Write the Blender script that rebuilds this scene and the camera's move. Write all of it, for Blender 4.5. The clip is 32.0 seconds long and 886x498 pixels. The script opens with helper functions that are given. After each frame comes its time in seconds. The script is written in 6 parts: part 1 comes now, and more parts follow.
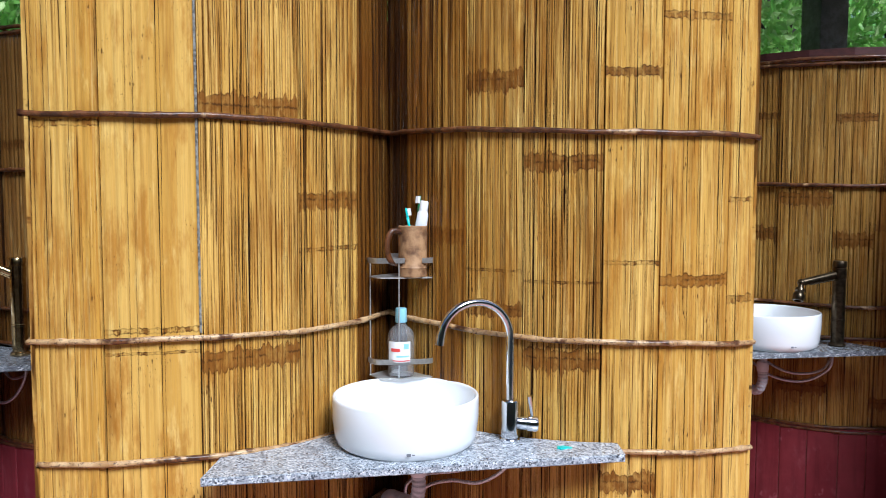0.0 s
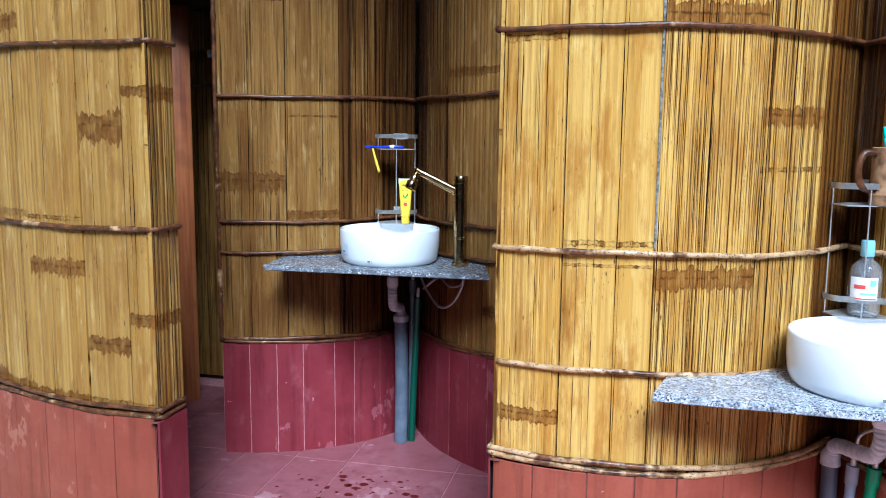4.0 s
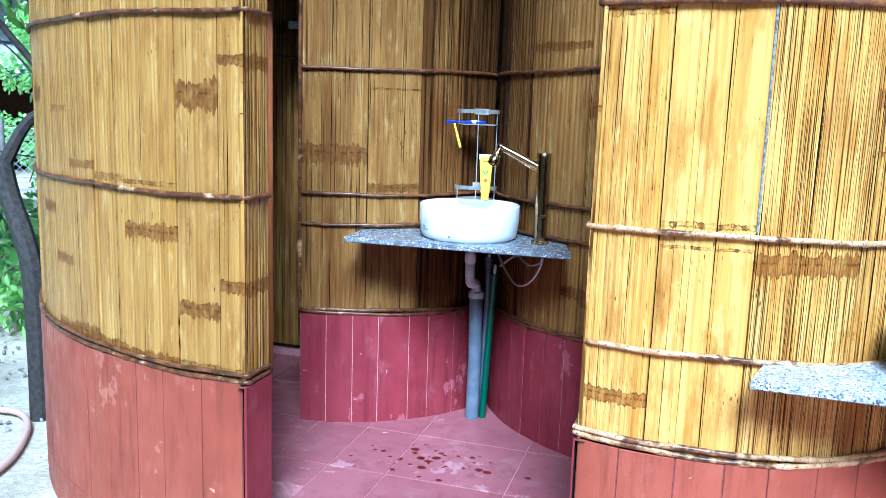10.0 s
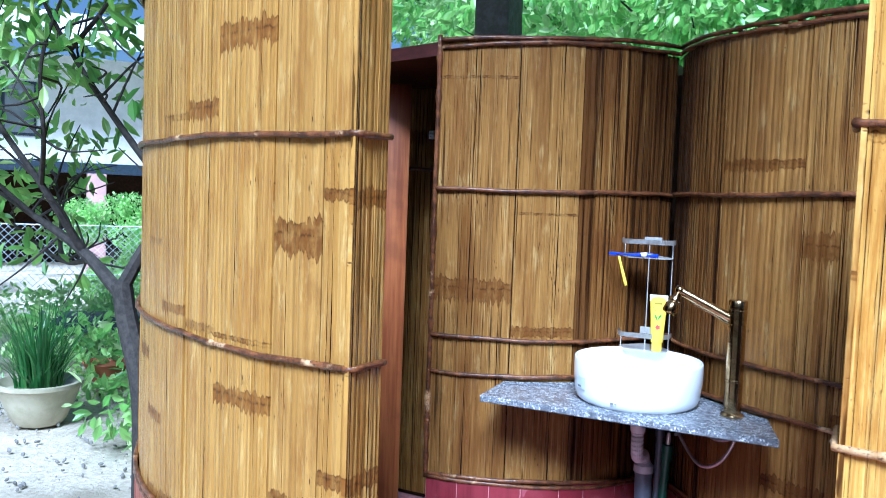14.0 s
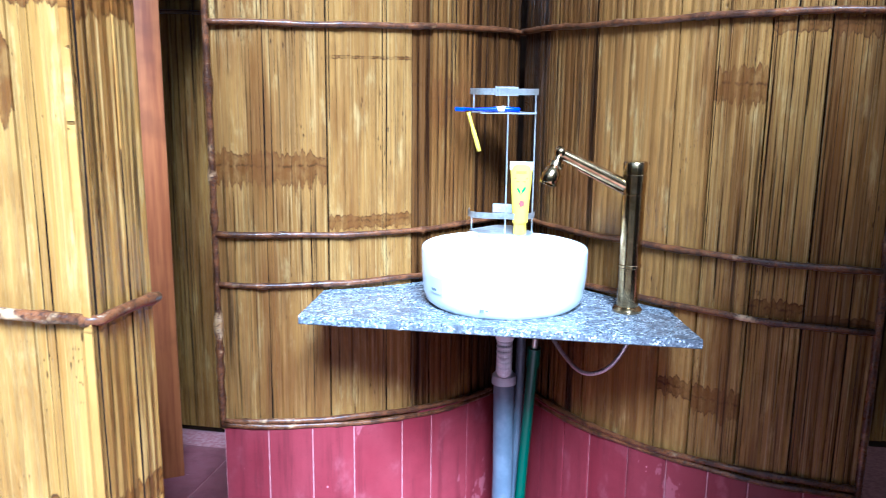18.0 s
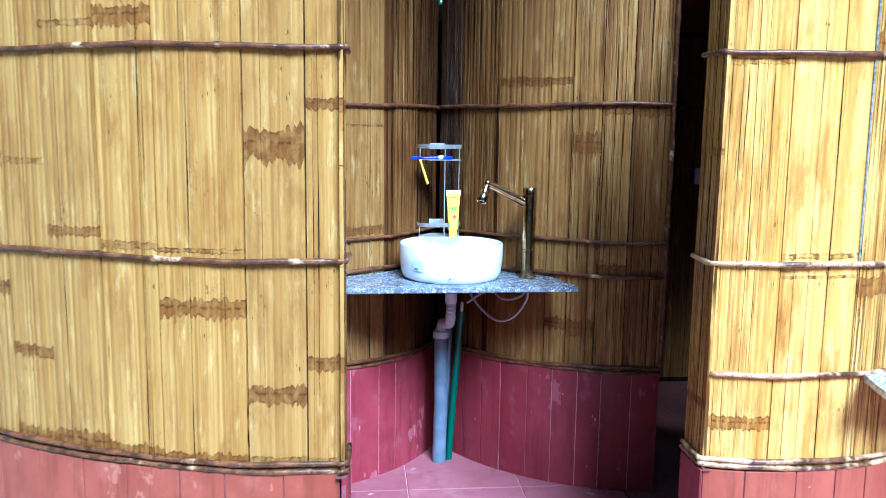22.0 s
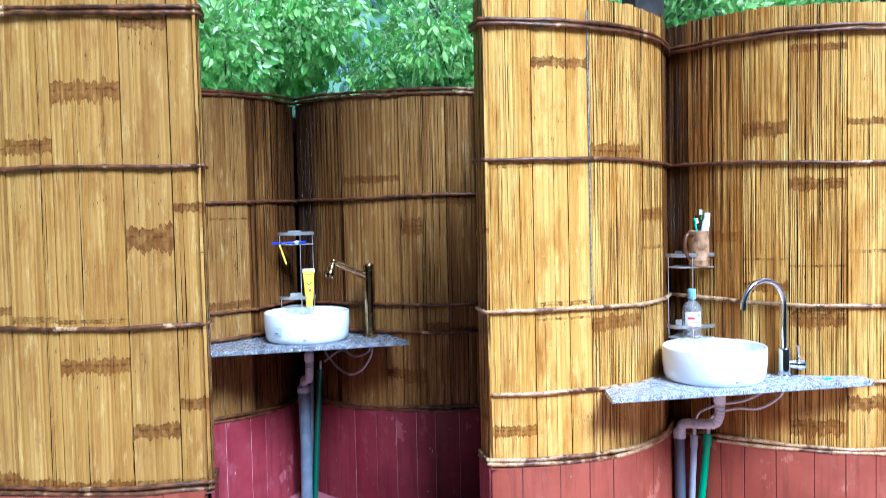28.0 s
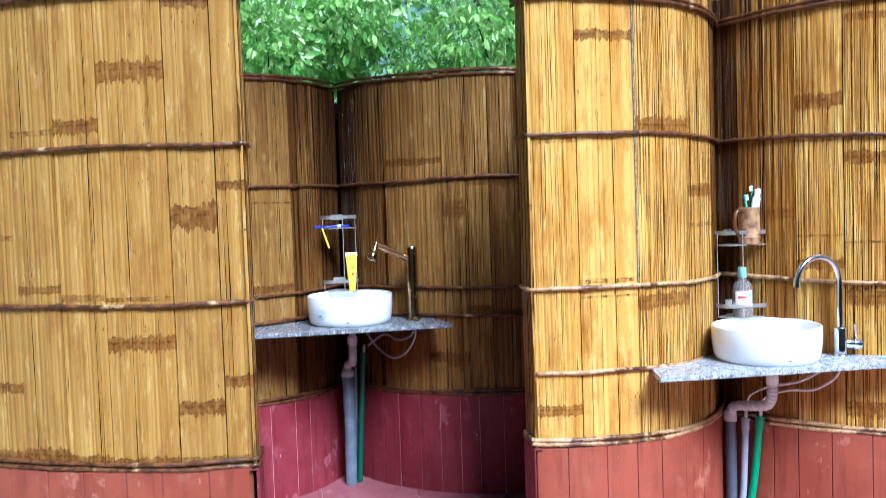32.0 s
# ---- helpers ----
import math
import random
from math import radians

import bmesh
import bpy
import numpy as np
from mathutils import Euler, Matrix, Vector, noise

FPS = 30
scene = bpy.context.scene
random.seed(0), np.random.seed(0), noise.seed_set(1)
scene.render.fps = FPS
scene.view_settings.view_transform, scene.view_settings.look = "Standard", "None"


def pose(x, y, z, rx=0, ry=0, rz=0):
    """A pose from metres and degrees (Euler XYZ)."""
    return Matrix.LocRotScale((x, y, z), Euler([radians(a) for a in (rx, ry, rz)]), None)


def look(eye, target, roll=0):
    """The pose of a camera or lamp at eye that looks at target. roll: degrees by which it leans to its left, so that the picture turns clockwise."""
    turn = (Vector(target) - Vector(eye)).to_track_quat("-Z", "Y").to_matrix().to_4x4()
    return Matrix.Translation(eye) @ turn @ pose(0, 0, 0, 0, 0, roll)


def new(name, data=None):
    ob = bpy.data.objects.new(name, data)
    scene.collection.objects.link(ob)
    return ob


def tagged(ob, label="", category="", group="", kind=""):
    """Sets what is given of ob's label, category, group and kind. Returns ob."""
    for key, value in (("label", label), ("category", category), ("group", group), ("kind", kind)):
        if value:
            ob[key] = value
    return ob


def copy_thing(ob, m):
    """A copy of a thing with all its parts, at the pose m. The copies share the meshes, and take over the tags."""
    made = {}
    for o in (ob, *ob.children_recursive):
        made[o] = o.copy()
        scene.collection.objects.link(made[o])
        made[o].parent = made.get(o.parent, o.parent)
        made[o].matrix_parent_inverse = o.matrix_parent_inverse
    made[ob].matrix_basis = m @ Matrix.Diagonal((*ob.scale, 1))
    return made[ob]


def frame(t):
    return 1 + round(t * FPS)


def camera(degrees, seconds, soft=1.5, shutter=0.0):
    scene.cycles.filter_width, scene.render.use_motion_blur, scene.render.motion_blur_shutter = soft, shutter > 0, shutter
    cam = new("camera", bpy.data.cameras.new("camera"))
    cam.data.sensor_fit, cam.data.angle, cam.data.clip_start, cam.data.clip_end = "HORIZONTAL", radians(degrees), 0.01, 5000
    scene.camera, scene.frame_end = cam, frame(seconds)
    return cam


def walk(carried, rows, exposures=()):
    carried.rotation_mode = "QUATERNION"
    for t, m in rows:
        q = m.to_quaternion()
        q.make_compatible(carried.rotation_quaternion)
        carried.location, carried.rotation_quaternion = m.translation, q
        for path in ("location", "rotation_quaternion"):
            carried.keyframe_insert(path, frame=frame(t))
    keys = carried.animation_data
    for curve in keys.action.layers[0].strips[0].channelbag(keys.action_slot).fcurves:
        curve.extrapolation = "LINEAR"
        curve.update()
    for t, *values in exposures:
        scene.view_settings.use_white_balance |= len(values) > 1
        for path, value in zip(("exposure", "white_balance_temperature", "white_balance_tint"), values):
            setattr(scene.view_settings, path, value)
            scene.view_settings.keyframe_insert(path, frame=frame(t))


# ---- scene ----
cam = camera(57.2, 32.0, soft=0.42, shutter=0.25)

PATH = [
    (0, (0.895, -0.847, 1.563), (1.304, 1.106, 1.427), 0.1),
    (0.5, (0.894, -0.841, 1.543), (1.195, 1.133, 1.426), 0.2),
    (1, (0.841, -0.837, 1.543), (1.03, 1.151, 1.418), 0.4),
    (1.5, (0.773, -0.819, 1.532), (0.867, 1.175, 1.4), 0.5),
    (2, (0.717, -0.797, 1.518), (0.696, 1.198, 1.373), 0.7),
    (2.5, (0.673, -0.772, 1.518), (0.543, 1.217, 1.363), 0.7),
    (3, (0.642, -0.756, 1.508), (0.394, 1.22, 1.331), 1.0),
    (3.5, (0.638, -0.785, 1.484), (0.302, 1.17, 1.229), 0.7),
    (4, (0.651, -0.806, 1.483), (0.204, 1.124, 1.21), 0.6),
    (4.5, (0.647, -0.813, 1.509), (0.153, 1.109, 1.256), 0.6),
    (6.5, (0.587, -0.822, 1.528), (-0.014, 1.072, 1.298), 0.9),
    (7, (0.581, -0.817, 1.509), (-0.045, 1.066, 1.259), 1.4),
    (7.5, (0.578, -0.823, 1.5), (-0.038, 1.061, 1.232), 1.2),
    (8, (0.57, -0.833, 1.485), (-0.056, 1.048, 1.22), 0.9),
    (8.5, (0.564, -0.833, 1.473), (-0.049, 1.051, 1.201), 1.0),
    (9, (0.564, -0.835, 1.472), (-0.033, 1.053, 1.188), 1.0),
    (9.5, (0.561, -0.828, 1.471), (-0.024, 1.06, 1.168), 1.4),
    (10, (0.554, -0.816, 1.473), (-0.02, 1.071, 1.143), 1.9),
    (10.5, (0.537, -0.793, 1.501), (-0.033, 1.102, 1.214), 1.6),
    (11, (0.501, -0.78, 1.53), (-0.055, 1.128, 1.304), 1.6),
    (11.5, (0.463, -0.748, 1.539), (-0.054, 1.177, 1.37), 1.7),
    (12, (0.448, -0.617, 1.528), (-0.126, 1.29, 1.342), 1.3),
    (12.5, (0.454, -0.442, 1.558), (-0.227, 1.432, 1.4), 0.8),
    (13, (0.455, -0.353, 1.582), (-0.388, 1.455, 1.44), 1.4),
    (13.5, (0.424, -0.323, 1.595), (-0.498, 1.445, 1.44), 2.1),
    (14, (0.332, -0.255, 1.602), (-0.591, 1.515, 1.479), 2.1),
    (14.5, (0.261, -0.177, 1.644), (-0.728, 1.561, 1.584), 2.3),
    (16.5, (-0.024, -0.08, 1.558), (-0.857, 1.732, 1.4), 1.8),
    (17, (-0.002, 0.08, 1.51), (-0.756, 1.912, 1.241), 1.1),
    (17.5, (-0.038, 0.288, 1.499), (-0.62, 2.171, 1.159), -0.8),
    (18, (-0.08, 0.388, 1.503), (-0.442, 2.314, 1.103), 0.7),
    (18.5, (-0.185, 0.455, 1.509), (-0.318, 2.419, 1.156), 0.7),
    (19, (-0.236, 0.511, 1.537), (-0.228, 2.481, 1.191), 0.5),
    (19.5, (-0.264, 0.518, 1.569), (-0.18, 2.492, 1.256), 0.9),
    (20, (-0.259, 0.421, 1.552), (-0.132, 2.404, 1.321), 1.5),
    (20.5, (-0.205, 0.244, 1.542), (-0.299, 2.228, 1.306), 1.3),
    (21, (-0.284, 0.011, 1.528), (-0.348, 1.998, 1.303), 1.4),
    (21.5, (-0.496, -0.356, 1.529), (-0.322, 1.617, 1.251), 1.6),
    (22, (-0.635, -0.79, 1.533), (-0.436, 1.181, 1.253), 0.8),
    (22.5, (-0.692, -1.171, 1.548), (-0.456, 0.801, 1.309), 0.2),
    (23, (-0.669, -1.468, 1.542), (-0.199, 0.461, 1.302), -0.8),
    (23.5, (-0.598, -1.564, 1.55), (0.191, 0.257, 1.3), -1.0),
    (24, (-0.57, -1.578, 1.554), (0.362, 0.176, 1.32), -0.7),
    (24.5, (-0.548, -1.571, 1.569), (0.445, 0.153, 1.373), -0.6),
    (25, (-0.519, -1.566, 1.551), (0.381, 0.211, 1.371), -1.2),
    (25.5, (-0.509, -1.562, 1.543), (0.215, 0.293, 1.358), -1.6),
    (27.5, (-0.491, -1.567, 1.539), (-0.064, 0.377, 1.342), -1.3),
    (28, (-0.496, -1.57, 1.557), (-0.057, 0.38, 1.474), -1.3),
    (28.5, (-0.503, -1.565, 1.588), (-0.048, 0.377, 1.729), -1.8),
    (29, (-0.521, -1.565, 1.58), (-0.052, 0.342, 1.958), -2.9),
    (29.5, (-0.508, -1.562, 1.566), (-0.033, 0.337, 1.975), -2.5),
    (30, (-0.506, -1.57, 1.558), (-0.041, 0.344, 1.906), -2.2),
    (30.5, (-0.51, -1.588, 1.563), (-0.089, 0.339, 1.898), -2.0),
    (31, (-0.5, -1.602, 1.55), (-0.143, 0.35, 1.794), -1.7),
    (31.5, (-0.493, -1.592, 1.528), (-0.131, 0.372, 1.641), -1.8),
    (32, (-0.489, -1.542, 1.481), (-0.155, 0.428, 1.396), -1.9),
]
EXPOSURES = [
    (0.0, 0.18, 5220, 9), (2.5, 0.29, 4850, 7), (4.5, 0.56, 4580, 4), (6.5, 1.06, 4350, 1), (9.0, 1.12, 4200, 0), (12.0, 1.26, 4150, 3), (14.5, 1.04, 4500, 9), (16.5, 0.88, 4800, 10), (17.0, 1.12, 4750, 9),
    (18.0, 1.80, 4050, 3), (19.0, 2.24, 4050, -1), (20.5, 2.27, 4100, 0), (21.0, 1.74, 4000, 2), (22.0, 1.32, 3980, 2), (24.0, 1.10, 4600, 9), (25.5, 0.98, 4700, 9), (28.0, 0.93, 4350, 7), (29.0, 1.1, 4750, 11), (30.5, 1.14, 4800, 12), (32.0, 0.86, 4750, 9),
]
walk(cam, [(t, look(eye, target, roll)) for t, eye, target, roll in PATH], EXPOSURES)

# ---- world, sun, exposure ----
world = bpy.data.worlds.new("world")
scene.world = world
world.use_nodes = True
wn = world.node_tree
sky = wn.nodes.new("ShaderNodeTexSky")
sky.sky_type, sky.sun_disc = "NISHITA", False
sky.sun_elevation, sky.sun_rotation = radians(46), radians(163)
sky.air_density, sky.dust_density = 1.0, 3.0
wn.links.new(sky.outputs[0], wn.nodes["Background"].inputs[0])
wn.nodes["Background"].inputs[1].default_value = 0.045
sun = new("sun", bpy.data.lights.new("sun", "SUN"))
sun.data.energy, sun.data.angle, sun.data.color = 5.0, radians(24), (1.0, 0.965, 0.9)
sun.matrix_world = look((2.9, -6.45, 9.1), (0.5, 1.5, 0.5))
tagged(sun, "soft overcast daylight from the open side", "light", kind="structure")


# ---- materials ----
def mat(name, base=(0.5, 0.5, 0.5), rough=0.5, metal=0.0, **more):
    m = bpy.data.materials.new(name)
    m.use_nodes = True
    b = m.node_tree.nodes["Principled BSDF"]
    b.inputs["Base Color"].default_value = (*base, 1)
    b.inputs["Roughness"].default_value = rough
    b.inputs["Metallic"].default_value = metal
    for k, v in more.items():
        b.inputs[k.replace("_", " ")].default_value = v
    return m


class Net:
    """Short names for the nodes of a material."""

    def __init__(self, m):
        self.t = m.node_tree
        self.b = self.t.nodes["Principled BSDF"]

    def link(self, a, b):
        self.t.links.new(a, b)

    def put(self, socket, v):
        if isinstance(v, bpy.types.NodeSocket):
            self.link(v, socket)
        else:
            socket.default_value = v

    def math(self, op, a, b=0.0, c=0.0, clamp=False):
        n = self.t.nodes.new("ShaderNodeMath")
        n.operation, n.use_clamp = op, clamp
        for s, v in zip(n.inputs, (a, b, c)):
            self.put(s, v)
        return n.outputs[0]

    def mix(self, f, a, b, blend="MIX"):
        n = self.t.nodes.new("ShaderNodeMix")
        n.data_type, n.blend_type = "RGBA", blend
        self.put(n.inputs[0], f)
        self.put(n.inputs[6], a if isinstance(a, bpy.types.NodeSocket) else (*a, 1))
        self.put(n.inputs[7], b if isinstance(b, bpy.types.NodeSocket) else (*b, 1))
        return n.outputs[2]

    def scaled(self, vec, scale, shift=None):
        n = self.t.nodes.new("ShaderNodeMapping")
        self.link(vec, n.inputs[0])
        n.inputs[3].default_value = scale
        if shift is not None:
            self.link(shift, n.inputs[1])
        return n.outputs[0]

    def noise(self, vec, scale=1.0, detail=3.0, rough=0.55):
        n = self.t.nodes.new("ShaderNodeTexNoise")
        self.link(vec, n.inputs["Vector"])
        n.inputs["Scale"].default_value = scale
        n.inputs["Detail"].default_value = detail
        n.inputs["Roughness"].default_value = rough
        return n.outputs[0]

    def ramp(self, f, lo, hi, a=0.0, b=1.0):
        n = self.t.nodes.new("ShaderNodeMapRange")
        n.interpolation_type = "SMOOTHSTEP"
        for s, v in zip(n.inputs, (f, lo, hi, a, b)):
            self.put(s, v)
        return n.outputs[0]

    def coord(self, name):
        return self.t.nodes.new("ShaderNodeTexCoord").outputs[name]

    def bump(self, h, strength=0.3, dist=0.002):
        n = self.t.nodes.new("ShaderNodeBump")
        n.inputs["Strength"].default_value = strength
        n.inputs["Distance"].default_value = dist
        self.link(h, n.inputs["Height"])
        self.link(n.outputs[0], self.b.inputs["Normal"])

    def base(self, v):
        self.link(v, self.b.inputs["Base Color"])

    def rough(self, v):
        self.put(self.b.inputs["Roughness"], v)


def bamboo_material():
    m = mat("varnished_bamboo", rough=0.4, Specular_IOR_Level=0.15)
    n = Net(m)
    uv = n.coord("UV")
    rnd = n.t.nodes.new("ShaderNodeObjectInfo").outputs["Random"]
    shift = n.t.nodes.new("ShaderNodeCombineXYZ")
    n.put(shift.inputs[0], n.math("MULTIPLY", rnd, 37.0))
    n.put(shift.inputs[1], n.math("MULTIPLY", rnd, 91.0))
    shift = shift.outputs[0]

    def attribute(name):
        a = n.t.nodes.new("ShaderNodeAttribute")
        a.attribute_type, a.attribute_name = "OBJECT", name
        return a

    def split(v):
        s = n.t.nodes.new("ShaderNodeSeparateXYZ")
        n.link(v, s.inputs[0])
        return s.outputs

    def cloud(sx, sz, layer=1, detail=3, rough=0.55):
        return n.noise(n.scaled(uv, (sx, sz, layer), shift), 1.0, detail, rough)

    tone, cleft = attribute("tone").outputs["Fac"], attribute("split").outputs["Fac"]
    z = split(uv)[1]
    sway = n.math("MULTIPLY", n.math("SUBTRACT", cloud(9, 1.3, 1, 2, 0.5), 0.5), 0.014)
    along = n.math("ADD", n.math("ADD", split(uv)[0], sway), n.math("MULTIPLY", rnd, 7.0))

    def slivers(density, feature):
        v = n.t.nodes.new("ShaderNodeTexVoronoi")
        v.voronoi_dimensions, v.feature = "1D", feature
        n.link(along, v.inputs["W"])
        v.inputs["Scale"].default_value = density
        return v.outputs["Color" if feature == "F1" else "Distance"]

    cell = n.t.nodes.new("ShaderNodeSeparateColor")
    n.link(slivers(46, "F1"), cell.inputs[0])
    strip = n.math("ADD", n.math("MULTIPLY", cell.outputs[0], 0.5), n.math("MULTIPLY", cloud(60, 0.7, 1, 2, 0.5), 0.5))
    fibre = cloud(420, 5.0, 1, 4, 0.65)
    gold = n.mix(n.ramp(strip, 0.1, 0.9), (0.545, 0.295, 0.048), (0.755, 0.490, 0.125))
    # tan: browner boards, made darker still to carry the recessed walls' shade
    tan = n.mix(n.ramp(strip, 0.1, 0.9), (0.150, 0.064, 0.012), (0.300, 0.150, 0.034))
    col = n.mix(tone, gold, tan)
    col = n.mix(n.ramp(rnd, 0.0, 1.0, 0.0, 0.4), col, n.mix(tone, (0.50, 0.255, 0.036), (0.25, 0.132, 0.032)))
    # amber clouds, pale worn clouds and long flowing tints
    amber = n.ramp(cloud(13, 3.0, 1, 6, 0.7), 0.47, 0.64, 0.0, 0.78)
    col = n.mix(amber, col, n.mix(tone, (0.40, 0.170, 0.020), (0.165, 0.080, 0.020)))
    worn = n.ramp(cloud(26, 5.5, 4, 5, 0.7), 0.54, 0.70, 0.0, 0.5)
    col = n.mix(worn, col, n.mix(tone, (0.84, 0.60, 0.19), (0.50, 0.345, 0.125)))
    flow = cloud(130, 1.1, 6, 4, 0.65)
    calm = n.ramp(cleft, 0.1, 0.6, 0.35, 1.0)
    col = n.mix(n.math("MULTIPLY", n.ramp(flow, 0.49, 0.66, 0.0, 0.62), calm), col, n.mix(tone, (0.36, 0.155, 0.020), (0.135, 0.066, 0.018)))
    grain = n.math("MULTIPLY", n.ramp(fibre, 0.46, 0.66, 0.0, 0.85), n.math("ADD", 0.25, n.math("MULTIPLY", cleft, 0.75)))
    col = n.mix(n.math("MULTIPLY", grain, 0.92), col, n.mix(tone, (0.23, 0.088, 0.012), (0.085, 0.042, 0.013)))
    # sheen: pale upright streaks put into the colour
    sheen = cloud(260, 1.8, 3, 4, 0.65)
    col = n.mix(n.math("MULTIPLY", n.ramp(sheen, 0.52, 0.70, 0.0, 0.5), calm), col, n.mix(tone, (0.86, 0.64, 0.24), (0.52, 0.36, 0.14)))

    # splits between the slivers, that open and close along their length
    def hairs(density, width, seed):
        edge = slivers(density, "DISTANCE_TO_EDGE")
        g = cloud(density * 0.8, 2.6, 1 + seed, 4, 0.6)
        lo = n.math("SUBTRACT", 0.70, n.math("MULTIPLY", cleft, 0.36))
        there = n.ramp(g, lo, n.math("ADD", lo, 0.16))
        wide = n.math("MULTIPLY", n.math("ADD", 0.15, there), width)
        e = n.math("MULTIPLY", n.ramp(n.math("DIVIDE", edge, wide), 0.55, 1.1, 1.0, 0.0), n.ramp(there, 0.0, 0.25))
        soft = n.math("MULTIPLY", n.ramp(edge, width * 0.5, width * 3.5, 0.55, 0.0), there)
        return e, soft

    (thick, halo), (thin, tint) = hairs(58, 0.075, 0), hairs(150, 0.115, 1)
    line = n.math("MAXIMUM", thick, n.math("MULTIPLY", thin, 0.85))
    col = n.mix(n.math("MAXIMUM", halo, n.math("MULTIPLY", tint, 0.8)), col, n.mix(tone, (0.27, 0.098, 0.008), (0.096, 0.038, 0.008)))
    col = n.mix(n.math("MULTIPLY", line, 0.95), col, (0.030, 0.010, 0.002))

    # borer holes and cut fibres: upright dashes in drifts, a few large, many small
    def dashes(sx, sz, size, lo, layer):
        v = n.t.nodes.new("ShaderNodeTexVoronoi")
        n.link(n.scaled(uv, (sx, sz, layer), shift), v.inputs["Vector"])
        v.inputs["Scale"].default_value = 1.0
        return n.math("MULTIPLY", n.ramp(v.outputs["Distance"], size * 0.55, size, 1.0, 0.0), n.ramp(cloud(7, 5.5, layer + 3, 4, 0.6), lo, lo + 0.08))

    dots = n.math("MAXIMUM", dashes(80, 20, 0.17, 0.54, 1), n.math("MULTIPLY", dashes(190, 62, 0.18, 0.50, 2), 0.8))
    col = n.mix(n.math("MULTIPLY", dots, 0.88), col, (0.040, 0.015, 0.004))
    # node scars at the heights that each board carries: ragged brown bands with a darker rim;
    # broad low ones in the nook paint stains and shade under the counter
    za = [*split(attribute("scar_at").outputs["Vector"]), *split(attribute("scar_at_low").outputs["Vector"])]
    ha = [*split(attribute("scar_half").outputs["Vector"]), *split(attribute("scar_half_low").outputs["Vector"])]
    tooth = n.t.nodes.new("ShaderNodeSeparateColor")
    n.link(slivers(64, "F1"), tooth.inputs[0])
    spire = n.math("MULTIPLY", n.math("POWER", n.math("MINIMUM", slivers(64, "DISTANCE_TO_EDGE"), 0.5), 0.7), 1.0)
    flame = n.math("SUBTRACT", cloud(34, 0.8, 1, 5, 0.75), 0.5)
    drip = n.math("SUBTRACT", cloud(52, 0.8, 7, 5, 0.75), 0.5)
    mott = cloud(48, 26, 5, 5, 0.65)
    total = core = rim = None
    for k in range(6):
        d = n.math("SUBTRACT", z, za[k])
        wisp = n.math("MULTIPLY", n.math("SUBTRACT", mott, 0.5), n.math("MULTIPLY", ha[k], 0.5))
        top = n.math("ADD", wisp, n.math("MULTIPLY", ha[k], n.math("ADD", 0.7, n.math("ADD", n.math("MULTIPLY", flame, 1.8), n.math("MULTIPLY", n.math("MULTIPLY", tooth.outputs[2], spire), 1.1)))))
        low = n.math("ADD", wisp, n.math("MULTIPLY", ha[k], n.math("SUBTRACT", n.math("MULTIPLY", drip, 2.6), n.math("ADD", 1.0, n.math("MULTIPLY", n.math("MULTIPLY", tooth.outputs[1], spire), 1.3)))))
        e = n.math("MINIMUM", n.math("SUBTRACT", top, d), n.math("SUBTRACT", d, low))
        one = n.ramp(e, -0.0008, 0.0012)
        edge = n.math("MULTIPLY", one, n.ramp(e, 0.001, 0.0065, 1.0, 0.0))
        mid = n.math("ABSOLUTE", n.math("ADD", n.math("SUBTRACT", d, n.math("MULTIPLY", drip, 0.03)), n.math("MULTIPLY", flame, 0.012)))
        ridge = n.math("MULTIPLY", n.math("MULTIPLY", n.ramp(mid, 0.0005, 0.005, 0.95, 0.0), n.ramp(mott, 0.42, 0.58, 0.1, 1.0)), n.ramp(ha[k], 0.001, 0.02, 0.0, 1.0))
        one = n.math("MULTIPLY", one, n.math("MAXIMUM", n.ramp(ha[k], 0.007, 0.013), n.ramp(mott, 0.50, 0.58, 0.0, 0.9)))
        total = one if total is None else n.math("MAXIMUM", total, one)
        rim = edge if rim is None else n.math("MAXIMUM", rim, edge)
        core = ridge if core is None else n.math("MAXIMUM", core, ridge)
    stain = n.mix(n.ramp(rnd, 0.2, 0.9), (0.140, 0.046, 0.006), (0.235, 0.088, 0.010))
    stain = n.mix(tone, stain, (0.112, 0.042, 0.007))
    col = n.mix(n.math("MULTIPLY", total, n.ramp(mott, 0.36, 0.60, 0.55, 0.95)), col, stain)
    dark = n.math("MAXIMUM", n.math("MULTIPLY", rim, n.ramp(mott, 0.4, 0.6, 0.25, 0.8)), n.math("MULTIPLY", core, 0.85))
    col = n.mix(dark, col, (0.050, 0.018, 0.004))
    # old water runs; also paints shade into corners and passages
    wet_shade = attribute("wet_shade").outputs["Fac"]
    deep = n.math("POWER", wet_shade, 3.0)
    run = n.ramp(cloud(62, 0.9, 1, 5, 0.65), n.math("SUBTRACT", 0.60, n.math("MULTIPLY", wet_shade, 0.14)), n.math("SUBTRACT", 0.68, n.math("MULTIPLY", wet_shade, 0.12)))
    soak = n.ramp(cloud(11, 1.1, 1, 5, 0.65), n.math("SUBTRACT", 0.55, n.math("MULTIPLY", wet_shade, 0.4)), n.math("SUBTRACT", 0.75, n.math("MULTIPLY", wet_shade, 0.3)))
    col = n.mix(n.math("MULTIPLY", soak, n.ramp(wet_shade, 0.2, 1.0, 0.78, 0.90)), col, n.mix(tone, n.mix(deep, (0.235, 0.082, 0.007), (0.105, 0.034, 0.003)), n.mix(deep, (0.120, 0.046, 0.010), (0.042, 0.015, 0.004))))
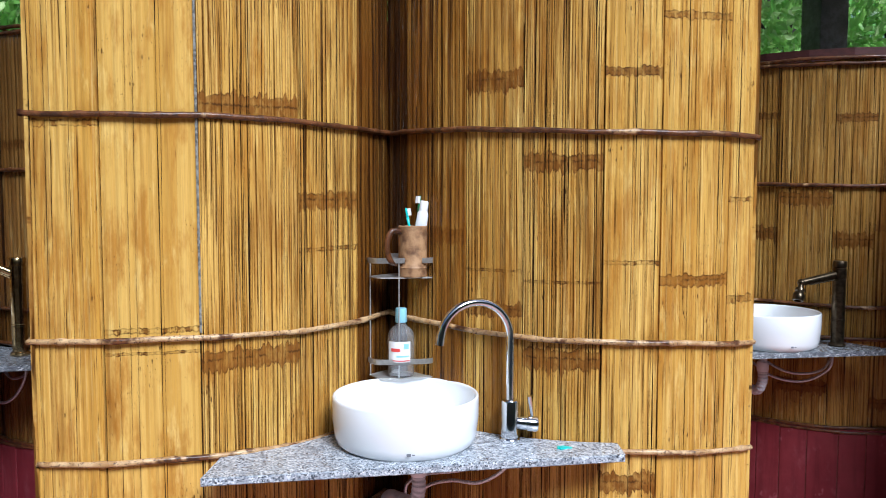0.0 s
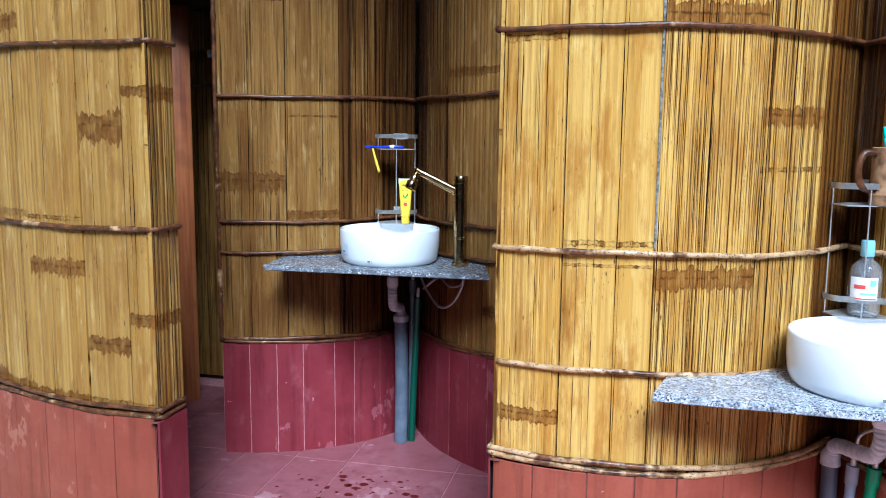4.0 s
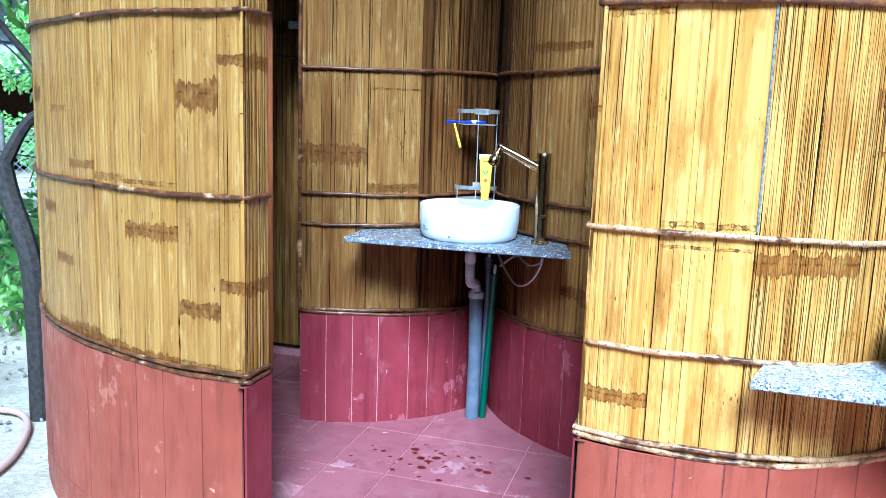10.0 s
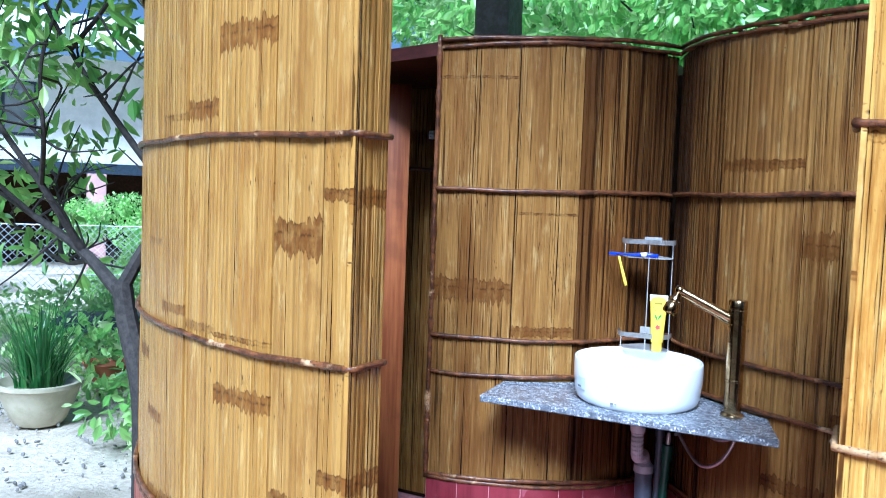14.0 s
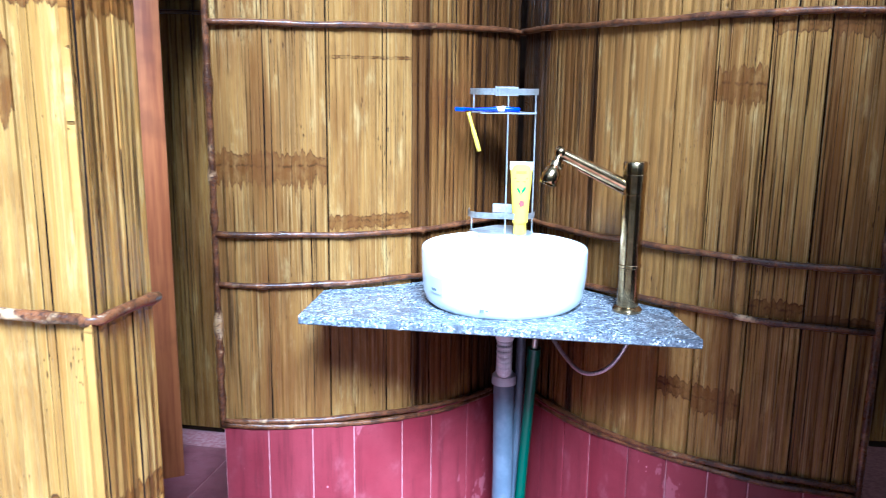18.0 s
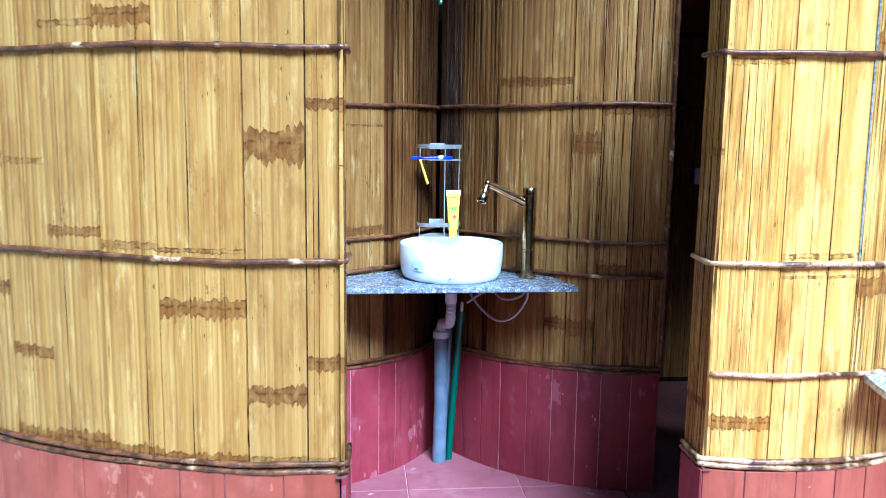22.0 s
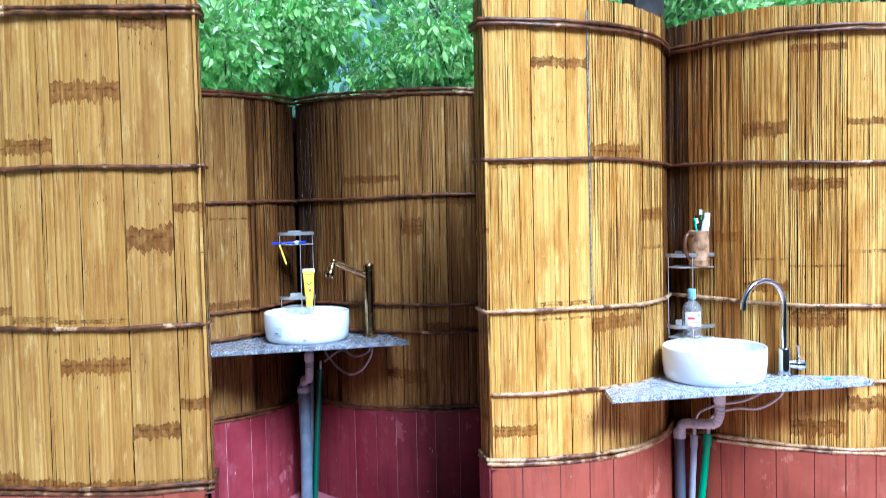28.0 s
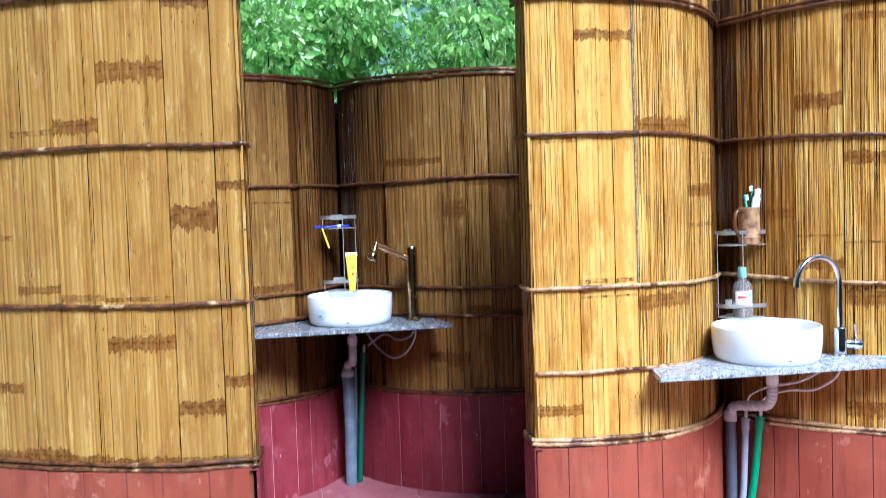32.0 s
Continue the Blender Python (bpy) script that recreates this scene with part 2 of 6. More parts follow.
    col = n.mix(n.math("MULTIPLY", n.math("MULTIPLY", run, n.ramp(wet_shade, 0.0, 0.3)), 0.95), col, n.mix(tone, (0.045, 0.015, 0.003), (0.014, 0.005, 0.002)))
    n.base(col)
    n.rough(n.math("ADD", n.ramp(fibre, 0.3, 0.8, 0.22, 0.42), n.math("MULTIPLY", total, 0.12)))
    crown = n.math("MULTIPLY", n.ramp(slivers(46, "DISTANCE_TO_EDGE"), 0.0, 0.42), 0.9)
    hgt = n.math("SUBTRACT", n.math("ADD", n.math("ADD", n.math("MULTIPLY", fibre, 0.5), n.math("MULTIPLY", strip, 0.7)), crown), n.math("ADD", line, n.math("MULTIPLY", dots, 0.7)))
    n.bump(hgt, 0.8, 0.0026)
    return m


def cement_material(name, a, b, c, scale=1.0, dirt=0.25):
    """Painted cement with worn patches: two tones and pale scuffs."""
    m = mat(name, a, 0.55, Specular_IOR_Level=0.3)
    n = Net(m)
    p = n.coord("Object")
    rnd = n.t.nodes.new("ShaderNodeObjectInfo").outputs["Random"]
    big = n.noise(n.scaled(p, (3 * scale, 3 * scale, 2 * scale)), 1.0, 4, 0.6)
    mid = n.noise(n.scaled(p, (14 * scale, 14 * scale, 9 * scale)), 1.0, 4, 0.65)
    fine = n.noise(n.scaled(p, (160, 160, 160)), 1.0, 3, 0.6)
    run = n.noise(n.scaled(p, (26 * scale, 26 * scale, 2.2 * scale)), 1.0, 4, 0.65)
    patch = n.noise(n.scaled(p, (5.5 * scale, 5.5 * scale, 3.2 * scale)), 1.0, 5, 0.7)
    chip = n.noise(n.scaled(p, (34 * scale, 34 * scale, 26 * scale)), 1.0, 3, 0.6)
    col = n.mix(n.ramp(big, 0.35, 0.68), a, b)
    col = n.mix(n.math("MULTIPLY", rnd, 0.45), col, b)
    col = n.mix(n.ramp(n.noise(n.scaled(p, (2.0 * scale, 2.0 * scale, 3.5 * scale)), 1.0, 5, 0.7), 0.42, 0.66, 0.0, dirt), col, tuple(v * 0.5 for v in a))
    col = n.mix(n.ramp(run, 0.48, 0.70, 0.0, 0.2 + dirt), col, tuple(v * 0.45 for v in a))
    col = n.mix(n.ramp(patch, 0.62, 0.645, 0.0, 0.55), col, c)
    col = n.mix(n.ramp(mid, 0.55, 0.76, 0.0, 0.3), col, c)
    col = n.mix(n.ramp(chip, 0.73, 0.76, 0.0, 0.7), col, tuple(min(1.0, v * 1.6 + 0.08) for v in c))
    col = n.mix(n.ramp(fine, 0.55, 0.8, 0.0, 0.3), col, tuple(v * 0.5 for v in a))
    n.base(col)
    n.rough(n.ramp(mid, 0.3, 0.7, 0.36, 0.62))
    n.bump(n.math("ADD", n.math("MULTIPLY", mid, 0.6), n.math("MULTIPLY", fine, 0.4)), 0.35, 0.003)
    return m


def speckled(name, a, b, size, rough=0.5, bump=0.2, dist=0.002, c=None, big=3.0):
    m = mat(name, a, rough)
    n = Net(m)
    p = n.coord("Object")
    f = n.noise(p, size, 4, 0.65)
    col = n.mix(n.ramp(f, 0.35, 0.65), a, b)
    if c:
        col = n.mix(n.ramp(n.noise(p, big, 3, 0.6), 0.45, 0.7, 0.0, 0.8), col, c)
    n.base(col)
    n.bump(f, bump, dist)
    return m


def granite_material(name, k, stain):
    m = mat(name, rough=0.22)
    n = Net(m)
    p = n.coord("Object")
    v = n.t.nodes.new("ShaderNodeTexVoronoi")
    n.link(p, v.inputs["Vector"])
    v.inputs["Scale"].default_value = 300
    s = n.t.nodes.new("ShaderNodeSeparateColor")
    n.link(v.outputs["Color"], s.inputs[0])
    col = n.mix(n.ramp(s.outputs[0], 0.2, 0.8), tuple(k * q for q in (0.25, 0.275, 0.31)), tuple(k * q for q in (0.52, 0.545, 0.585)))
    col = n.mix(n.math("GREATER_THAN", s.outputs[1], 0.86), col, (0.05, 0.055, 0.065))
    col = n.mix(n.math("GREATER_THAN", s.outputs[2], 0.88), col, (0.72, 0.72, 0.72))
    blot = n.ramp(n.noise(p, 40, 4), 0.48, 0.62, 0.0, stain)
    col = n.mix(blot, col, (0.09, 0.095, 0.11))
    n.base(col)
    n.rough(n.ramp(n.noise(p, 60, 3), 0.3, 0.7, 0.14, 0.34))
    return m


def wood_material(name, a, b, rough=0.35, along=2):
    m = mat(name, a, rough)
    n = Net(m)
    p = n.coord("Object")
    k = [60, 60, 60]
    k[along] = 3
    f = n.noise(n.scaled(p, tuple(k)), 1.0, 4, 0.6)
    g = n.noise(p, 7, 3, 0.6)
    col = n.mix(n.ramp(f, 0.3, 0.7), a, b)
    col = n.mix(n.ramp(g, 0.45, 0.75, 0.0, 0.4), col, tuple(v * 0.4 for v in a))
    n.base(col)
    n.bump(f, 0.25, 0.001)
    return m


BAMBOO = bamboo_material()
def rattan_material(name, bare):
    """Cane with its bark on; bare: how much of it has worn to pale straw."""
    m = mat(name, rough=0.3, Specular_IOR_Level=0.4)
    n = Net(m)
    p = n.coord("Object")
    a, b, c = n.noise(p, 26, 4, 0.65), n.noise(p, 150, 4, 0.7), n.noise(p, 7, 4, 0.65)
    col = n.mix(n.ramp(a, 0.35, 0.65), (0.17, 0.062, 0.020), (0.045, 0.016, 0.006))
    straw = n.mix(n.ramp(a, 0.35, 0.65), (0.62, 0.42, 0.22), (0.38, 0.21, 0.08))
    col = n.mix(n.ramp(c, 0.62 - 0.3 * bare, 0.70 - 0.3 * bare, 0.0, 0.95), col, straw)
    col = n.mix(n.ramp(b, 0.53, 0.62, 0.0, 0.85), col, (0.030, 0.011, 0.005))
    col = n.mix(n.ramp(b, 0.30, 0.40, 0.6, 0.0), col, (0.46, 0.32, 0.19))
    n.base(col)
    n.rough(n.ramp(b, 0.3, 0.7, 0.2, 0.45))
    n.bump(n.math("ADD", a, b), 0.5, 0.002)
    return m


RATTAN = rattan_material("dark_rattan", 0.1)
RATTAN_PALE = rattan_material("worn_straw_rattan", 0.75)
RED = cement_material("red_cement", (0.235, 0.050, 0.027), (0.305, 0.076, 0.042), (0.42, 0.165, 0.105))
MAROON = cement_material("maroon_cement", (0.165, 0.016, 0.024), (0.24, 0.036, 0.046), (0.38, 0.12, 0.14))
# one cement floor in three brightnesses: nook shade and front daylight are in the colours
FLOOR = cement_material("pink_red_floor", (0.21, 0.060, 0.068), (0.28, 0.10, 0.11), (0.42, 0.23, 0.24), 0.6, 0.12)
FLOOR_STEP = cement_material("lit_worn_step_floor", (0.45, 0.150, 0.115), (0.54, 0.22, 0.175), (0.68, 0.40, 0.35), 0.6, 0.12)
FLOOR_FRONT = cement_material("sunlit_floor", (0.52, 0.235, 0.205), (0.62, 0.33, 0.295), (0.76, 0.54, 0.50), 0.6, 0.10)
JOINT = speckled("dark_mortar", (0.10, 0.03, 0.024), (0.17, 0.06, 0.045), 60, 0.85)
# near-black: the shade of gaps, passages and voids is put into this colour
CORE = speckled("shade_dark_core", (0.011, 0.005, 0.002), (0.022, 0.011, 0.005), 20, 0.9)
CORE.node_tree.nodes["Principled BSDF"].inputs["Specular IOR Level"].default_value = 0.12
PORCELAIN = mat("white_porcelain", (0.86, 0.87, 0.88), 0.08, Coat_Weight=0.6, Coat_Roughness=0.03)
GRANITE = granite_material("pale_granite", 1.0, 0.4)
# same granite at half brightness for the nooks' shade, with more damp blotches
GRANITE_SHADE = granite_material("shaded_granite", 0.50, 0.8)
CHROME = mat("polished_chrome", (0.72, 0.73, 0.75), 0.07, 1.0)
STEEL = speckled("brushed_steel", (0.62, 0.61, 0.58), (0.76, 0.75, 0.72), 80, 0.38)
STEEL.node_tree.nodes["Principled BSDF"].inputs["Metallic"].default_value = 0.7
BRONZE = speckled("antique_gold", (0.30, 0.20, 0.085), (0.52, 0.38, 0.19), 45, 0.2, 0.15)
BRONZE.node_tree.nodes["Principled BSDF"].inputs["Metallic"].default_value = 1.0
CONCRETE = speckled("grey_concrete", (0.20, 0.19, 0.17), (0.30, 0.285, 0.26), 24, 0.85, 0.4, 0.004, (0.12, 0.115, 0.105), 3)
ROOFING = speckled("galvanised_sheet", (0.32, 0.34, 0.335), (0.39, 0.41, 0.405), 5, 0.22, 0.03, 0.001, (0.26, 0.275, 0.275), 1.2)
ROOFING.node_tree.nodes["Principled BSDF"].inputs["Metallic"].default_value = 0.6
STEEL_BEAM = speckled("painted_steel_beam", (0.016, 0.026, 0.042), (0.034, 0.050, 0.075), 20, 0.45)
RUST = speckled("brown_bamboo_pole", (0.32, 0.17, 0.08), (0.52, 0.33, 0.17), 22, 0.5, 0.3, 0.002, (0.11, 0.048, 0.022), 6)
DOORWOOD = wood_material("red_brown_door_wood", (0.25, 0.066, 0.016), (0.41, 0.132, 0.034), 0.45)
BARK = speckled("grey_brown_bark", (0.016, 0.013, 0.011), (0.040, 0.033, 0.027), 40, 0.85, 0.6, 0.006)
DIRT = speckled("sandy_ground", (0.42, 0.36, 0.27), (0.58, 0.52, 0.41), 30, 0.95, 0.8, 0.02, (0.22, 0.19, 0.13), 1.3)
# dark colour for the added wall that blocks the low sky
SKYBLOCK = speckled("dark_sky_block", (0.13, 0.125, 0.10), (0.19, 0.18, 0.15), 8, 0.9, 0.4, 0.004, (0.08, 0.085, 0.06), 1.2)
CREAM = mat("pale_tube_plastic", (0.85, 0.84, 0.55), 0.35)
PVC = mat("white_pvc", (0.80, 0.83, 0.86), 0.3)
PIPE_GREY = speckled("grey_pipe", (0.11, 0.14, 0.18), (0.16, 0.195, 0.24), 12, 0.4)
PIPE_GREEN = mat("green_pipe", (0.008, 0.085, 0.048), 0.35)


FLOOR_JOINT = speckled("pale_pink_mortar", (0.50, 0.25, 0.25), (0.40, 0.15, 0.15), 60, 0.8)
LIDWOOD = wood_material("dark_lid_timber", (0.07, 0.018, 0.014), (0.11, 0.03, 0.022), 0.5, 0)
BLACK = mat("black_plastic", (0.012, 0.012, 0.013), 0.5)
GLOBE = mat("frosted_globe", (0.82, 0.82, 0.80), 0.35, Transmission_Weight=0.15)
INK = mat("grey_print", (0.18, 0.19, 0.21), 0.5)
STICKER = mat("silver_sticker", (0.60, 0.66, 0.70), 0.4)
DARKBRONZE = speckled("dark_bronze", (0.06, 0.045, 0.028), (0.12, 0.09, 0.055), 45, 0.28, 0.15)
DARKBRONZE.node_tree.nodes["Principled BSDF"].inputs["Metallic"].default_value = 0.9
BLUE = mat("blue_plastic", (0.03, 0.05, 0.55), 0.3)
WHITE = mat("white_plastic", (0.80, 0.80, 0.79), 0.35)
YELLOW = mat("yellow_plastic", (0.90, 0.66, 0.05), 0.32)
TEAL = mat("green_plastic", (0.02, 0.16, 0.06), 0.3)
TURQUOISE = mat("turquoise_plastic", (0.05, 0.55, 0.52), 0.3)
OLIVE = mat("olive_print", (0.28, 0.22, 0.02), 0.5)
PRINTGREEN = mat("green_print", (0.04, 0.26, 0.05), 0.5)
PRINTRED = mat("red_print", (0.62, 0.06, 0.05), 0.5)
MUGWOOD = speckled("mug_bamboo", (0.44, 0.26, 0.125), (0.30, 0.16, 0.072), 24, 0.5, 0.7, 0.003, (0.085, 0.036, 0.018), 26)
CLEAR = mat("clear_plastic", (0.97, 0.985, 1.0), 0.04, Transmission_Weight=0.92, IOR=1.22)
CAPBLUE = mat("pale_blue_plastic", (0.30, 0.58, 0.68), 0.35)
PVC_OLD = speckled("old_grey_pvc", (0.52, 0.56, 0.61), (0.66, 0.70, 0.74), 25, 0.45)
PIPE_DARK = mat("slate_pipe", (0.075, 0.095, 0.13), 0.4)
PIPE_BRIGHT = mat("bright_green_pipe", (0.012, 0.30, 0.13), 0.35)
PIPE_PALE = speckled("pale_blue_pipe", (0.26, 0.33, 0.44), (0.36, 0.42, 0.50), 20, 0.45)
BRAID = speckled("braided_steel", (0.40, 0.42, 0.44), (0.78, 0.80, 0.82), 220, 0.35, 0.6, 0.001)
BRAID.node_tree.nodes["Principled BSDF"].inputs["Metallic"].default_value = 0.8
POT = speckled("glazed_beige_pot", (0.36, 0.33, 0.22), (0.45, 0.41, 0.29), 10, 0.35)
TERRACOTTA = mat("terracotta", (0.42, 0.14, 0.07), 0.7)
WIRE = mat("galvanised_wire", (0.66, 0.69, 0.73), 0.45, 0.2)
PLASTER = speckled("white_plaster", (0.84, 0.84, 0.84), (0.74, 0.75, 0.75), 6, 0.8)
PINKPLASTER = speckled("pink_plaster", (0.52, 0.33, 0.31), (0.45, 0.28, 0.27), 8, 0.8)
PALEROOF = speckled("pale_sheet_roof", (0.60, 0.66, 0.70), (0.74, 0.78, 0.80), 4, 0.5)
HOSEPINK = mat("pale_pink_hose", (0.55, 0.36, 0.31), 0.45)
SEALANT = speckled("grey_sealant", (0.09, 0.085, 0.07), (0.30, 0.29, 0.25), 120, 0.8)
WET = mat("wet_film", (0.095, 0.012, 0.010), 0.3, Specular_IOR_Level=0.2)


def leaf_material(name, a, b, c):
    m = bpy.data.materials.new(name)
    m.use_nodes = True
    n = Net(m)
    g = n.t.nodes.new("ShaderNodeNewGeometry").outputs["Random Per Island"]
    col = n.mix(n.ramp(g, 0.15, 0.9), a, b)
    col = n.mix(n.ramp(g, 0.82, 1.0, 0.0, 0.9), col, c)
    # noise patches paint dark leaf clusters among the bright ones
    clump = n.ramp(n.noise(n.coord("Object"), 2.2, 3, 0.6), 0.40, 0.62)
    col = n.mix(n.math("MULTIPLY", clump, 0.6), col, tuple(0.4 * q for q in a))
    n.base(col)
    n.rough(0.33)
    tr = n.t.nodes.new("ShaderNodeBsdfTranslucent")
    n.link(n.mix(0.5, col, c), tr.inputs[0])
    mx = n.t.nodes.new("ShaderNodeMixShader")
    mx.inputs[0].default_value = 0.45
    n.link(n.b.outputs[0], mx.inputs[1])
    n.link(tr.outputs[0], mx.inputs[2])
    n.link(mx.outputs[0], n.t.nodes["Material Output"].inputs[0])
    return m


LEAF = leaf_material("broad_green_leaf", (0.10, 0.30, 0.045), (0.36, 0.64, 0.12), (0.68, 0.86, 0.30))
# very pale last colour paints bright sunlit highlights on some leaves
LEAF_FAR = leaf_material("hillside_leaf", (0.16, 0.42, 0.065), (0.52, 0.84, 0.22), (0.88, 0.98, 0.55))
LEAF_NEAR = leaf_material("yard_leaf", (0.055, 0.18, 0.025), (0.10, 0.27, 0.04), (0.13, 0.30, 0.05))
# distance haze painted as a pale blue-grey leaf colour
LEAF_HAZE = leaf_material("hazed_slope_leaf", (0.14, 0.24, 0.19), (0.34, 0.48, 0.42), (0.66, 0.78, 0.74))
GRASS = leaf_material("narrow_green_blade", (0.05, 0.16, 0.04), (0.09, 0.25, 0.06), (0.15, 0.32, 0.08))
HILL = speckled("wooded_hill", (0.04, 0.10, 0.05), (0.11, 0.20, 0.13), 1.6, 0.9, 0.5, 0.3, (0.10, 0.17, 0.10), 0.25)
GLASS = mat("window_glass", (0.5, 0.55, 0.6), 0.05, Transmission_Weight=0.6)


# ---- builders ----
def link_mesh(name, bm, material, parent=None, label="", smooth=False):
    me = bpy.data.meshes.new(name)
    bm.normal_update()
    bm.to_mesh(me)
    bm.free()
    for mm in material if isinstance(material, (list, tuple)) else [material]:
        me.materials.append(mm)
    if smooth:
        me.polygons.foreach_set("use_smooth", [True] * len(me.polygons))
        if smooth is not True:
            me.set_sharp_from_angle(angle=radians(smooth))
    ob = new(name, me)
    if parent:
        ob.parent = parent
    if label:
        tagged(ob, label)
    return ob


def part(name, bm, material, parent, label="", smooth=40):
    return link_mesh(name, bm, material, parent, label, smooth)


def thing(name, label, category, group="", kind="", at=(0, 0, 0), rz=0.0):
    e = new(name)
    e.empty_display_size = 0.1
    e.matrix_world = pose(*at, 0, 0, rz)
    return tagged(e, label, category, group, kind)


def box(bm, x0, y0, z0, x1, y1, z1, m=None, bevel=0.0):
    r = bmesh.ops.create_cube(bm, size=1)
    t = Matrix.Translation(((x0 + x1) / 2, (y0 + y1) / 2, (z0 + z1) / 2)) @ Matrix.Diagonal((x1 - x0, y1 - y0, z1 - z0, 1))
    bmesh.ops.transform(bm, matrix=t, verts=r["verts"])
    if bevel:
        edges = list({e for v in r["verts"] for e in v.link_edges})
        g = bmesh.ops.bevel(bm, geom=edges, offset=bevel, segments=2, affect="EDGES", profile=0.6)
        vs = list({v for f in g["faces"] for v in f.verts} | {v for v in r["verts"] if v.is_valid})
    else:
        vs = r["verts"]
    if m is not None:
        bmesh.ops.transform(bm, matrix=m, verts=vs)
    return bm


def boxed(*a, **k):
    return box(bmesh.new(), *a, **k)


def revolve(profile, segments=40, bm=None, m=None, close=False):
    """A turned solid round z from (radius, height) pairs."""
    bm = bm or bmesh.new()
    rings = []
    for r, z in profile:
        if r < 1e-6:
            rings.append([bm.verts.new((0, 0, z))])
        else:
            rings.append([bm.verts.new((r * math.cos(2 * math.pi * i / segments), r * math.sin(2 * math.pi * i / segments), z)) for i in range(segments)])
    pairs = list(zip(rings, rings[1:]))
    if close:
        pairs.append((rings[-1], rings[0]))
    for a, b in pairs:
        for i in range(segments):
            j = (i + 1) % segments
            q = [a[i % len(a)], a[j % len(a)], b[j % len(b)], b[i % len(b)]]
            q = [v for k, v in enumerate(q) if v not in q[:k]]
            if len(q) > 2:
                bm.faces.new(q)
    if m is not None:
        bmesh.ops.transform(bm, matrix=m, verts=[v for r in rings for v in r])
    return bm


def tube(points, radius, sides=8, bm=None, caps=True):
    """A round rod along points; radius a number or one a point."""
    bm = bm or bmesh.new()
    pts = [Vector(p) for p in points]
    n = len(pts)
    radii = radius if isinstance(radius, (list, tuple)) else [radius] * n
    rings, up = [], None
    for i, p in enumerate(pts):
        d = (pts[min(i + 1, n - 1)] - pts[max(i - 1, 0)]).normalized()
        if up is None:
            up = d.orthogonal().normalized()
        up = (up - d * up.dot(d)).normalized()
        side = d.cross(up)
        r = radii[i]
        rings.append([bm.verts.new(p + (up * math.cos(2 * math.pi * k / sides) + side * math.sin(2 * math.pi * k / sides)) * r) for k in range(sides)])
    for a, b in zip(rings, rings[1:]):
        for k in range(sides):
            bm.faces.new((a[k], a[(k + 1) % sides], b[(k + 1) % sides], b[k]))
    if caps:
        bm.faces.new(rings[0][::-1])
        bm.faces.new(rings[-1])
    return bm


def bend(points, steps=8):
    """A smooth line through points (Catmull-Rom)."""
    p = [Vector(q) for q in points]
    p = [p[0] * 2 - p[1]] + p + [p[-1] * 2 - p[-2]]
    out = []
    for a, b, c, d in zip(p, p[1:], p[2:], p[3:]):
        for i in range(steps):
            t = i / steps
            out.append(0.5 * ((2 * b) + (c - a) * t + (2 * a - 5 * b + 4 * c - d) * t * t + (3 * b - a - 3 * c + d) * t ** 3))
    return out + [p[-2]]


# ---- the plan: curved wall faces ----
class Face:
    """The line of a wall's visible face in plan, followed so that the viewer is on its right-hand side."""

    def __init__(self, pts):
        self.p = [Vector(q) for q in pts]
        self.s = [0.0]
        for a, b in zip(self.p, self.p[1:]):
            self.s.append(self.s[-1] + (b - a).length)
        self.length = self.s[-1]

    def at(self, s, out=0.0):
        s0 = min(max(s, 0.0), self.length)
        i = max(0, min(len(self.p) - 2, next((k for k, v in enumerate(self.s) if v > s0), len(self.s) - 1) - 1))
        a, b = self.p[i], self.p[i + 1]
        d = (b - a).normalized()
        q = a + d * (s - self.s[i])
        return q + Vector((d.y, -d.x)) * out

    def line(self, s0, s1, out, step=0.03):
        n = max(2, int(abs(s1 - s0) / step) + 1)
        return [self.at(s0 + (s1 - s0) * i / (n - 1), out) for i in range(n)]


def arc(cx, cy, r, start, end, n=60):
    """Points on a circle, from the bearing of one point to that of another, bulging to the viewer (through the low-y side)."""
    a = math.atan2(start[1] - cy, start[0] - cx)
    b = math.atan2(end[1] - cy, end[0] - cx)
    a, b = a % (2 * math.pi), b % (2 * math.pi)
    if b < a:
        b += 2 * math.pi
    return [(cx + r * math.cos(a + (b - a) * i / n), cy + r * math.sin(a + (b - a) * i / n)) for i in range(n + 1)]


SCREEN_L = Face(arc(0.557, 2.032, 0.772, (0.312, 1.29), (1.25, 1.70)))
SCREEN_R = Face(arc(1.993, 1.951, 0.785, (1.25, 1.70), (2.215, 1.19)))
OUTER_W = Face(arc(-0.693, 2.984, 1.718, (-2.28, 2.33), (-0.693, 1.25)))
NOOK_L = Face(arc(-1.087, 3.064, 0.833, (-0.995, 2.205), (-0.30, 2.77)))
NOOK_R = Face(arc(0.599, 3.147, 0.97, (-0.30, 2.77), (0.515, 2.18)))
NOOK3_L = Face(arc(1.92, 3.02, 0.97, (2.00, 2.05), (2.82, 2.62)))
NOOK3_R = Face(arc(3.62, 2.85, 0.833, (2.82, 2.62), (3.54, 2.0)))
OUTER_E = Face(arc(3.34, 2.84, 1.718, (3.38, 1.11), (4.95, 2.2)))


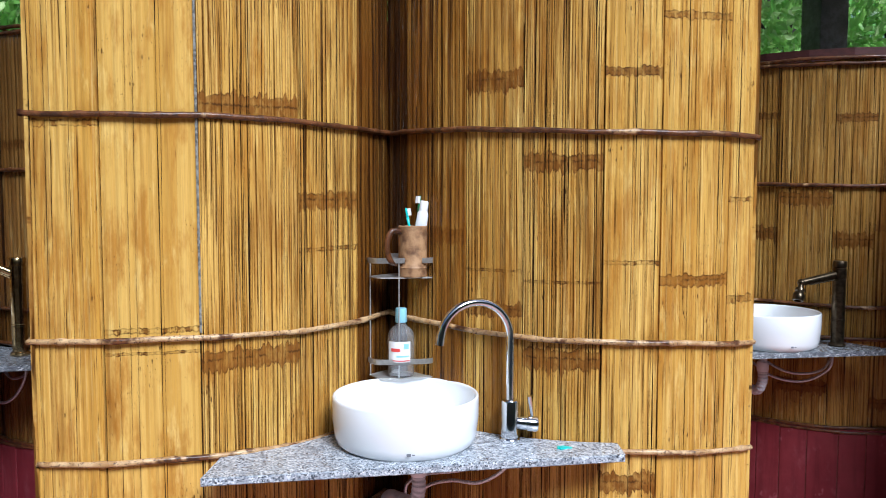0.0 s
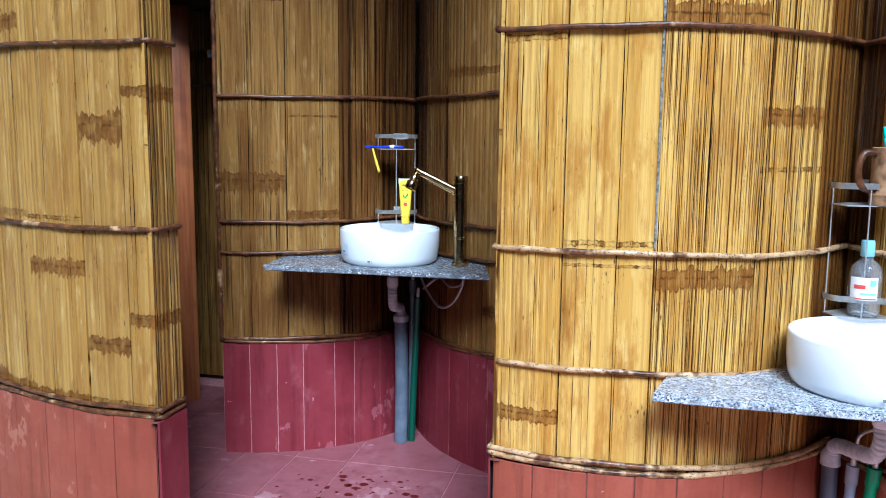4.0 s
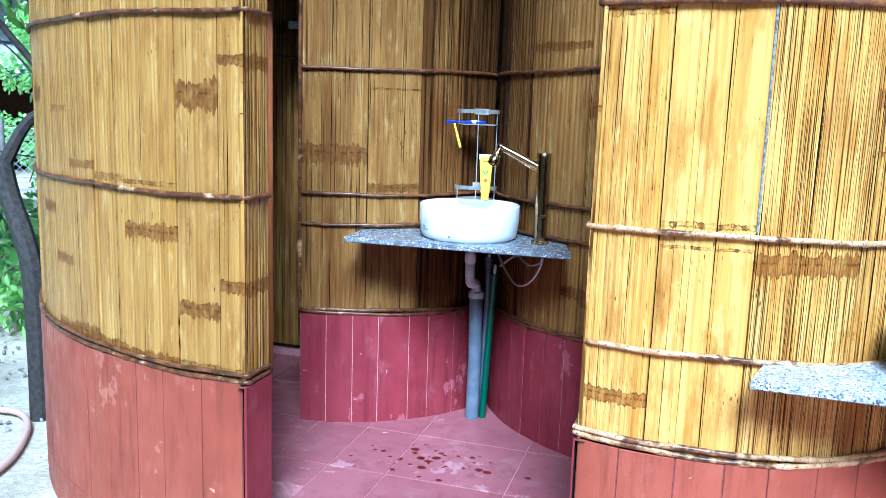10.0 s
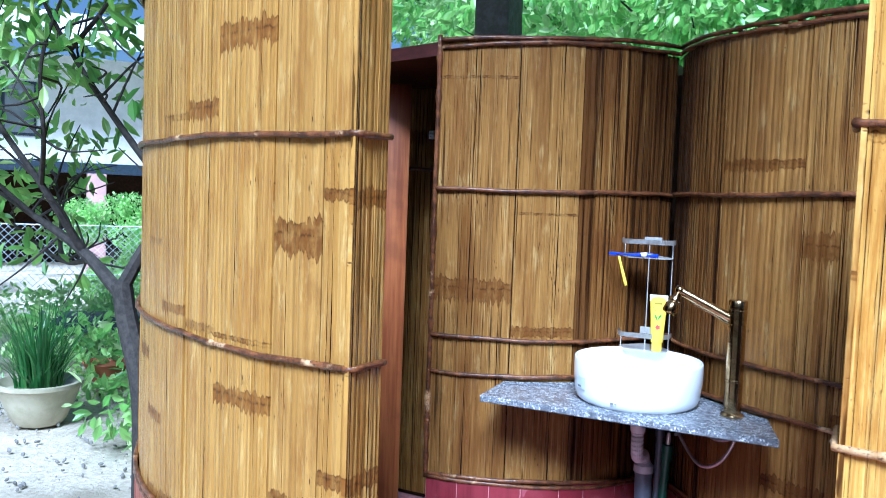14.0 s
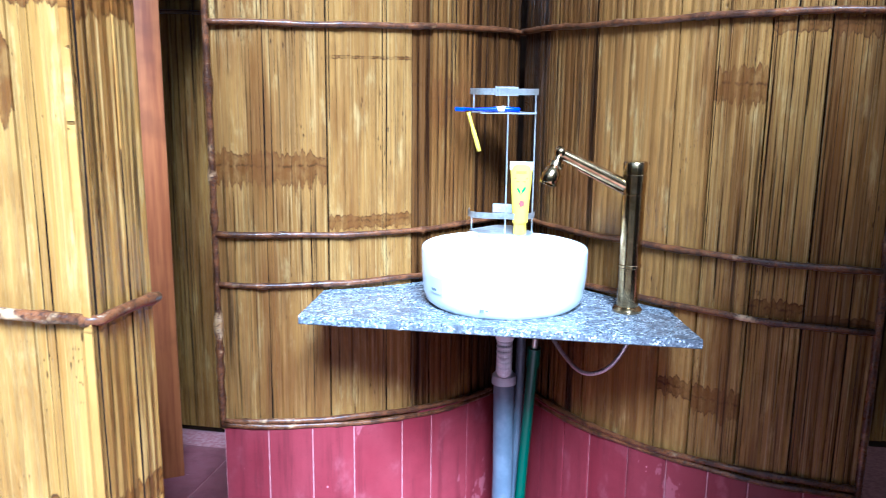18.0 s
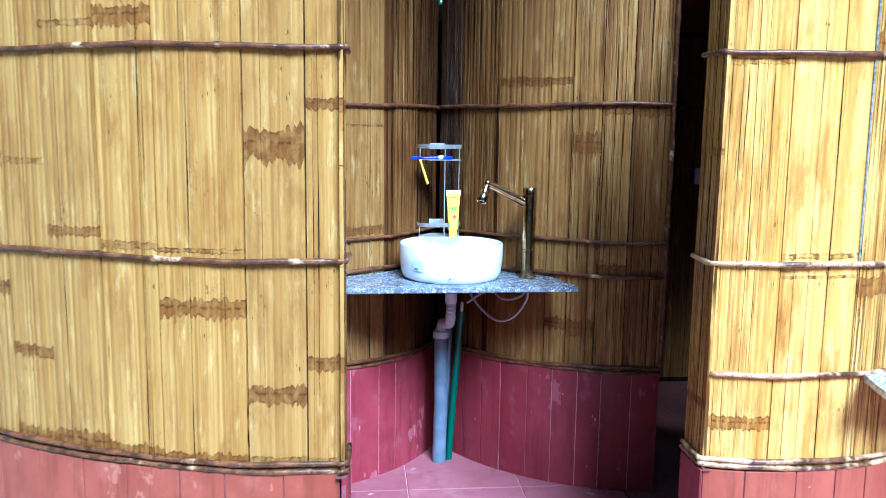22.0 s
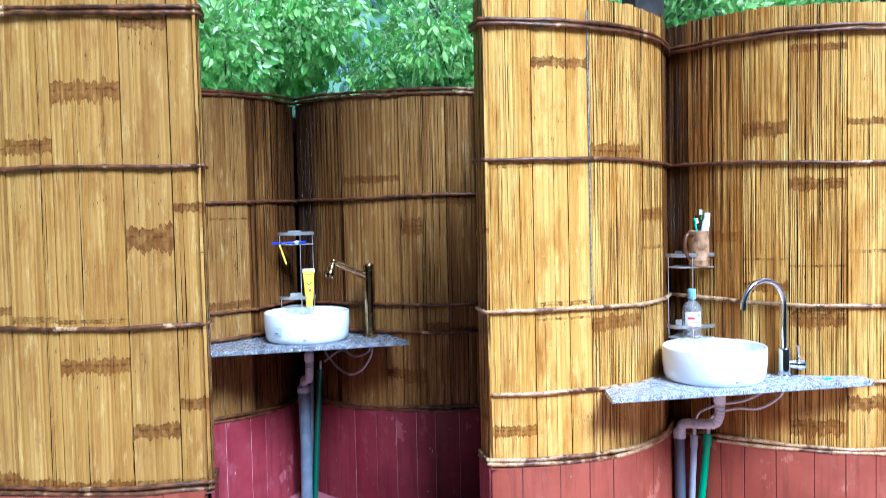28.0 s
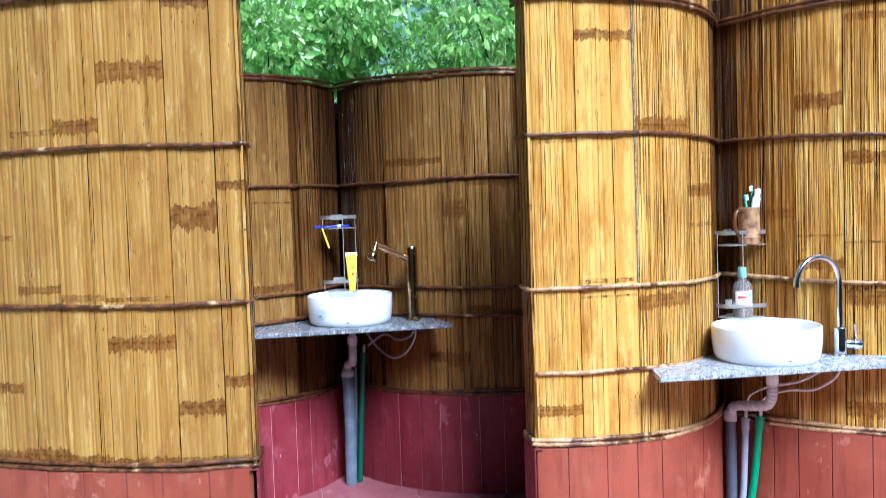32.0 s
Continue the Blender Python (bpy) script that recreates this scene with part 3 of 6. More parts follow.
def board(face, s0, s1, z0, z1, rng, parent, scars=(), tone=0.0, wet_shade=0.0, split=0.5):
    """One flattened bamboo board: a thin curved sheet with split grooves, standing a little proud or shy of the next."""
    gap = 0.0012
    s0, s1 = s0 + gap, s1 - gap
    proud = rng.uniform(-0.002, 0.003)
    z1 += rng.uniform(-0.012, 0.008)
    cols, dark = [(s0, -0.010), (s0 + 0.001, 0.0)], []
    s, level = s0 + 0.006, 0.0
    while s < s1 - 0.006:
        w = rng.choice((0.006, 0.008, 0.010, 0.013, 0.018, 0.026))
        if rng.random() < split * 0.75:
            g = rng.choice((0.0007, 0.0010, 0.0015, 0.0022)) * (0.75 + 0.6 * split)
            dark += [len(cols), len(cols) + 1]
            g *= 0.8
            cols += [(s - g, level), (s, -rng.uniform(0.004, 0.008)), (s + g, level := rng.uniform(-0.0008, 0.0012))]
        else:
            cols.append((s, level + rng.uniform(-0.0005, 0.0005)))
        s += w
    cols += [(s1 - 0.001, 0.0), (s1, -0.010)]
    me = bpy.data.meshes.new("board")
    n_rows = 20
    rows = [z0 + (z1 - z0) * r / n_rows for r in range(n_rows + 1)]
    verts, uvs = [], []
    mark = dark[::2]
    sway = {c: rng.uniform(0, 6) for c in mark}
    short = {c: (rng.choice((0, 0, 0, 2, 5, 9)), n_rows - rng.choice((0, 0, 0, 2, 6, 11))) for c in mark}
    ragged = [rng.uniform(-0.006, 0.004) for _ in cols]

    def opening(c, r):
        """How wide a split stands open at a row: it swells, narrows and runs out."""
        lo, hi = short[c]
        ends = min(1.0, 0.1 + 0.45 * (r - lo if lo else 9), 0.1 + 0.45 * (hi - r if hi < n_rows else 9))
        return max(0.05, ends) * (0.3 + 0.95 * abs(math.sin(0.31 * r + sway[c])) * (0.6 + 0.4 * math.sin(1.3 * r + 3 * sway[c])))

    for r, z in enumerate(rows):
        bow = 0.0012 * math.sin(2.1 * z + 40 * s0) + (rng.uniform(-0.0004, 0.0004) if 0 < r < n_rows else 0.0)
        for c, ((u, d), g) in enumerate(zip(cols, ragged)):
            if c in sway:
                u += (cols[c + 1][0] - u) * (1 - opening(c, r))
            elif c - 2 in sway:
                u += (cols[c - 1][0] - u) * (1 - opening(c - 2, r))
            for q in (c, c - 1, c - 2):
                if q in sway:
                    u += 0.0013 * math.sin(1.9 * z + sway[q]) + 0.0006 * math.sin(7 * z + 2 * sway[q])
            if c - 1 in short and not short[c - 1][0] <= r <= short[c - 1][1]:
                d = 0.0
            p = face.at(u, d + proud + bow)
            zz = z + (g if r == n_rows else 0.0)
            verts.append((p.x, p.y, zz))
            uvs.append((u, zz))
    k = len(cols)
    faces, slot = [], []
    for r in range(n_rows):
        for i in range(k - 1):
            faces.append((r * k + i, r * k + i + 1, (r + 1) * k + i + 1, (r + 1) * k + i))
            c = i if i in sway else i - 1
            slot.append(1 if i in dark and short[c][0] <= r < short[c][1] else 0)
    me.from_pydata(verts, [], faces)
    layer = me.uv_layers.new(name="UVMap")
    for loop in me.loops:
        layer.data[loop.index].uv = uvs[loop.vertex_index]
    me.materials.append(BAMBOO)
    me.materials.append(CORE)
    me.polygons.foreach_set("material_index", slot)
    ob = new("board", me)
    ob.parent = parent
    sc = (list(scars) + [(9.0, 0.0)] * 6)[:6]
    ob["scar_at"], ob["scar_half"] = [float(q[0]) for q in sc[:3]], [float(q[1]) for q in sc[:3]]
    ob["scar_at_low"], ob["scar_half_low"] = [float(q[0]) for q in sc[3:]], [float(q[1]) for q in sc[3:]]
    ob["tone"], ob["wet_shade"], ob["split"] = float(tone), float(wet_shade), float(split)
    return ob


def boards(parent, face, cuts, z0, z1, seed, scars=None, tone=0.0, wet_shade=None, split=None):
    rng = random.Random(seed)
    scars, wet_shade, split = scars or {}, wet_shade or {}, split or {}
    for i, (a, b) in enumerate(zip(cuts, cuts[1:])):
        board(face, a, b, z0, z1, rng, parent, scars.get(i, ()), tone + rng.uniform(-0.08, 0.08), wet_shade.get(i, 0.0), split.get(i, 0.55))


def band(parent, face, s0, s1, za, zb, seed, radius=0.008, out=0.009, name="rattan_band", material=None):
    """A rattan cane nailed round the wall, from height za at s0 to zb at s1, with swollen joints."""
    rng = random.Random(seed)
    n = max(6, int(abs(s1 - s0) / 0.018))
    pts, rad = [], []
    joint = rng.uniform(0.05, 0.2)
    ph = rng.uniform(0, 6)
    for i in range(n + 1):
        s = s0 + (s1 - s0) * i / n
        p = face.at(s, out + 0.0012 * math.sin(s * 13 + ph))
        z = za + (zb - za) * i / n + 0.0028 * math.sin(s * 8 + ph) + 0.0010 * math.sin(s * 27 + 2 * ph) + rng.uniform(-0.0003, 0.0003)
        r = radius * (0.95 + 0.06 * math.sin(s * 9 + ph))
        joint -= abs(s1 - s0) / n
        if joint < 0:
            r, joint = radius * 1.22, rng.uniform(0.10, 0.26)
        pts.append((p.x, p.y, z))
        rad.append(r)
    return part(name, tube(pts, rad, 8), material or RATTAN, parent, smooth=True)


def plinth(parent, face, s0, s1, z0, z1, material, joint, seed, width=0.115, out=0.012, foot=0.0, gap=0.0012):
    """Cement slabs round a wall's foot, over a bed that shows in the joints; foot: height of a separate lowest course."""
    rng = random.Random(seed)
    n = max(1, round((s1 - s0) / width))
    cuts = [s0 + (s1 - s0) * i / n + (rng.uniform(-0.014, 0.014) if 0 < i < n else 0) for i in range(n + 1)]
    bm = bmesh.new()
    k = max(2, int((s1 - s0) / 0.03))
    rows = [[bm.verts.new((*face.at(s0 + (s1 - s0) * i / k, d), z)) for d, z in ((out - 0.003, z0), (out - 0.003, z1 - 0.004), (-0.02, z1 - 0.004))] for i in range(k + 1)]
    for p, q in zip(rows, rows[1:]):
        for j in range(2):
            bm.faces.new((p[j], q[j], q[j + 1], p[j + 1]))
    part("joint_bed", bm, joint, parent, smooth=False)
    courses = [(z0, z0 + foot - 0.002), (z0 + foot + 0.002, z1)] if foot else [(z0, z1)]
    for a, b in zip(cuts, cuts[1:]):
        for za, zb in courses:
            bm = bmesh.new()
            o = out + rng.uniform(-0.0008, 0.0012)
            cols = []
            for u, d in [(a + gap, out - 0.006), (a + gap + 0.0006, o - 0.001), (a + gap + 0.002, o)] + [(a + (b - a) * q, o) for q in (0.25, 0.5, 0.75)] + [(b - gap - 0.002, o), (b - gap - 0.0006, o - 0.001), (b - gap, out - 0.006)]:
                p = face.at(u, d)
                cols.append((bm.verts.new((p.x, p.y, za)), bm.verts.new((p.x, p.y, zb - 0.002)), bm.verts.new((*face.at(u, d - 0.003), zb))))
            for p, q in zip(cols, cols[1:]):
                bm.faces.new((p[0], q[0], q[1], p[1]))
                bm.faces.new((p[1], q[1], q[2], p[2]))
            part("base_slab", bm, material, parent, smooth=False)


# ---- setting: ground, floors, walls' solids, roof ----
END_A = Face([(-0.682, 1.247), (-0.678, 1.385)])
END_M = Face([(0.312, 1.42), (0.312, 1.287)])
END_R = Face([(2.215, 1.195), (2.232, 1.31)])
END_D = Face([(3.366, 1.245), (3.367, 1.107)])


def joined(*faces):
    pts = []
    for f in faces:
        pts += [p for p in f.p if not pts or (p - pts[-1]).length > 0.004]
    return Face(pts)


ALONG_A, ALONG_M, ALONG_D = joined(OUTER_W, END_A), joined(END_M, SCREEN_L), joined(END_D, OUTER_E)
ALONG_R = joined(SCREEN_R, END_R)

bm = bmesh.new()
side = [-400, -60, -20, -10, -6, -4, -3, -2, 0, 3, 6, 10, 20, 60, 400]
rng = random.Random(11)
grid = [[bm.verts.new((x, y, -0.06 + (rng.uniform(-0.025, 0.015) if -20 < x < -2 and abs(y) < 20 else 0))) for x in side] for y in side]
for r0, r1 in zip(grid, grid[1:]):
    for k in range(len(side) - 1):
        bm.faces.new((r0[k], r0[k + 1], r1[k + 1], r1[k]))
tagged(link_mesh("ground", bm, DIRT), "pale sandy earth yard with pebbles and leaf litter", "ground", kind="structure")

floor = tagged(link_mesh("floor", boxed(-0.75, -1.0, -0.12, 5.6, 2.4, 0.058), JOINT), "red cement floor tiles with dark joints", "floor", kind="structure")
floor_raised_west = tagged(link_mesh("floor_raised_west", box(box(boxed(-0.69, 1.24, -0.02, 0.40, 3.6, 0.136), -1.6, 1.66, -0.02, -0.69, 3.6, 0.136), -2.2, 2.3, -0.02, -1.6, 3.6, 0.136), FLOOR_JOINT), "raised pinkish red cement floor with pale joints", "floor", kind="structure")
floor_raised_east = tagged(link_mesh("floor_raised_east", box(box(box(boxed(2.15, 1.18, -0.02, 3.36, 3.6, 0.136), 3.36, 1.30, -0.02, 3.75, 3.6, 0.136), 3.75, 1.5, -0.02, 4.2, 3.6, 0.136), 4.2, 1.9, -0.02, 4.8, 3.6, 0.136), JOINT), "raised pinkish red cement floor, damp in places", "floor", kind="structure")

# mortar colour darkens this floor, since the passage lies in shade
tagged(link_mesh("floor_raised_middle", boxed(0.41, 1.84, -0.02, 2.14, 3.6, 0.136), JOINT), "raised cement floor behind the screen, coloured dark for its shade", "floor", kind="structure")
part("step_riser", boxed(2.235, 1.165, 0.0, 3.353, 1.18, 0.137, bevel=0.003), FLOOR_FRONT, floor_raised_east)
part("step_riser", boxed(-0.676, 1.222, 0.05, 0.30, 1.237, 0.137, bevel=0.003), FLOOR, floor_raised_west)

wall_screen = thing("wall_screen", "golden varnished bamboo screen wall of two curved lobes on a red cement base", "wall", kind="structure")
wall_outer_west = thing("wall_outer_west", "golden varnished bamboo outer wall, curved, on a red cement base", "wall", kind="structure")
wall_outer_east = thing("wall_outer_east", "golden varnished bamboo outer wall, narrow and curved, on a red cement base", "wall", kind="structure")
wall_nook_west = thing("wall_nook_west", "water-stained brown bamboo nook wall of two lobes, coloured darker for shade, on a maroon base", "wall", kind="structure")
wall_nook_east = thing("wall_nook_east", "shaded brown bamboo nook wall of two lobes on a maroon base", "wall", kind="structure")


def solid(parent, face, z0, z1, thick, inset=0.012):
    """The solid behind the boards."""
    bm = bmesh.new()
    n = max(4, int(face.length / 0.04))
    rows = []
    for i in range(n + 1):
        a, b = face.at(face.length * i / n, -inset), face.at(face.length * i / n, -thick)
        rows.append([bm.verts.new((p.x, p.y, z)) for p, z in ((a, z0), (a, z1), (b, z1), (b, z0))])
    for a, b in zip(rows, rows[1:]):
        for k in range(4):
            bm.faces.new((a[k], b[k], b[(k + 1) % 4], a[(k + 1) % 4]))
    bm.faces.new(rows[0][::-1])
    bm.faces.new(rows[-1])
    part("wall_core", bm, CORE, parent, smooth=False)


solid(wall_screen, SCREEN_L, 0, 2.33, 0.13)
solid(wall_screen, SCREEN_R, 0, 2.33, 0.13)
solid(wall_outer_west, OUTER_W, 0, 2.33, 0.13)
solid(wall_outer_east, OUTER_E, 0, 2.33, 0.13)
solid(wall_nook_west, NOOK_L, 0.14, 2.11, 0.09)
solid(wall_nook_west, NOOK_R, 0.14, 2.11, 0.09)
solid(wall_nook_east, NOOK3_L, 0.14, 2.08, 0.09)
solid(wall_nook_east, NOOK3_R, 0.14, 2.08, 0.09)

# plain unseen wall opposite the cubicles, added to hold back low sky light
tagged(link_mesh("wall_sky_block", box(boxed(-10, -6.3, -0.06, 13, -6.1, 4.9), -10, -6.34, 4.9, 13, -6.06, 4.98), SKYBLOCK), "unseen dark wall added across the yard to block low sky light", "wall", kind="structure")

# added, mostly unseen plain walls and lids that keep the cubicles dark behind
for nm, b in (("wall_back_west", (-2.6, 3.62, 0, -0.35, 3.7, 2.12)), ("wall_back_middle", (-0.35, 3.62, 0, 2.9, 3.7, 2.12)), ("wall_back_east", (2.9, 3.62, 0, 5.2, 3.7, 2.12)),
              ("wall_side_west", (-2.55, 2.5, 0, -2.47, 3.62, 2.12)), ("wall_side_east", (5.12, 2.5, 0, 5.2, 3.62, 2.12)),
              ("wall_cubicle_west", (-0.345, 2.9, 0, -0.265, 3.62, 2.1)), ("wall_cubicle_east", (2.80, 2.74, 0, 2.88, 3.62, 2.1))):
    tagged(link_mesh(nm, boxed(*b), CORE), "plain unseen cubicle wall, near-black in place of shade", "wall", kind="structure")


def lid(name, pts, z, thick=0.05):
    bm = bmesh.new()
    lo = [bm.verts.new((x, y, z)) for x, y in pts]
    hi = [bm.verts.new((x, y, z + thick)) for x, y in pts]
    bm.faces.new(lo[::-1])
    bm.faces.new(hi)
    for i in range(len(pts)):
        j = (i + 1) % len(pts)
        bm.faces.new((lo[i], lo[j], hi[j], hi[i]))
    return tagged(link_mesh(name, bm, LIDWOOD), "dark red-brown timber lid over the cubicle", "ceiling", kind="structure")


lid("ceiling_west", [(-2.4, 3.6), (-2.4, 2.75), (-1.8, 2.62), (-1.10, 2.42)] + [tuple(NOOK_L.at(s, -0.1)) for s in (0.15, 0.35, 0.55, 0.75, 0.9)] + [(-0.36, 3.6)], 2.13)
lid("ceiling_middle", [(-0.25, 3.6)] + [tuple(NOOK_R.at(s, -0.1)) for s in (0.1, 0.3, 0.5, 0.7, 0.9, 1.05)] + [(0.60, 1.60), (0.95, 1.78), (1.27, 1.98), (1.6, 1.75), (2.0, 1.6), (2.1, 1.95)] + [tuple(NOOK3_L.at(s, -0.1)) for s in (0.15, 0.4, 0.6, 0.8, 0.95)] + [(2.8, 3.6)], 2.10)
lid("ceiling_east", [(2.9, 3.6)] + [tuple(NOOK3_R.at(s, -0.1)) for s in (0.1, 0.3, 0.5, 0.7, 0.9)] + [(3.66, 2.1), (4.1, 1.75), (5.1, 2.5), (5.1, 3.6)], 2.13)


# the big shed roof: corrugated sheets on steel purlins, rafters and timber battens
ROOF_FRONT = 0.80  # the open front edge


def roof_z(y):
    return 3.40 + 0.117 * (3.8 - y)


def corrugated(name, x0, x1, y0, y1, lift=0.0):
    bm = bmesh.new()
    xs = []
    for i in range(19):
        x = x0 + 0.1105 * i
        xs += [(x, 0.0), (x + 0.030, 0.0), (x + 0.034, 0.005), (x + 0.038, 0.0), (x + 0.058, 0.0), (x + 0.073, 0.038), (x + 0.091, 0.038), (x + 0.106, 0.0)]
    xs.append((x1, 0.0))
    rows = [[bm.verts.new((x, y, roof_z(y) + h + lift)) for x, h in xs] for y in (y0, (y0 + y1) / 2, y1)]
    for a, b in zip(rows, rows[1:]):
        for i in range(len(xs) - 1):
            bm.faces.new((a[i], a[i + 1], b[i + 1], b[i]))
    bmesh.ops.solidify(bm, geom=bm.faces[:], thickness=0.002)
    return bm


roof = thing("roof", "corrugated galvanised sheet roof on steel purlins and rafters", "roof", kind="structure")
k = 0
for x0 in (-7.65, -5.55, -3.45, -1.35, 0.75, 2.85):
    part("roof_sheet", corrugated("roof_sheet", x0, x0 + 2.1, ROOF_FRONT, 4.35), ROOFING, roof, smooth=False)
    k += 1
for y in (4.12, 2.53, 1.25, 0.88):
    z = roof_z(y)
    bm = box(boxed(-7, y - 0.003, z - 0.052, 4.93, y + 0.003, z - 0.004), -7, y - 0.026, z - 0.008, 4.93, y - 0.003, z - 0.004)
    part("purlin", box(bm, -7, y - 0.026, z - 0.052, 4.93, y - 0.003, z - 0.047), STEEL_BEAM, roof)
for x in (-4.3, -1.55, 1.42, 4.4):
    bm = bmesh.new()
    for a, b in ((-0.03, -0.02), (0.02, 0.03)):
        vs = [bm.verts.new((x + dx, y, roof_z(y) - 0.055 - dz)) for y in (4.2, ROOF_FRONT + 0.04) for dx, dz in ((a, 0.0), (b, 0.0), (b, 0.06), (a, 0.06))]
        for i in range(4):
            bm.faces.new((vs[i], vs[(i + 1) % 4], vs[4 + (i + 1) % 4], vs[4 + i]))
        bm.faces.new(vs[:4][::-1])
        bm.faces.new(vs[4:])
    part("rafter", bm, STEEL_BEAM, roof, smooth=False)
    for y0, y1, lo in ((3.6, 3.0, 0.0), (2.2, 2.9, 0.0)):
        part("strut", tube([(x, y0, roof_z(y0) - 0.17), (x - 0.45, y1, roof_z(y1) - 0.02)], 0.016, 5), STEEL_BEAM, roof, smooth=False)


def pole(x0, x1, y, z, r, seed):
    """A bamboo pole along x, a little bowed, with swollen nodes."""
    rng = random.Random(seed)
    pts, rad, x, node = [], [], x0, x0 + rng.uniform(0.1, 0.3)
    while x < x1:
        near = abs(x - node) < 0.012
        pts.append((x, y + 0.006 * math.sin(1.1 * x + seed), z + 0.008 * math.sin(0.9 * x + 2 * seed)))
        rad.append(r * (1.12 if near else 1.0) * (1 - 0.012 * (x - x0)))
        if x > node + 0.013:
            node += rng.uniform(0.26, 0.40)
        x = min(x + 0.15, node - 0.014) if x < node - 0.02 else x + 0.013
    return part("batten", tube(pts, rad, 10), RUST, roof, "brown bamboo pole batten", smooth=50)


for y in (3.36, 2.69, 1.94, 1.2):
    for j, (xa, xb) in enumerate(((-7, -3.9), (-3.95, 0.6), (0.5, 4.9))):
        pole(xa, xb, y, roof_z(y) - 0.138 - 0.008 * (j % 2), 0.026, 3 * j + int(10 * y))
pole(-7, 4.9, 4.05, roof_z(4.05) - 0.085, 0.034, 77)


roof_lean_to = thing("roof_lean_to", "lower corrugated sheet roof that slopes down beside the shed", "roof", kind="structure")
for k in range(4):  # ribs run down the slope, along x
    y0, rows = ROOF_FRONT - 0.45 + 0.96 * k, []
    bm = bmesh.new()
    for i in range(9):
        for dy, h in ((0.0, 0.0), (0.060, 0.0), (0.070, 0.03), (0.092, 0.03), (0.102, 0.0)):
            y = y0 + 0.1065 * i + dy
            rows.append([bm.verts.new((x, y, roof_z(y) - 0.03 - 0.48 * (x - 4.95) + h)) for x in (4.92, 5.7, 6.5)])
    for p, q in zip(rows, rows[1:]):
        for j in range(2):
            bm.faces.new((p[j], p[j + 1], q[j + 1], q[j]))
    bmesh.ops.solidify(bm, geom=bm.faces[:], thickness=0.002)
    part("roof_sheet", bm, ROOFING, roof_lean_to, smooth=False)
for x in (5.3, 6.3):
    z0, z1 = roof_z(ROOF_FRONT) - 0.48 * (x - 4.95) - 0.06, roof_z(4.15) - 0.48 * (x - 4.95) - 0.06
    part("purlin", tube([(x, ROOF_FRONT, z0), (x, 4.12, z1)], 0.022, 6), STEEL_BEAM, roof_lean_to, smooth=False)


def concrete_post(x, y, w, z1, label):
    p = tagged(link_mesh("concrete_post", boxed(x - w / 2, y - w / 2, -0.06, x + w / 2, y + w / 2, z1, bevel=0.008), CONCRETE, smooth=30), label, "post", group="posts under the shed roof")
    return p


concrete_post(1.46, 2.32, 0.16, roof_z(2.32) - 0.10, "square grey concrete post behind the bamboo screen")
for x in (-1.54, 1.42, 4.42):
    concrete_post(x, 3.9, 0.2, roof_z(3.9) - 0.16, "square dark grey concrete post under the roof's eave")
concrete_post(4.42, 1.86, 0.16, roof_z(1.75) - 0.10, "square grey concrete post behind the outer bamboo wall")


# ---- light bulbs and wires under the roof ----
def light_bulb(x, y, drop, label):
    z = roof_z(y) - 0.15
    e = thing("light_bulb", label, "light bulb", "bulbs hanging from the roof battens", at=(x, y, z - drop))
    part("cord", tube([(0, 0, 0.085), (0.003, 0, drop * 0.5), (0, 0, drop)], 0.004, 6), BLACK, e, "black cord")
    part("tape", boxed(-0.022, -0.026, drop - 0.004, 0.022, 0.026, drop + 0.034, bevel=0.004), BLACK, e, "black tape round the batten")
    part("socket", revolve([(0.008, 0.112), (0.017, 0.106), (0.019, 0.07), (0.0215, 0.066), (0.0215, 0.045), (0, 0.045)], 16), PVC, e, "white lamp socket")
    part("collar", revolve([(0.0, 0.045), (0.020, 0.045), (0.025, 0.02), (0.029, -0.008), (0, -0.008)], 18), PVC, e)
    part("globe", revolve([(0.029, -0.008), (0.037, -0.026), (0.0405, -0.045), (0.0385, -0.064), (0.030, -0.080), (0.016, -0.089), (0, -0.092)], 24), GLOBE, e, "frosted white globe", True)
    return e


light_bulb(-0.425, 1.94, 0.36, "white LED bulb on a long black cord")
light_bulb(1.54, 1.2, 0.41, "white LED bulb on a long black cord")
light_bulb(0.50, 3.36, 0.26, "white LED bulb on a black cord below the batten")
light_bulb(2.42, 3.36, 0.25, "white LED bulb on a black cord below the batten")
light_bulb(4.12, 3.36, 0.17, "white LED bulb on a short black cord")
light_bulb(-1.05, 3.36, 0.25, "white LED bulb on a black cord below the batten")
for pts in ([(-1.9, 3.30, 3.36), (-1.35, 3.3, 3.17), (-0.8, 3.3, 3.02), (-0.2, 3.3, 2.99), (0.2, 3.3, 3.10), (0.5, 3.32, 3.27)],
            [(0.5, 3.32, 3.27), (1.0, 3.3, 3.29), (1.35, 3.3, 3.28), (1.6, 3.2, 3.05), (1.75, 3.0, 2.95)],
            [(2.42, 3.34, 3.27), (3.0, 2.9, 3.36), (3.2, 2.72, 3.40)],
            [(3.2, 3.34, 3.0), (3.8, 3.34, 3.14), (4.12, 3.36, 3.27)],
            [(-1.05, 3.34, 3.27), (-1.1, 3.1, 3.36), (-1.2, 2.72, 3.38)]):
    tagged(link_mesh("electric_wire", tube(bend(pts, 6), 0.004, 5), BLACK, smooth=True), "thin black wire slung between the roof battens", "wire", "wires under the roof")


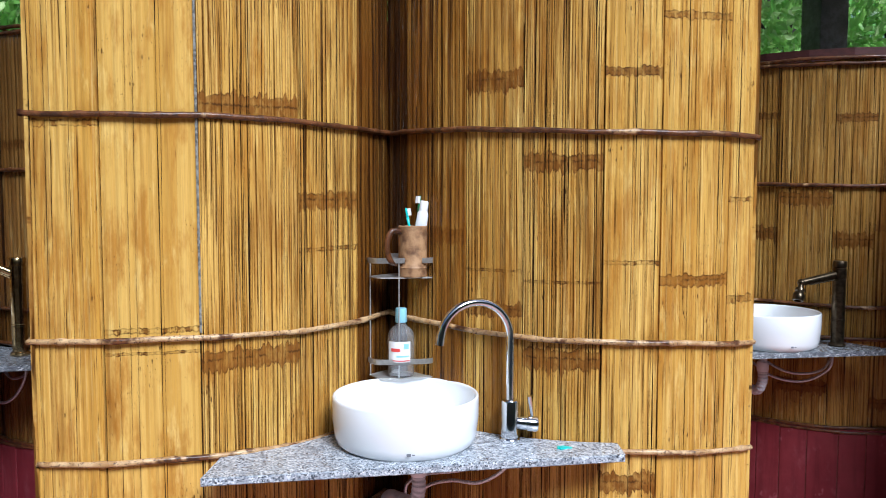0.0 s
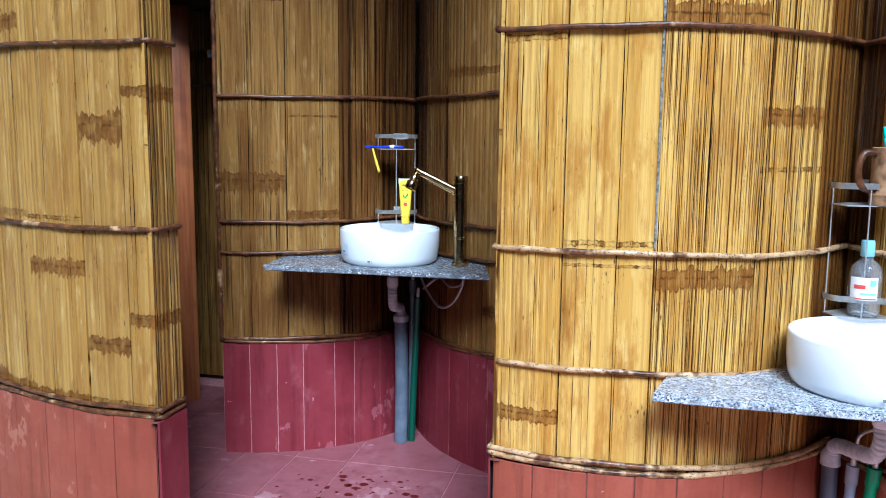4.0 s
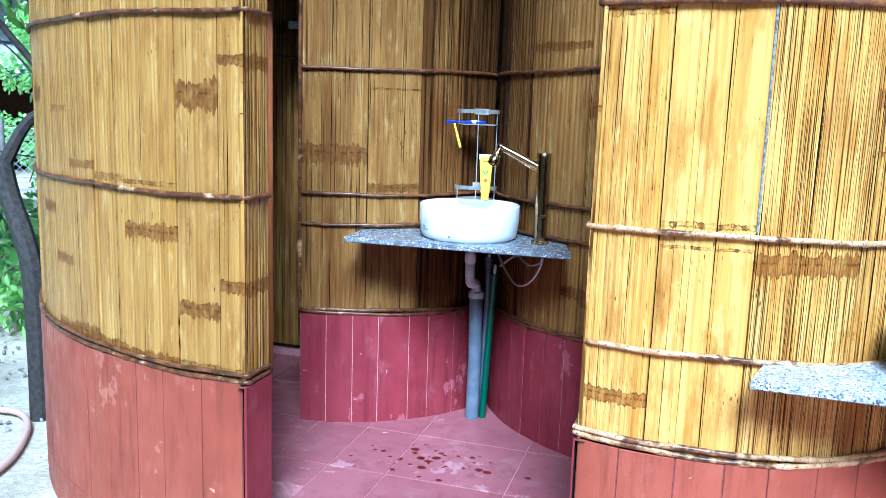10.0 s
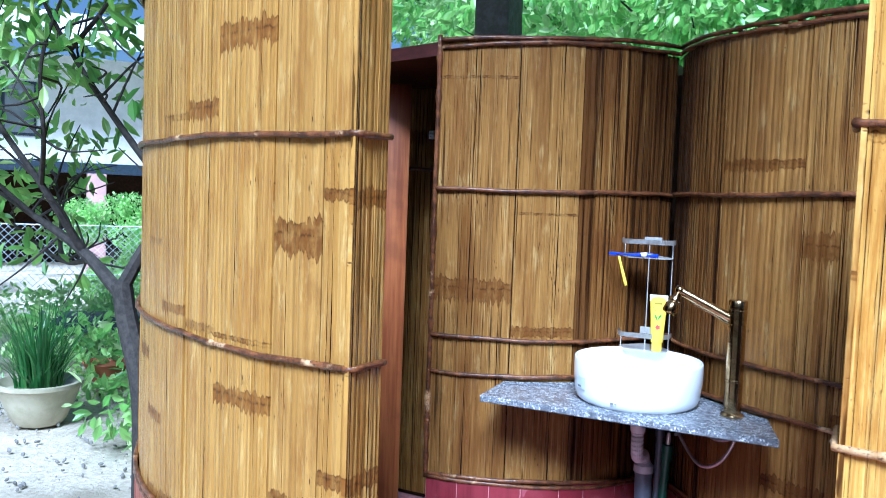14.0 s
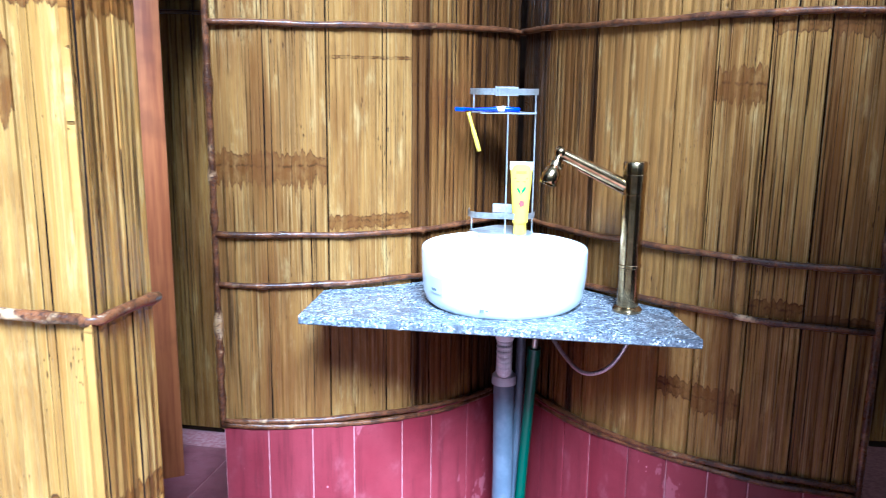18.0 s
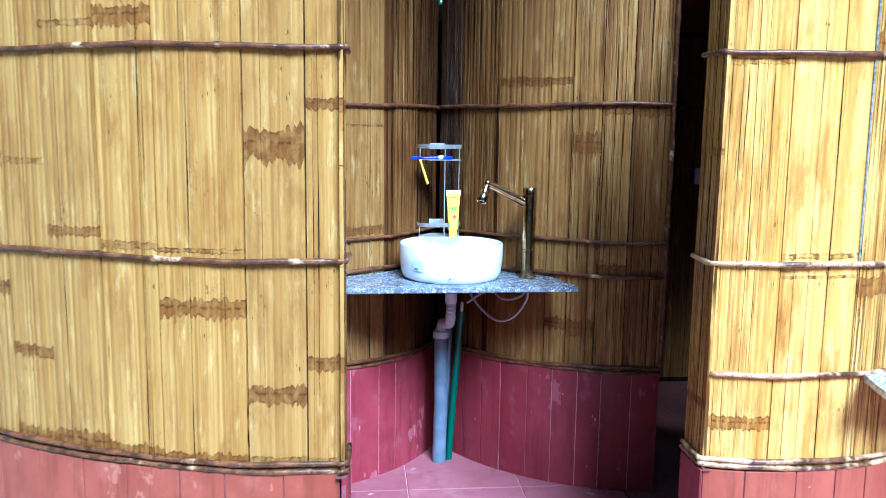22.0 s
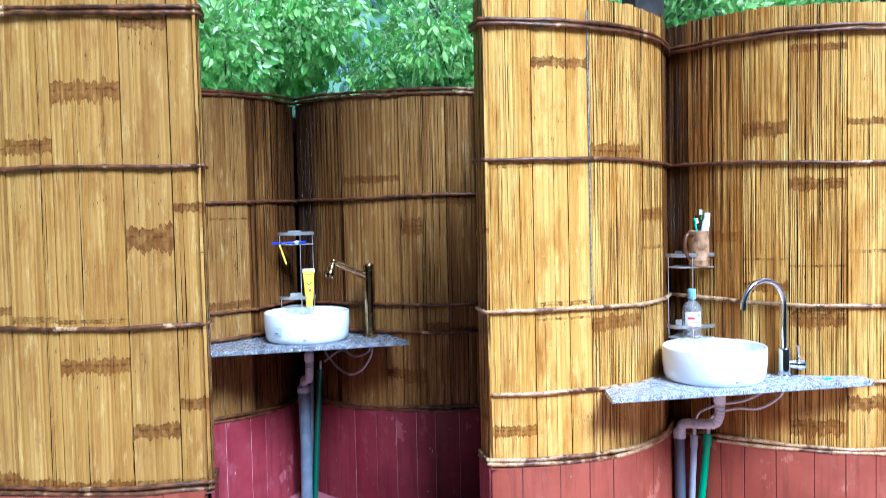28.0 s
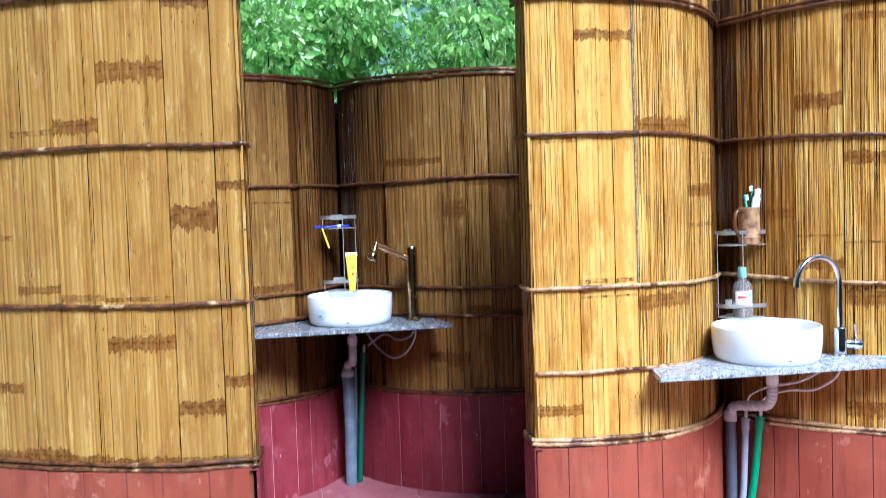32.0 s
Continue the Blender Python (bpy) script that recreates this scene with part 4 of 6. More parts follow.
# ---- doors in the passages ----
def panelled_door(label, at, rz, width=0.72, height=1.95):
    e = thing("panelled_door", label, "door", at=at, rz=rz)
    t = 0.02
    part("leaf", boxed(0, -t * 0.25, 0, width, t * 0.25, height), DOORWOOD, e)
    s = 0.10
    for x0, x1 in ((0, s), (width / 2 - s / 2, width / 2 + s / 2), (width - s, width)):
        part("stile", boxed(x0, -t, 0, x1, t, height, bevel=0.004), DOORWOOD, e)
    for z0, z1 in ((0, 0.26), (0.74, 0.80), (1.25, 1.31), (height - 0.14, height)):
        for xa, xb in ((s, width / 2 - s / 2), (width / 2 + s / 2, width - s)):
            part("rail", boxed(xa, -t + 0.001, z0, xb, t - 0.001, z1, bevel=0.004), DOORWOOD, e)
    for z0, z1 in ((0.26, 0.74), (0.80, 1.25), (1.31, height - 0.14)):
        for xa, xb in ((s, width / 2 - s / 2), (width / 2 + s / 2, width - s)):
            part("panel", boxed(xa + 0.028, -t * 0.8, z0 + 0.028, xb - 0.028, t * 0.8, z1 - 0.028, bevel=0.007), DOORWOOD, e)
    part("handle", tube([(width - 0.05, -t, 0.95), (width - 0.05, -t - 0.04, 0.95), (width - 0.15, -t - 0.045, 0.95)], 0.008, 8), STEEL, e, "steel lever handle")
    return e


panelled_door("red-brown panelled wooden door standing open in the passage", (-1.46, 2.83, 0.14), 214)
panelled_door("dark red-brown panelled wooden door at the passage's end", (3.78, 2.41, 0.14), 1, 0.84, 1.93)
for b in ((3.70, 2.38, 0.14, 3.775, 2.47, 2.075), (4.80, 2.40, 0.14, 4.86, 2.49, 2.075), (3.70, 2.36, 2.078, 4.86, 2.48, 2.15)):
    tagged(link_mesh("trim", boxed(*b, bevel=0.004), DOORWOOD), "dark red-brown timber door frame", "door frame", kind="structure")
# near-black fillers that paint the passages' deep shade
tagged(link_mesh("wall_passage_west", boxed(-2.3, 3.18, 0.14, -1.0, 3.24, 2.13), CORE), "near-black wall behind the passage's boards, coloured as shade", "wall", kind="structure")
tagged(link_mesh("wall_passage_side", boxed(4.80, 2.12, 0.0, 4.94, 2.42, 2.2), CORE), "added near-black wall, coloured as shade in the passage's corner", "wall", kind="structure")
tagged(link_mesh("wall_passage_east", boxed(4.865, 2.42, 0.14, 5.2, 2.5, 2.13), CORE), "added near-black wall, coloured as shade beside the passage's door", "wall", kind="structure")


# ---- washbasins, counters, taps ----
def counter(label, left, right, fl, fr, s_left, s_right, z, group, stone=None):
    """A granite slab with a straight front edge that fills the corner of two lobes."""
    pts = [fl, fr] + [tuple(right.at(s, 0.006)) for s in np.linspace(s_right, 0.05, 10)] + [tuple(left.at(left.length - s, 0.006)) for s in np.linspace(0.05, s_left, 10)]
    bm = bmesh.new()
    t = 0.02
    rings = [[bm.verts.new((x, y, h)) for x, y in pts] for h in (z - t, z)]
    bm.faces.new(rings[0][::-1])
    bm.faces.new(rings[1])
    for i in range(len(pts)):
        j = (i + 1) % len(pts)
        bm.faces.new((rings[0][i], rings[0][j], rings[1][j], rings[1][i]))
    edges = [e for e in bm.edges if abs(e.verts[0].co.y - fl[1]) < 0.06 and abs(e.verts[1].co.y - fr[1]) < 0.06]
    bmesh.ops.bevel(bm, geom=edges, offset=0.0025, segments=2, affect="EDGES")
    return tagged(link_mesh("counter_slab", bm, stone or GRANITE, smooth=30), label, "countertop", group)


counter("speckled granite counter slab fitted into the bamboo corner, coloured darker for shade", NOOK_L, NOOK_R, (-0.726, 2.062), (0.156, 2.080), 0.66, 0.62, 0.985, "corner counters", GRANITE_SHADE)
counter("pale speckled granite counter slab fitted into the bamboo corner", SCREEN_L, SCREEN_R, (0.718, 1.118), (1.786, 1.085), 0.665, 0.79, 0.886, "corner counters")
counter("speckled granite counter slab in the shaded corner, coloured darker for shade", NOOK3_L, NOOK3_R, (2.42, 1.95), (3.31, 1.89), 0.60, 0.62, 0.95, "corner counters", GRANITE_SHADE)


def washbasin(x, y, z, r, h, label, sticker=False):
    e = thing("washbasin", label, "washbasin", "round basins on the counters", at=(x, y, z))
    prof = [(0.0, 0.0), (r - 0.022, 0.0), (r - 0.018, 0.004), (r - 0.010, 0.012), (r - 0.005, 0.03), (r, h * 0.55), (r, h - 0.006), (r - 0.002, h - 0.001), (r - 0.005, h), (r - 0.009, h - 0.002),
            (r - 0.011, h - 0.008), (r - 0.014, h * 0.6), (r - 0.024, 0.045), (r - 0.05, 0.028), (r * 0.5, 0.022), (0.03, 0.018), (0.028, 0.016), (0, 0.016)]
    part("bowl", revolve(prof, 72), PORCELAIN, e, smooth=50)
    part("drain", revolve([(0.0, 0.019), (0.012, 0.021), (0.022, 0.0205), (0.024, 0.018), (0.024, 0.014)], 24), CHROME, e, "chrome drain plug")

    def patch(a0, a1, z0, z1, out, material, name, label):
        bm = bmesh.new()
        n = 5
        cols = []
        for i in range(n + 1):
            a = radians(a0 + (a1 - a0) * i / n)
            cols.append([bm.verts.new(((rr + out) * math.sin(a), -(rr + out) * math.cos(a), zz)) for zz, rr in ((z0, r - 0.004 + 0.004 * min(1, z0 / (h * 0.55))), (z1, r - 0.004 + 0.004 * min(1, z1 / (h * 0.55))))])
        for p, q in zip(cols, cols[1:]):
            bm.faces.new((p[0], q[0], q[1], p[1]))
        part(name, bm, material, e, label)

    patch(-8.6, -5.6, 0.021, 0.028, 0.002, INK, "mark", "small grey maker's mark")
    patch(-4.8, -2.6, 0.023, 0.026, 0.002, INK, "mark", "small grey maker's mark")
    if sticker:
        patch(-51, -37, 0.045, 0.082, 0.002, STICKER, "sticker", "faded silver sticker")
        patch(-49, -43, 0.050, 0.056, 0.0026, INK, "sticker_print", "grey print bar")
    return e


washbasin(-0.290, 2.308, 0.985, 0.200, 0.136, "round white ceramic vessel basin with a faded sticker, on grey granite", True)
washbasin(1.245, 1.318, 0.885, 0.200, 0.134, "round white ceramic vessel basin on pale granite in the bright corner")
washbasin(2.87, 2.10, 0.95, 0.198, 0.142, "round white ceramic vessel basin in the shaded corner")


def column_tap(x, y, z, height, turn, rise, label, material):
    """A tall column tap like a bamboo cane, with a jointed arm."""
    e = thing("column_tap", label, "tap", "tall antique taps", at=(x, y, z), rz=turn)
    h = height
    part("base_ring", revolve([(0.0, 0.0), (0.033, 0.0), (0.034, 0.006), (0.030, 0.011), (0.026, 0.014), (0.0, 0.014)], 32), material, e)
    part("column", revolve([(0.0255, 0.012), (0.0255, h * 0.30), (0.027, h * 0.305), (0.027, h * 0.32), (0.0255, h * 0.325), (0.0255, h - 0.075), (0.024, h - 0.074), (0.024, h - 0.071), (0.0265, h - 0.070)], 32), material, e)
    part("cap", revolve([(0.0265, h - 0.070), (0.027, h - 0.03), (0.025, h - 0.028), (0.025, h - 0.025), (0.027, h - 0.023), (0.027, h - 0.003), (0.0245, h), (0.0, h - 0.001)], 32), material, e)
    a, b = Vector((-0.02, -0.004, h - 0.055)), Vector((-0.168, -0.02, h - 0.055 + rise))
    part("arm", tube([a, a.lerp(b, 0.5), b], [0.0145, 0.0145, 0.0130], 16), material, e)
    part("lower_rod", tube([a + Vector((0, 0, -0.02)), b.lerp(a, 0.25) + Vector((0, 0, -0.016))], 0.0035, 8), material, e)
    bm = bmesh.new()
    bmesh.ops.create_uvsphere(bm, u_segments=18, v_segments=12, radius=0.0155, matrix=Matrix.Translation(b))
    part("knuckle", bm, material, e, smooth=True)
    down = Matrix.Translation(b) @ Vector((-0.32, -0.30, -0.9)).to_track_quat("Z", "Y").to_matrix().to_4x4() @ Matrix.Scale(1.25, 4)
    part("spout", revolve([(0.008, 0.0), (0.009, 0.018), (0.014, 0.02), (0.015, 0.028), (0.012, 0.031), (0.013, 0.034), (0.0175, 0.04), (0.0175, 0.058), (0.015, 0.062), (0.012, 0.062), (0.011, 0.05), (0, 0.05)], 24, m=down), material, e)
    return e


column_tap(0.006, 2.275, 0.985, 0.350, 0, 0.072, "tall antique-gold column tap with a raised jointed arm", BRONZE)
column_tap(3.13, 2.02, 0.95, 0.345, -8, -0.03, "tall dark bronze column tap with a level arm", DARKBRONZE)


def gooseneck_tap(x, y, z, label):
    e = thing("gooseneck_tap", label, "tap", at=(x, y, z), rz=6)
    part("base_ring", revolve([(0.0, 0), (0.027, 0), (0.028, 0.004), (0.025, 0.009), (0.0225, 0.01), (0, 0.01)], 32), CHROME, e)
    part("body", revolve([(0.0245, 0.008), (0.0245, 0.108), (0.0225, 0.112), (0.0135, 0.114), (0.0, 0.114)], 32), CHROME, e)
    neck = [(0, 0, 0.112), (0, 0, 0.20), (0, 0, 0.285)]
    R = 0.102
    neck += [(-R + R * math.cos(radians(q)), -0.01 * (q / 160), 0.285 + R * math.sin(radians(q))) for q in range(12, 166, 9)]
    last = Vector(neck[-1])
    neck.append(tuple(last + Vector((-0.004, -0.002, -0.018))))
    part("neck", tube(neck, 0.0115, 18), CHROME, e)
    tip = Vector(neck[-1])
    part("nozzle", tube([tip + Vector((0.002, 0, 0.014)), tip + Vector((-0.003, -0.001, -0.016))], 0.0128, 18), CHROME, e)
    part("valve", tube([(0.015, -0.004, 0.05), (0.042, -0.016, 0.047), (0.044, -0.0165, 0.047)], [0.0185, 0.0185, 0.0172], 24), CHROME, e)
    part("knob", tube([(0.045, -0.0168, 0.047), (0.069, -0.0255, 0.045), (0.072, -0.0265, 0.0448)], [0.0215, 0.0215, 0.0195], 28), CHROME, e)
    part("lever", tube([(0.057, -0.021, 0.066), (0.051, -0.023, 0.10), (0.046, -0.025, 0.125)], [0.0045, 0.006, 0.0068], 12), CHROME, e)
    return e


gooseneck_tap(1.528, 1.272, 0.885, "polished chrome gooseneck mixer tap on pale granite")


# ---- corner shelves and what stands on them ----
def corner_shelf(x, y, levels, rz, label, w=0.18, d=0.135, side=1):
    """Two tiers of sheet with bent flat rails, hung on thin rods."""
    e = thing("corner_shelf", label, "shelf", "small corner shelves", at=(x, y, 0), rz=rz)
    for zp, zr in levels:
        pl = [(-w / 2, 0.0), (-w / 2 + 0.02, -d * 0.30), (-w / 2 + 0.03, -d * 0.42), (w / 2 - 0.03, -d * 0.42), (w / 2, -d * 0.30), (w / 2, 0.0), (0.02, d * 0.62), (-0.02, d * 0.62)]
        bm = bmesh.new()
        lo, hi = [bm.verts.new((px, py, zp - 0.003)) for px, py in pl], [bm.verts.new((px, py, zp)) for px, py in pl]
        bm.faces.new(lo[::-1])
        bm.faces.new(hi)
        for i in range(len(pl)):
            bm.faces.new((lo[i], lo[(i + 1) % len(pl)], hi[(i + 1) % len(pl)], hi[i]))
        part("tray", bm, STEEL, e)
        line = bend([(-w / 2 - 0.002, 0.02, 0), (-w / 2, -d * 0.2, 0), (-w / 2 + 0.028, -d * 0.44, 0), (0, -d * 0.45, 0), (w / 2 - 0.028, -d * 0.44, 0), (w / 2, -d * 0.2, 0), (w / 2 + 0.002, 0.02, 0)], 5)
        bm = bmesh.new()
        cols = [[bm.verts.new((p.x, p.y, zr - 0.008)), bm.verts.new((p.x, p.y, zr + 0.008))] for p in line]
        for a, b in zip(cols, cols[1:]):
            bm.faces.new((a[0], b[0], b[1], a[1]))
        bmesh.ops.solidify(bm, geom=bm.faces[:], thickness=0.0016)
        part("rail", bm, STEEL, e)
    z0, z1 = levels[-1][0] - 0.003, levels[0][1]
    for px, py in ((0.015 * side, -d * 0.43), (side * (w / 2 - 0.004), 0.0)):
        part("rod", tube([(px, py, z0), (px, py, z1)], 0.0019, 8), STEEL, e)
    for zp, zr in levels:
        part("post", tube([(-side * (w / 2 - 0.006), 0.0, zp - 0.002), (-side * (w / 2 - 0.006), 0.0, zr)], 0.0019, 8), STEEL, e)
        part("back_plate", boxed(-0.03, d * 0.55, zr - 0.012, 0.03, d * 0.58, zr + 0.012), STEEL, e)
    return e


corner_shelf(-0.322, 2.505, ((1.432, 1.484), (1.122, 1.170)), 2, "two-tier brushed steel corner shelf in the bamboo nook", 0.17)
corner_shelf(1.272, 1.545, ((1.318, 1.368), (1.022, 1.070)), -4, "two-tier brushed steel corner shelf above the bright basin", 0.20, side=-1)


def toothbrush(label, at, rx, ry, rz, handle, bristle, length=0.175):
    e = new("toothbrush")
    e.matrix_world = pose(*at, rx, ry, rz)
    tagged(e, label, "toothbrush", "toothbrushes")
    part("handle", tube([(0, 0, 0), (length * 0.3, 0.002, 0.001), (length * 0.55, 0, 0), (length * 0.8, 0, 0), (length, 0, 0)], [0.006, 0.0078, 0.006, 0.0038, 0.0045], 10), handle, e, smooth=True)
    part("grip", tube([(length * 0.22, 0.002, 0.001), (length * 0.3, 0.002, 0.001), (length * 0.44, 0.001, 0.0005)], [0.0066, 0.0084, 0.0066], 10), bristle, e, "white rubber grip", smooth=True)
    part("head", boxed(length - 0.004, -0.0055, -0.003, length + 0.024, 0.0055, 0.003, bevel=0.002), handle, e)
    part("bristles", boxed(length, -0.0048, 0.003, length + 0.021, 0.0048, 0.013), bristle, e, "white bristles")
    return e


toothbrush("blue and white toothbrush lying on the steel tray", (-0.276, 2.450, 1.439), 90, 0, 182, BLUE, WHITE, 0.14)
tagged(link_mesh("razor", tube(bend([(-0.405, 2.440, 1.432), (-0.390, 2.436, 1.385), (-0.374, 2.433, 1.335)], 5), [0.0045] * 5 + [0.0055] * 6, 10), YELLOW, smooth=True), "yellow plastic handle hanging from the tray's edge", "razor")


def squeeze_tube(x, y, z, h, rz, label):
    e = thing("squeeze_tube", label, "tube", at=(x, y, z), rz=rz)
    part("cap", revolve([(0, 0), (0.0165, 0), (0.017, 0.002), (0.0165, 0.03), (0, 0.03)], 28), YELLOW, e, "yellow screw cap")
    bm = bmesh.new()
    rings = []
    for i in range(11):
        t = i / 10
        rx, ry = 0.0195 + 0.0095 * t, 0.0185 * (1 - t) ** 0.8 + 0.0012
        rings.append([bm.verts.new((rx * math.cos(q * math.pi / 16), ry * math.sin(q * math.pi / 16), 0.03 + (h - 0.03) * t)) for q in range(32)])
    for a, b in zip(rings, rings[1:]):
        for q in range(32):
            bm.faces.new((a[q], a[(q + 1) % 32], b[(q + 1) % 32], b[q]))
    bm.faces.new(rings[0][::-1])
    bm.faces.new(rings[-1])
    part("body", bm, YELLOW, e, smooth=50)
    part("crimp", boxed(-0.0295, -0.0022, h - 0.020, 0.0295, 0.0022, h + 0.001, bevel=0.0008), CREAM, e, "pale crimped end")

    def front(u, v):
        t = (v - 0.03) / (h - 0.03)
        rx, ry = 0.0195 + 0.0095 * t, 0.0185 * (1 - t) ** 0.8 + 0.0012
        return (u, -ry * math.sqrt(max(0.0, 1 - (u / rx) ** 2)) - 0.0008, v)

    def decal(name, pts, material, label):
        bm = bmesh.new()
        bm.faces.new([bm.verts.new(front(*p)) for p in pts])
        part(name, bm, material, e, label, False)

    for v, half in ((h - 0.030, 0.013), (h - 0.043, 0.017), (h - 0.051, 0.012)):
        decal("print", [(-half, v), (half, v), (half, v + (0.007 if v > h - 0.035 else 0.003)), (-half, v + (0.007 if v > h - 0.035 else 0.003))], OLIVE, "olive print bar")
    decal("leaf_print", [(0.0, h - 0.085), (0.013, h - 0.068), (0.012, h - 0.058), (0.002, h - 0.072)], PRINTGREEN, "green leaf shape")
    decal("leaf_print", [(0.0, h - 0.085), (-0.010, h - 0.070), (-0.009, h - 0.062), (-0.001, h - 0.072)], PRINTGREEN, "green leaf shape")
    decal("flower_print", [(0.010 * math.cos(q * math.pi / 5) * (1 if q % 2 else 0.6) + 0.003, h - 0.105 + 0.011 * math.sin(q * math.pi / 5) * (1 if q % 2 else 0.6)) for q in range(10)], PRINTRED, "red flower shape")
    return e


squeeze_tube(-0.268, 2.458, 1.123, 0.186, 4, "yellow squeeze tube standing on its cap on the tray")


def bamboo_mug(x, y, z, label):
    e = thing("bamboo_mug", label, "mug", at=(x, y, z), rz=20)
    part("body", revolve([(0, 0), (0.040, 0), (0.043, 0.006), (0.041, 0.02), (0.044, 0.027), (0.0415, 0.034), (0.0425, 0.09), (0.043, 0.148), (0.040, 0.150), (0.037, 0.146), (0.036, 0.012), (0, 0.012)], 36), MUGWOOD, e)
    part("handle", tube(bend([(-0.038, 0, 0.132), (-0.068, 0, 0.135), (-0.083, 0, 0.11), (-0.084, 0, 0.075), (-0.070, 0, 0.045), (-0.038, 0, 0.04)], 5), 0.009, 10), RATTAN, e, "dark curved branch handle", True)
    return e


bamboo_mug(1.298, 1.515, 1.319, "brown bamboo mug with a curved handle, on the tray")
toothbrush("green toothbrush leaning in the bamboo mug", (1.300, 1.515, 1.335), 0, -82, 40, TEAL, WHITE, 0.20)
toothbrush("turquoise toothbrush leaning in the bamboo mug", (1.310, 1.508, 1.335), 0, -80, 170, TURQUOISE, WHITE, 0.165)
e = new("toothpaste_tube")
e.matrix_world = pose(1.312, 1.512, 1.40, 4, 8, 0)
tagged(e, "white toothpaste tube with its cap up in the mug", "tube")
bm = bmesh.new()
rings = [[bm.verts.new((rx * math.cos(q * math.pi / 10), ry * math.sin(q * math.pi / 10), z)) for q in range(20)] for rx, ry, z in ((0.02, 0.001, 0), (0.018, 0.010, 0.06), (0.0165, 0.0155, 0.105), (0.012, 0.012, 0.115))]
for a, b in zip(rings, rings[1:]):
    for q in range(20):
        bm.faces.new((a[q], a[(q + 1) % 20], b[(q + 1) % 20], b[q]))
bm.faces.new(rings[0][::-1])
part("body", bm, WHITE, e, smooth=50)
part("cap", revolve([(0.0125, 0.112), (0.012, 0.14), (0.010, 0.143), (0, 0.143)], 20), WHITE, e, "white cap")


def clear_bottle(x, y, z, label):
    e = thing("clear_bottle", label, "bottle", at=(x, y, z), rz=-8)
    part("body", revolve([(0, 0.0), (0.034, 0.0), (0.039, 0.006), (0.040, 0.018), (0.0385, 0.03), (0.040, 0.042), (0.040, 0.112), (0.037, 0.128), (0.028, 0.142), (0.017, 0.150), (0.0145, 0.158), (0.0145, 0.165),
                          (0.0125, 0.165), (0.0125, 0.156), (0.026, 0.139), (0.037, 0.11), (0.037, 0.006), (0, 0.004)], 40), CLEAR, e, smooth=50)
    part("cap", revolve([(0.0165, 0.160), (0.0175, 0.162), (0.0168, 0.198), (0.0155, 0.202), (0, 0.202)], 28), CAPBLUE, e, "pale blue screw cap")
    for a0, a1, z0, z1, out, material, nm, lb in ((-62, 40, 0.047, 0.108, 0.0012, WHITE, "label", "white paper label"), (-58, 36, 0.050, 0.053, 0.002, PRINTRED, "print", "red print bar"), (-44, -4, 0.078, 0.088, 0.002, PRINTRED, "print", "red print bar"),
                                                  (-20, 34, 0.062, 0.067, 0.002, CAPBLUE, "print", "blue print bar"), (10, 32, 0.086, 0.102, 0.002, CAPBLUE, "print", "blue print shape")):
        bm = bmesh.new()
        cols = [[bm.verts.new(((0.040 + out) * math.sin(radians(a)), -(0.040 + out) * math.cos(radians(a)), zz)) for zz in (z0, z1)] for a in np.linspace(a0, a1, 11)]
        for p, q in zip(cols, cols[1:]):
            bm.faces.new((p[0], q[0], q[1], p[1]))
        part(nm, bm, material, e, lb)
    return e


clear_bottle(1.263, 1.515, 1.023, "clear plastic bottle with a white label and pale blue cap")
bm = bmesh.new()
for x0, y0, a in ((0, 0, 20), (0.012, 0.006, -30), (-0.008, 0.008, 70)):
    box(bm, -0.014, -0.006, 0, 0.014, 0.006, 0.0025, Matrix.Translation((1.645 + x0, 1.165 + y0, 0.886)) @ pose(0, 0, 0, 0, 4, a))
tagged(link_mesh("wrapper", bm, TURQUOISE), "crumpled turquoise and white wrapper on the granite", "wrapper")


# ---- pipes under the basins ----
def waste_trap(label, tail, z, outlet, ztop, zfloor, pipe_r, material):
    """White tailpiece and ribbed trap that bends over into a stand pipe."""
    x, y = tail
    e = thing("waste_trap", label, "drain pipe", "drains under the basins")
    part("tailpiece", tube([(x, y, z - 0.02), (x, y, z - 0.075)], 0.016, 20), PVC, e)
    part("nut", revolve([(0.0, z - 0.07), (0.022, z - 0.07), (0.0235, z - 0.074), (0.0235, z - 0.105), (0.020, z - 0.11), (0, z - 0.11)], 24, m=Matrix.Translation((x, y, 0))), PVC, e)
    ox, oy = outlet
    line = bend([(x, y, z - 0.105), (x, y, z - 0.15), (x + (ox - x) * 0.12, y + (oy - y) * 0.12, z - 0.195), (x + (ox - x) * 0.5, y + (oy - y) * 0.5, z - 0.215 if oy - y < 0.21 else z - 0.20),
                 (x + (ox - x) * 0.9, y + (oy - y) * 0.9, max(ztop + 0.05, z - 0.25)), (ox, oy, ztop + 0.005)], 14)
    part("flexible_pipe", tube(line, [0.0185 if k % 4 < 2 else 0.0205 for k in range(len(line))], 18), PVC_OLD, e, "ribbed grey-white flexible pipe", False)
    part("reducer", revolve([(0.0, ztop + 0.03), (0.02, ztop + 0.03), (0.026, ztop + 0.018), (pipe_r + 0.004, ztop + 0.012), (pipe_r + 0.005, ztop - 0.012), (0, ztop - 0.012)], 24, m=Matrix.Translation((ox, oy, 0))), PVC_OLD, e)
    part("stand_pipe", tube([(ox, oy, ztop), (ox + 0.004, oy + 0.004, (ztop + zfloor) / 2), (ox, oy + 0.006, zfloor)], pipe_r, 24), material, e)
    return e


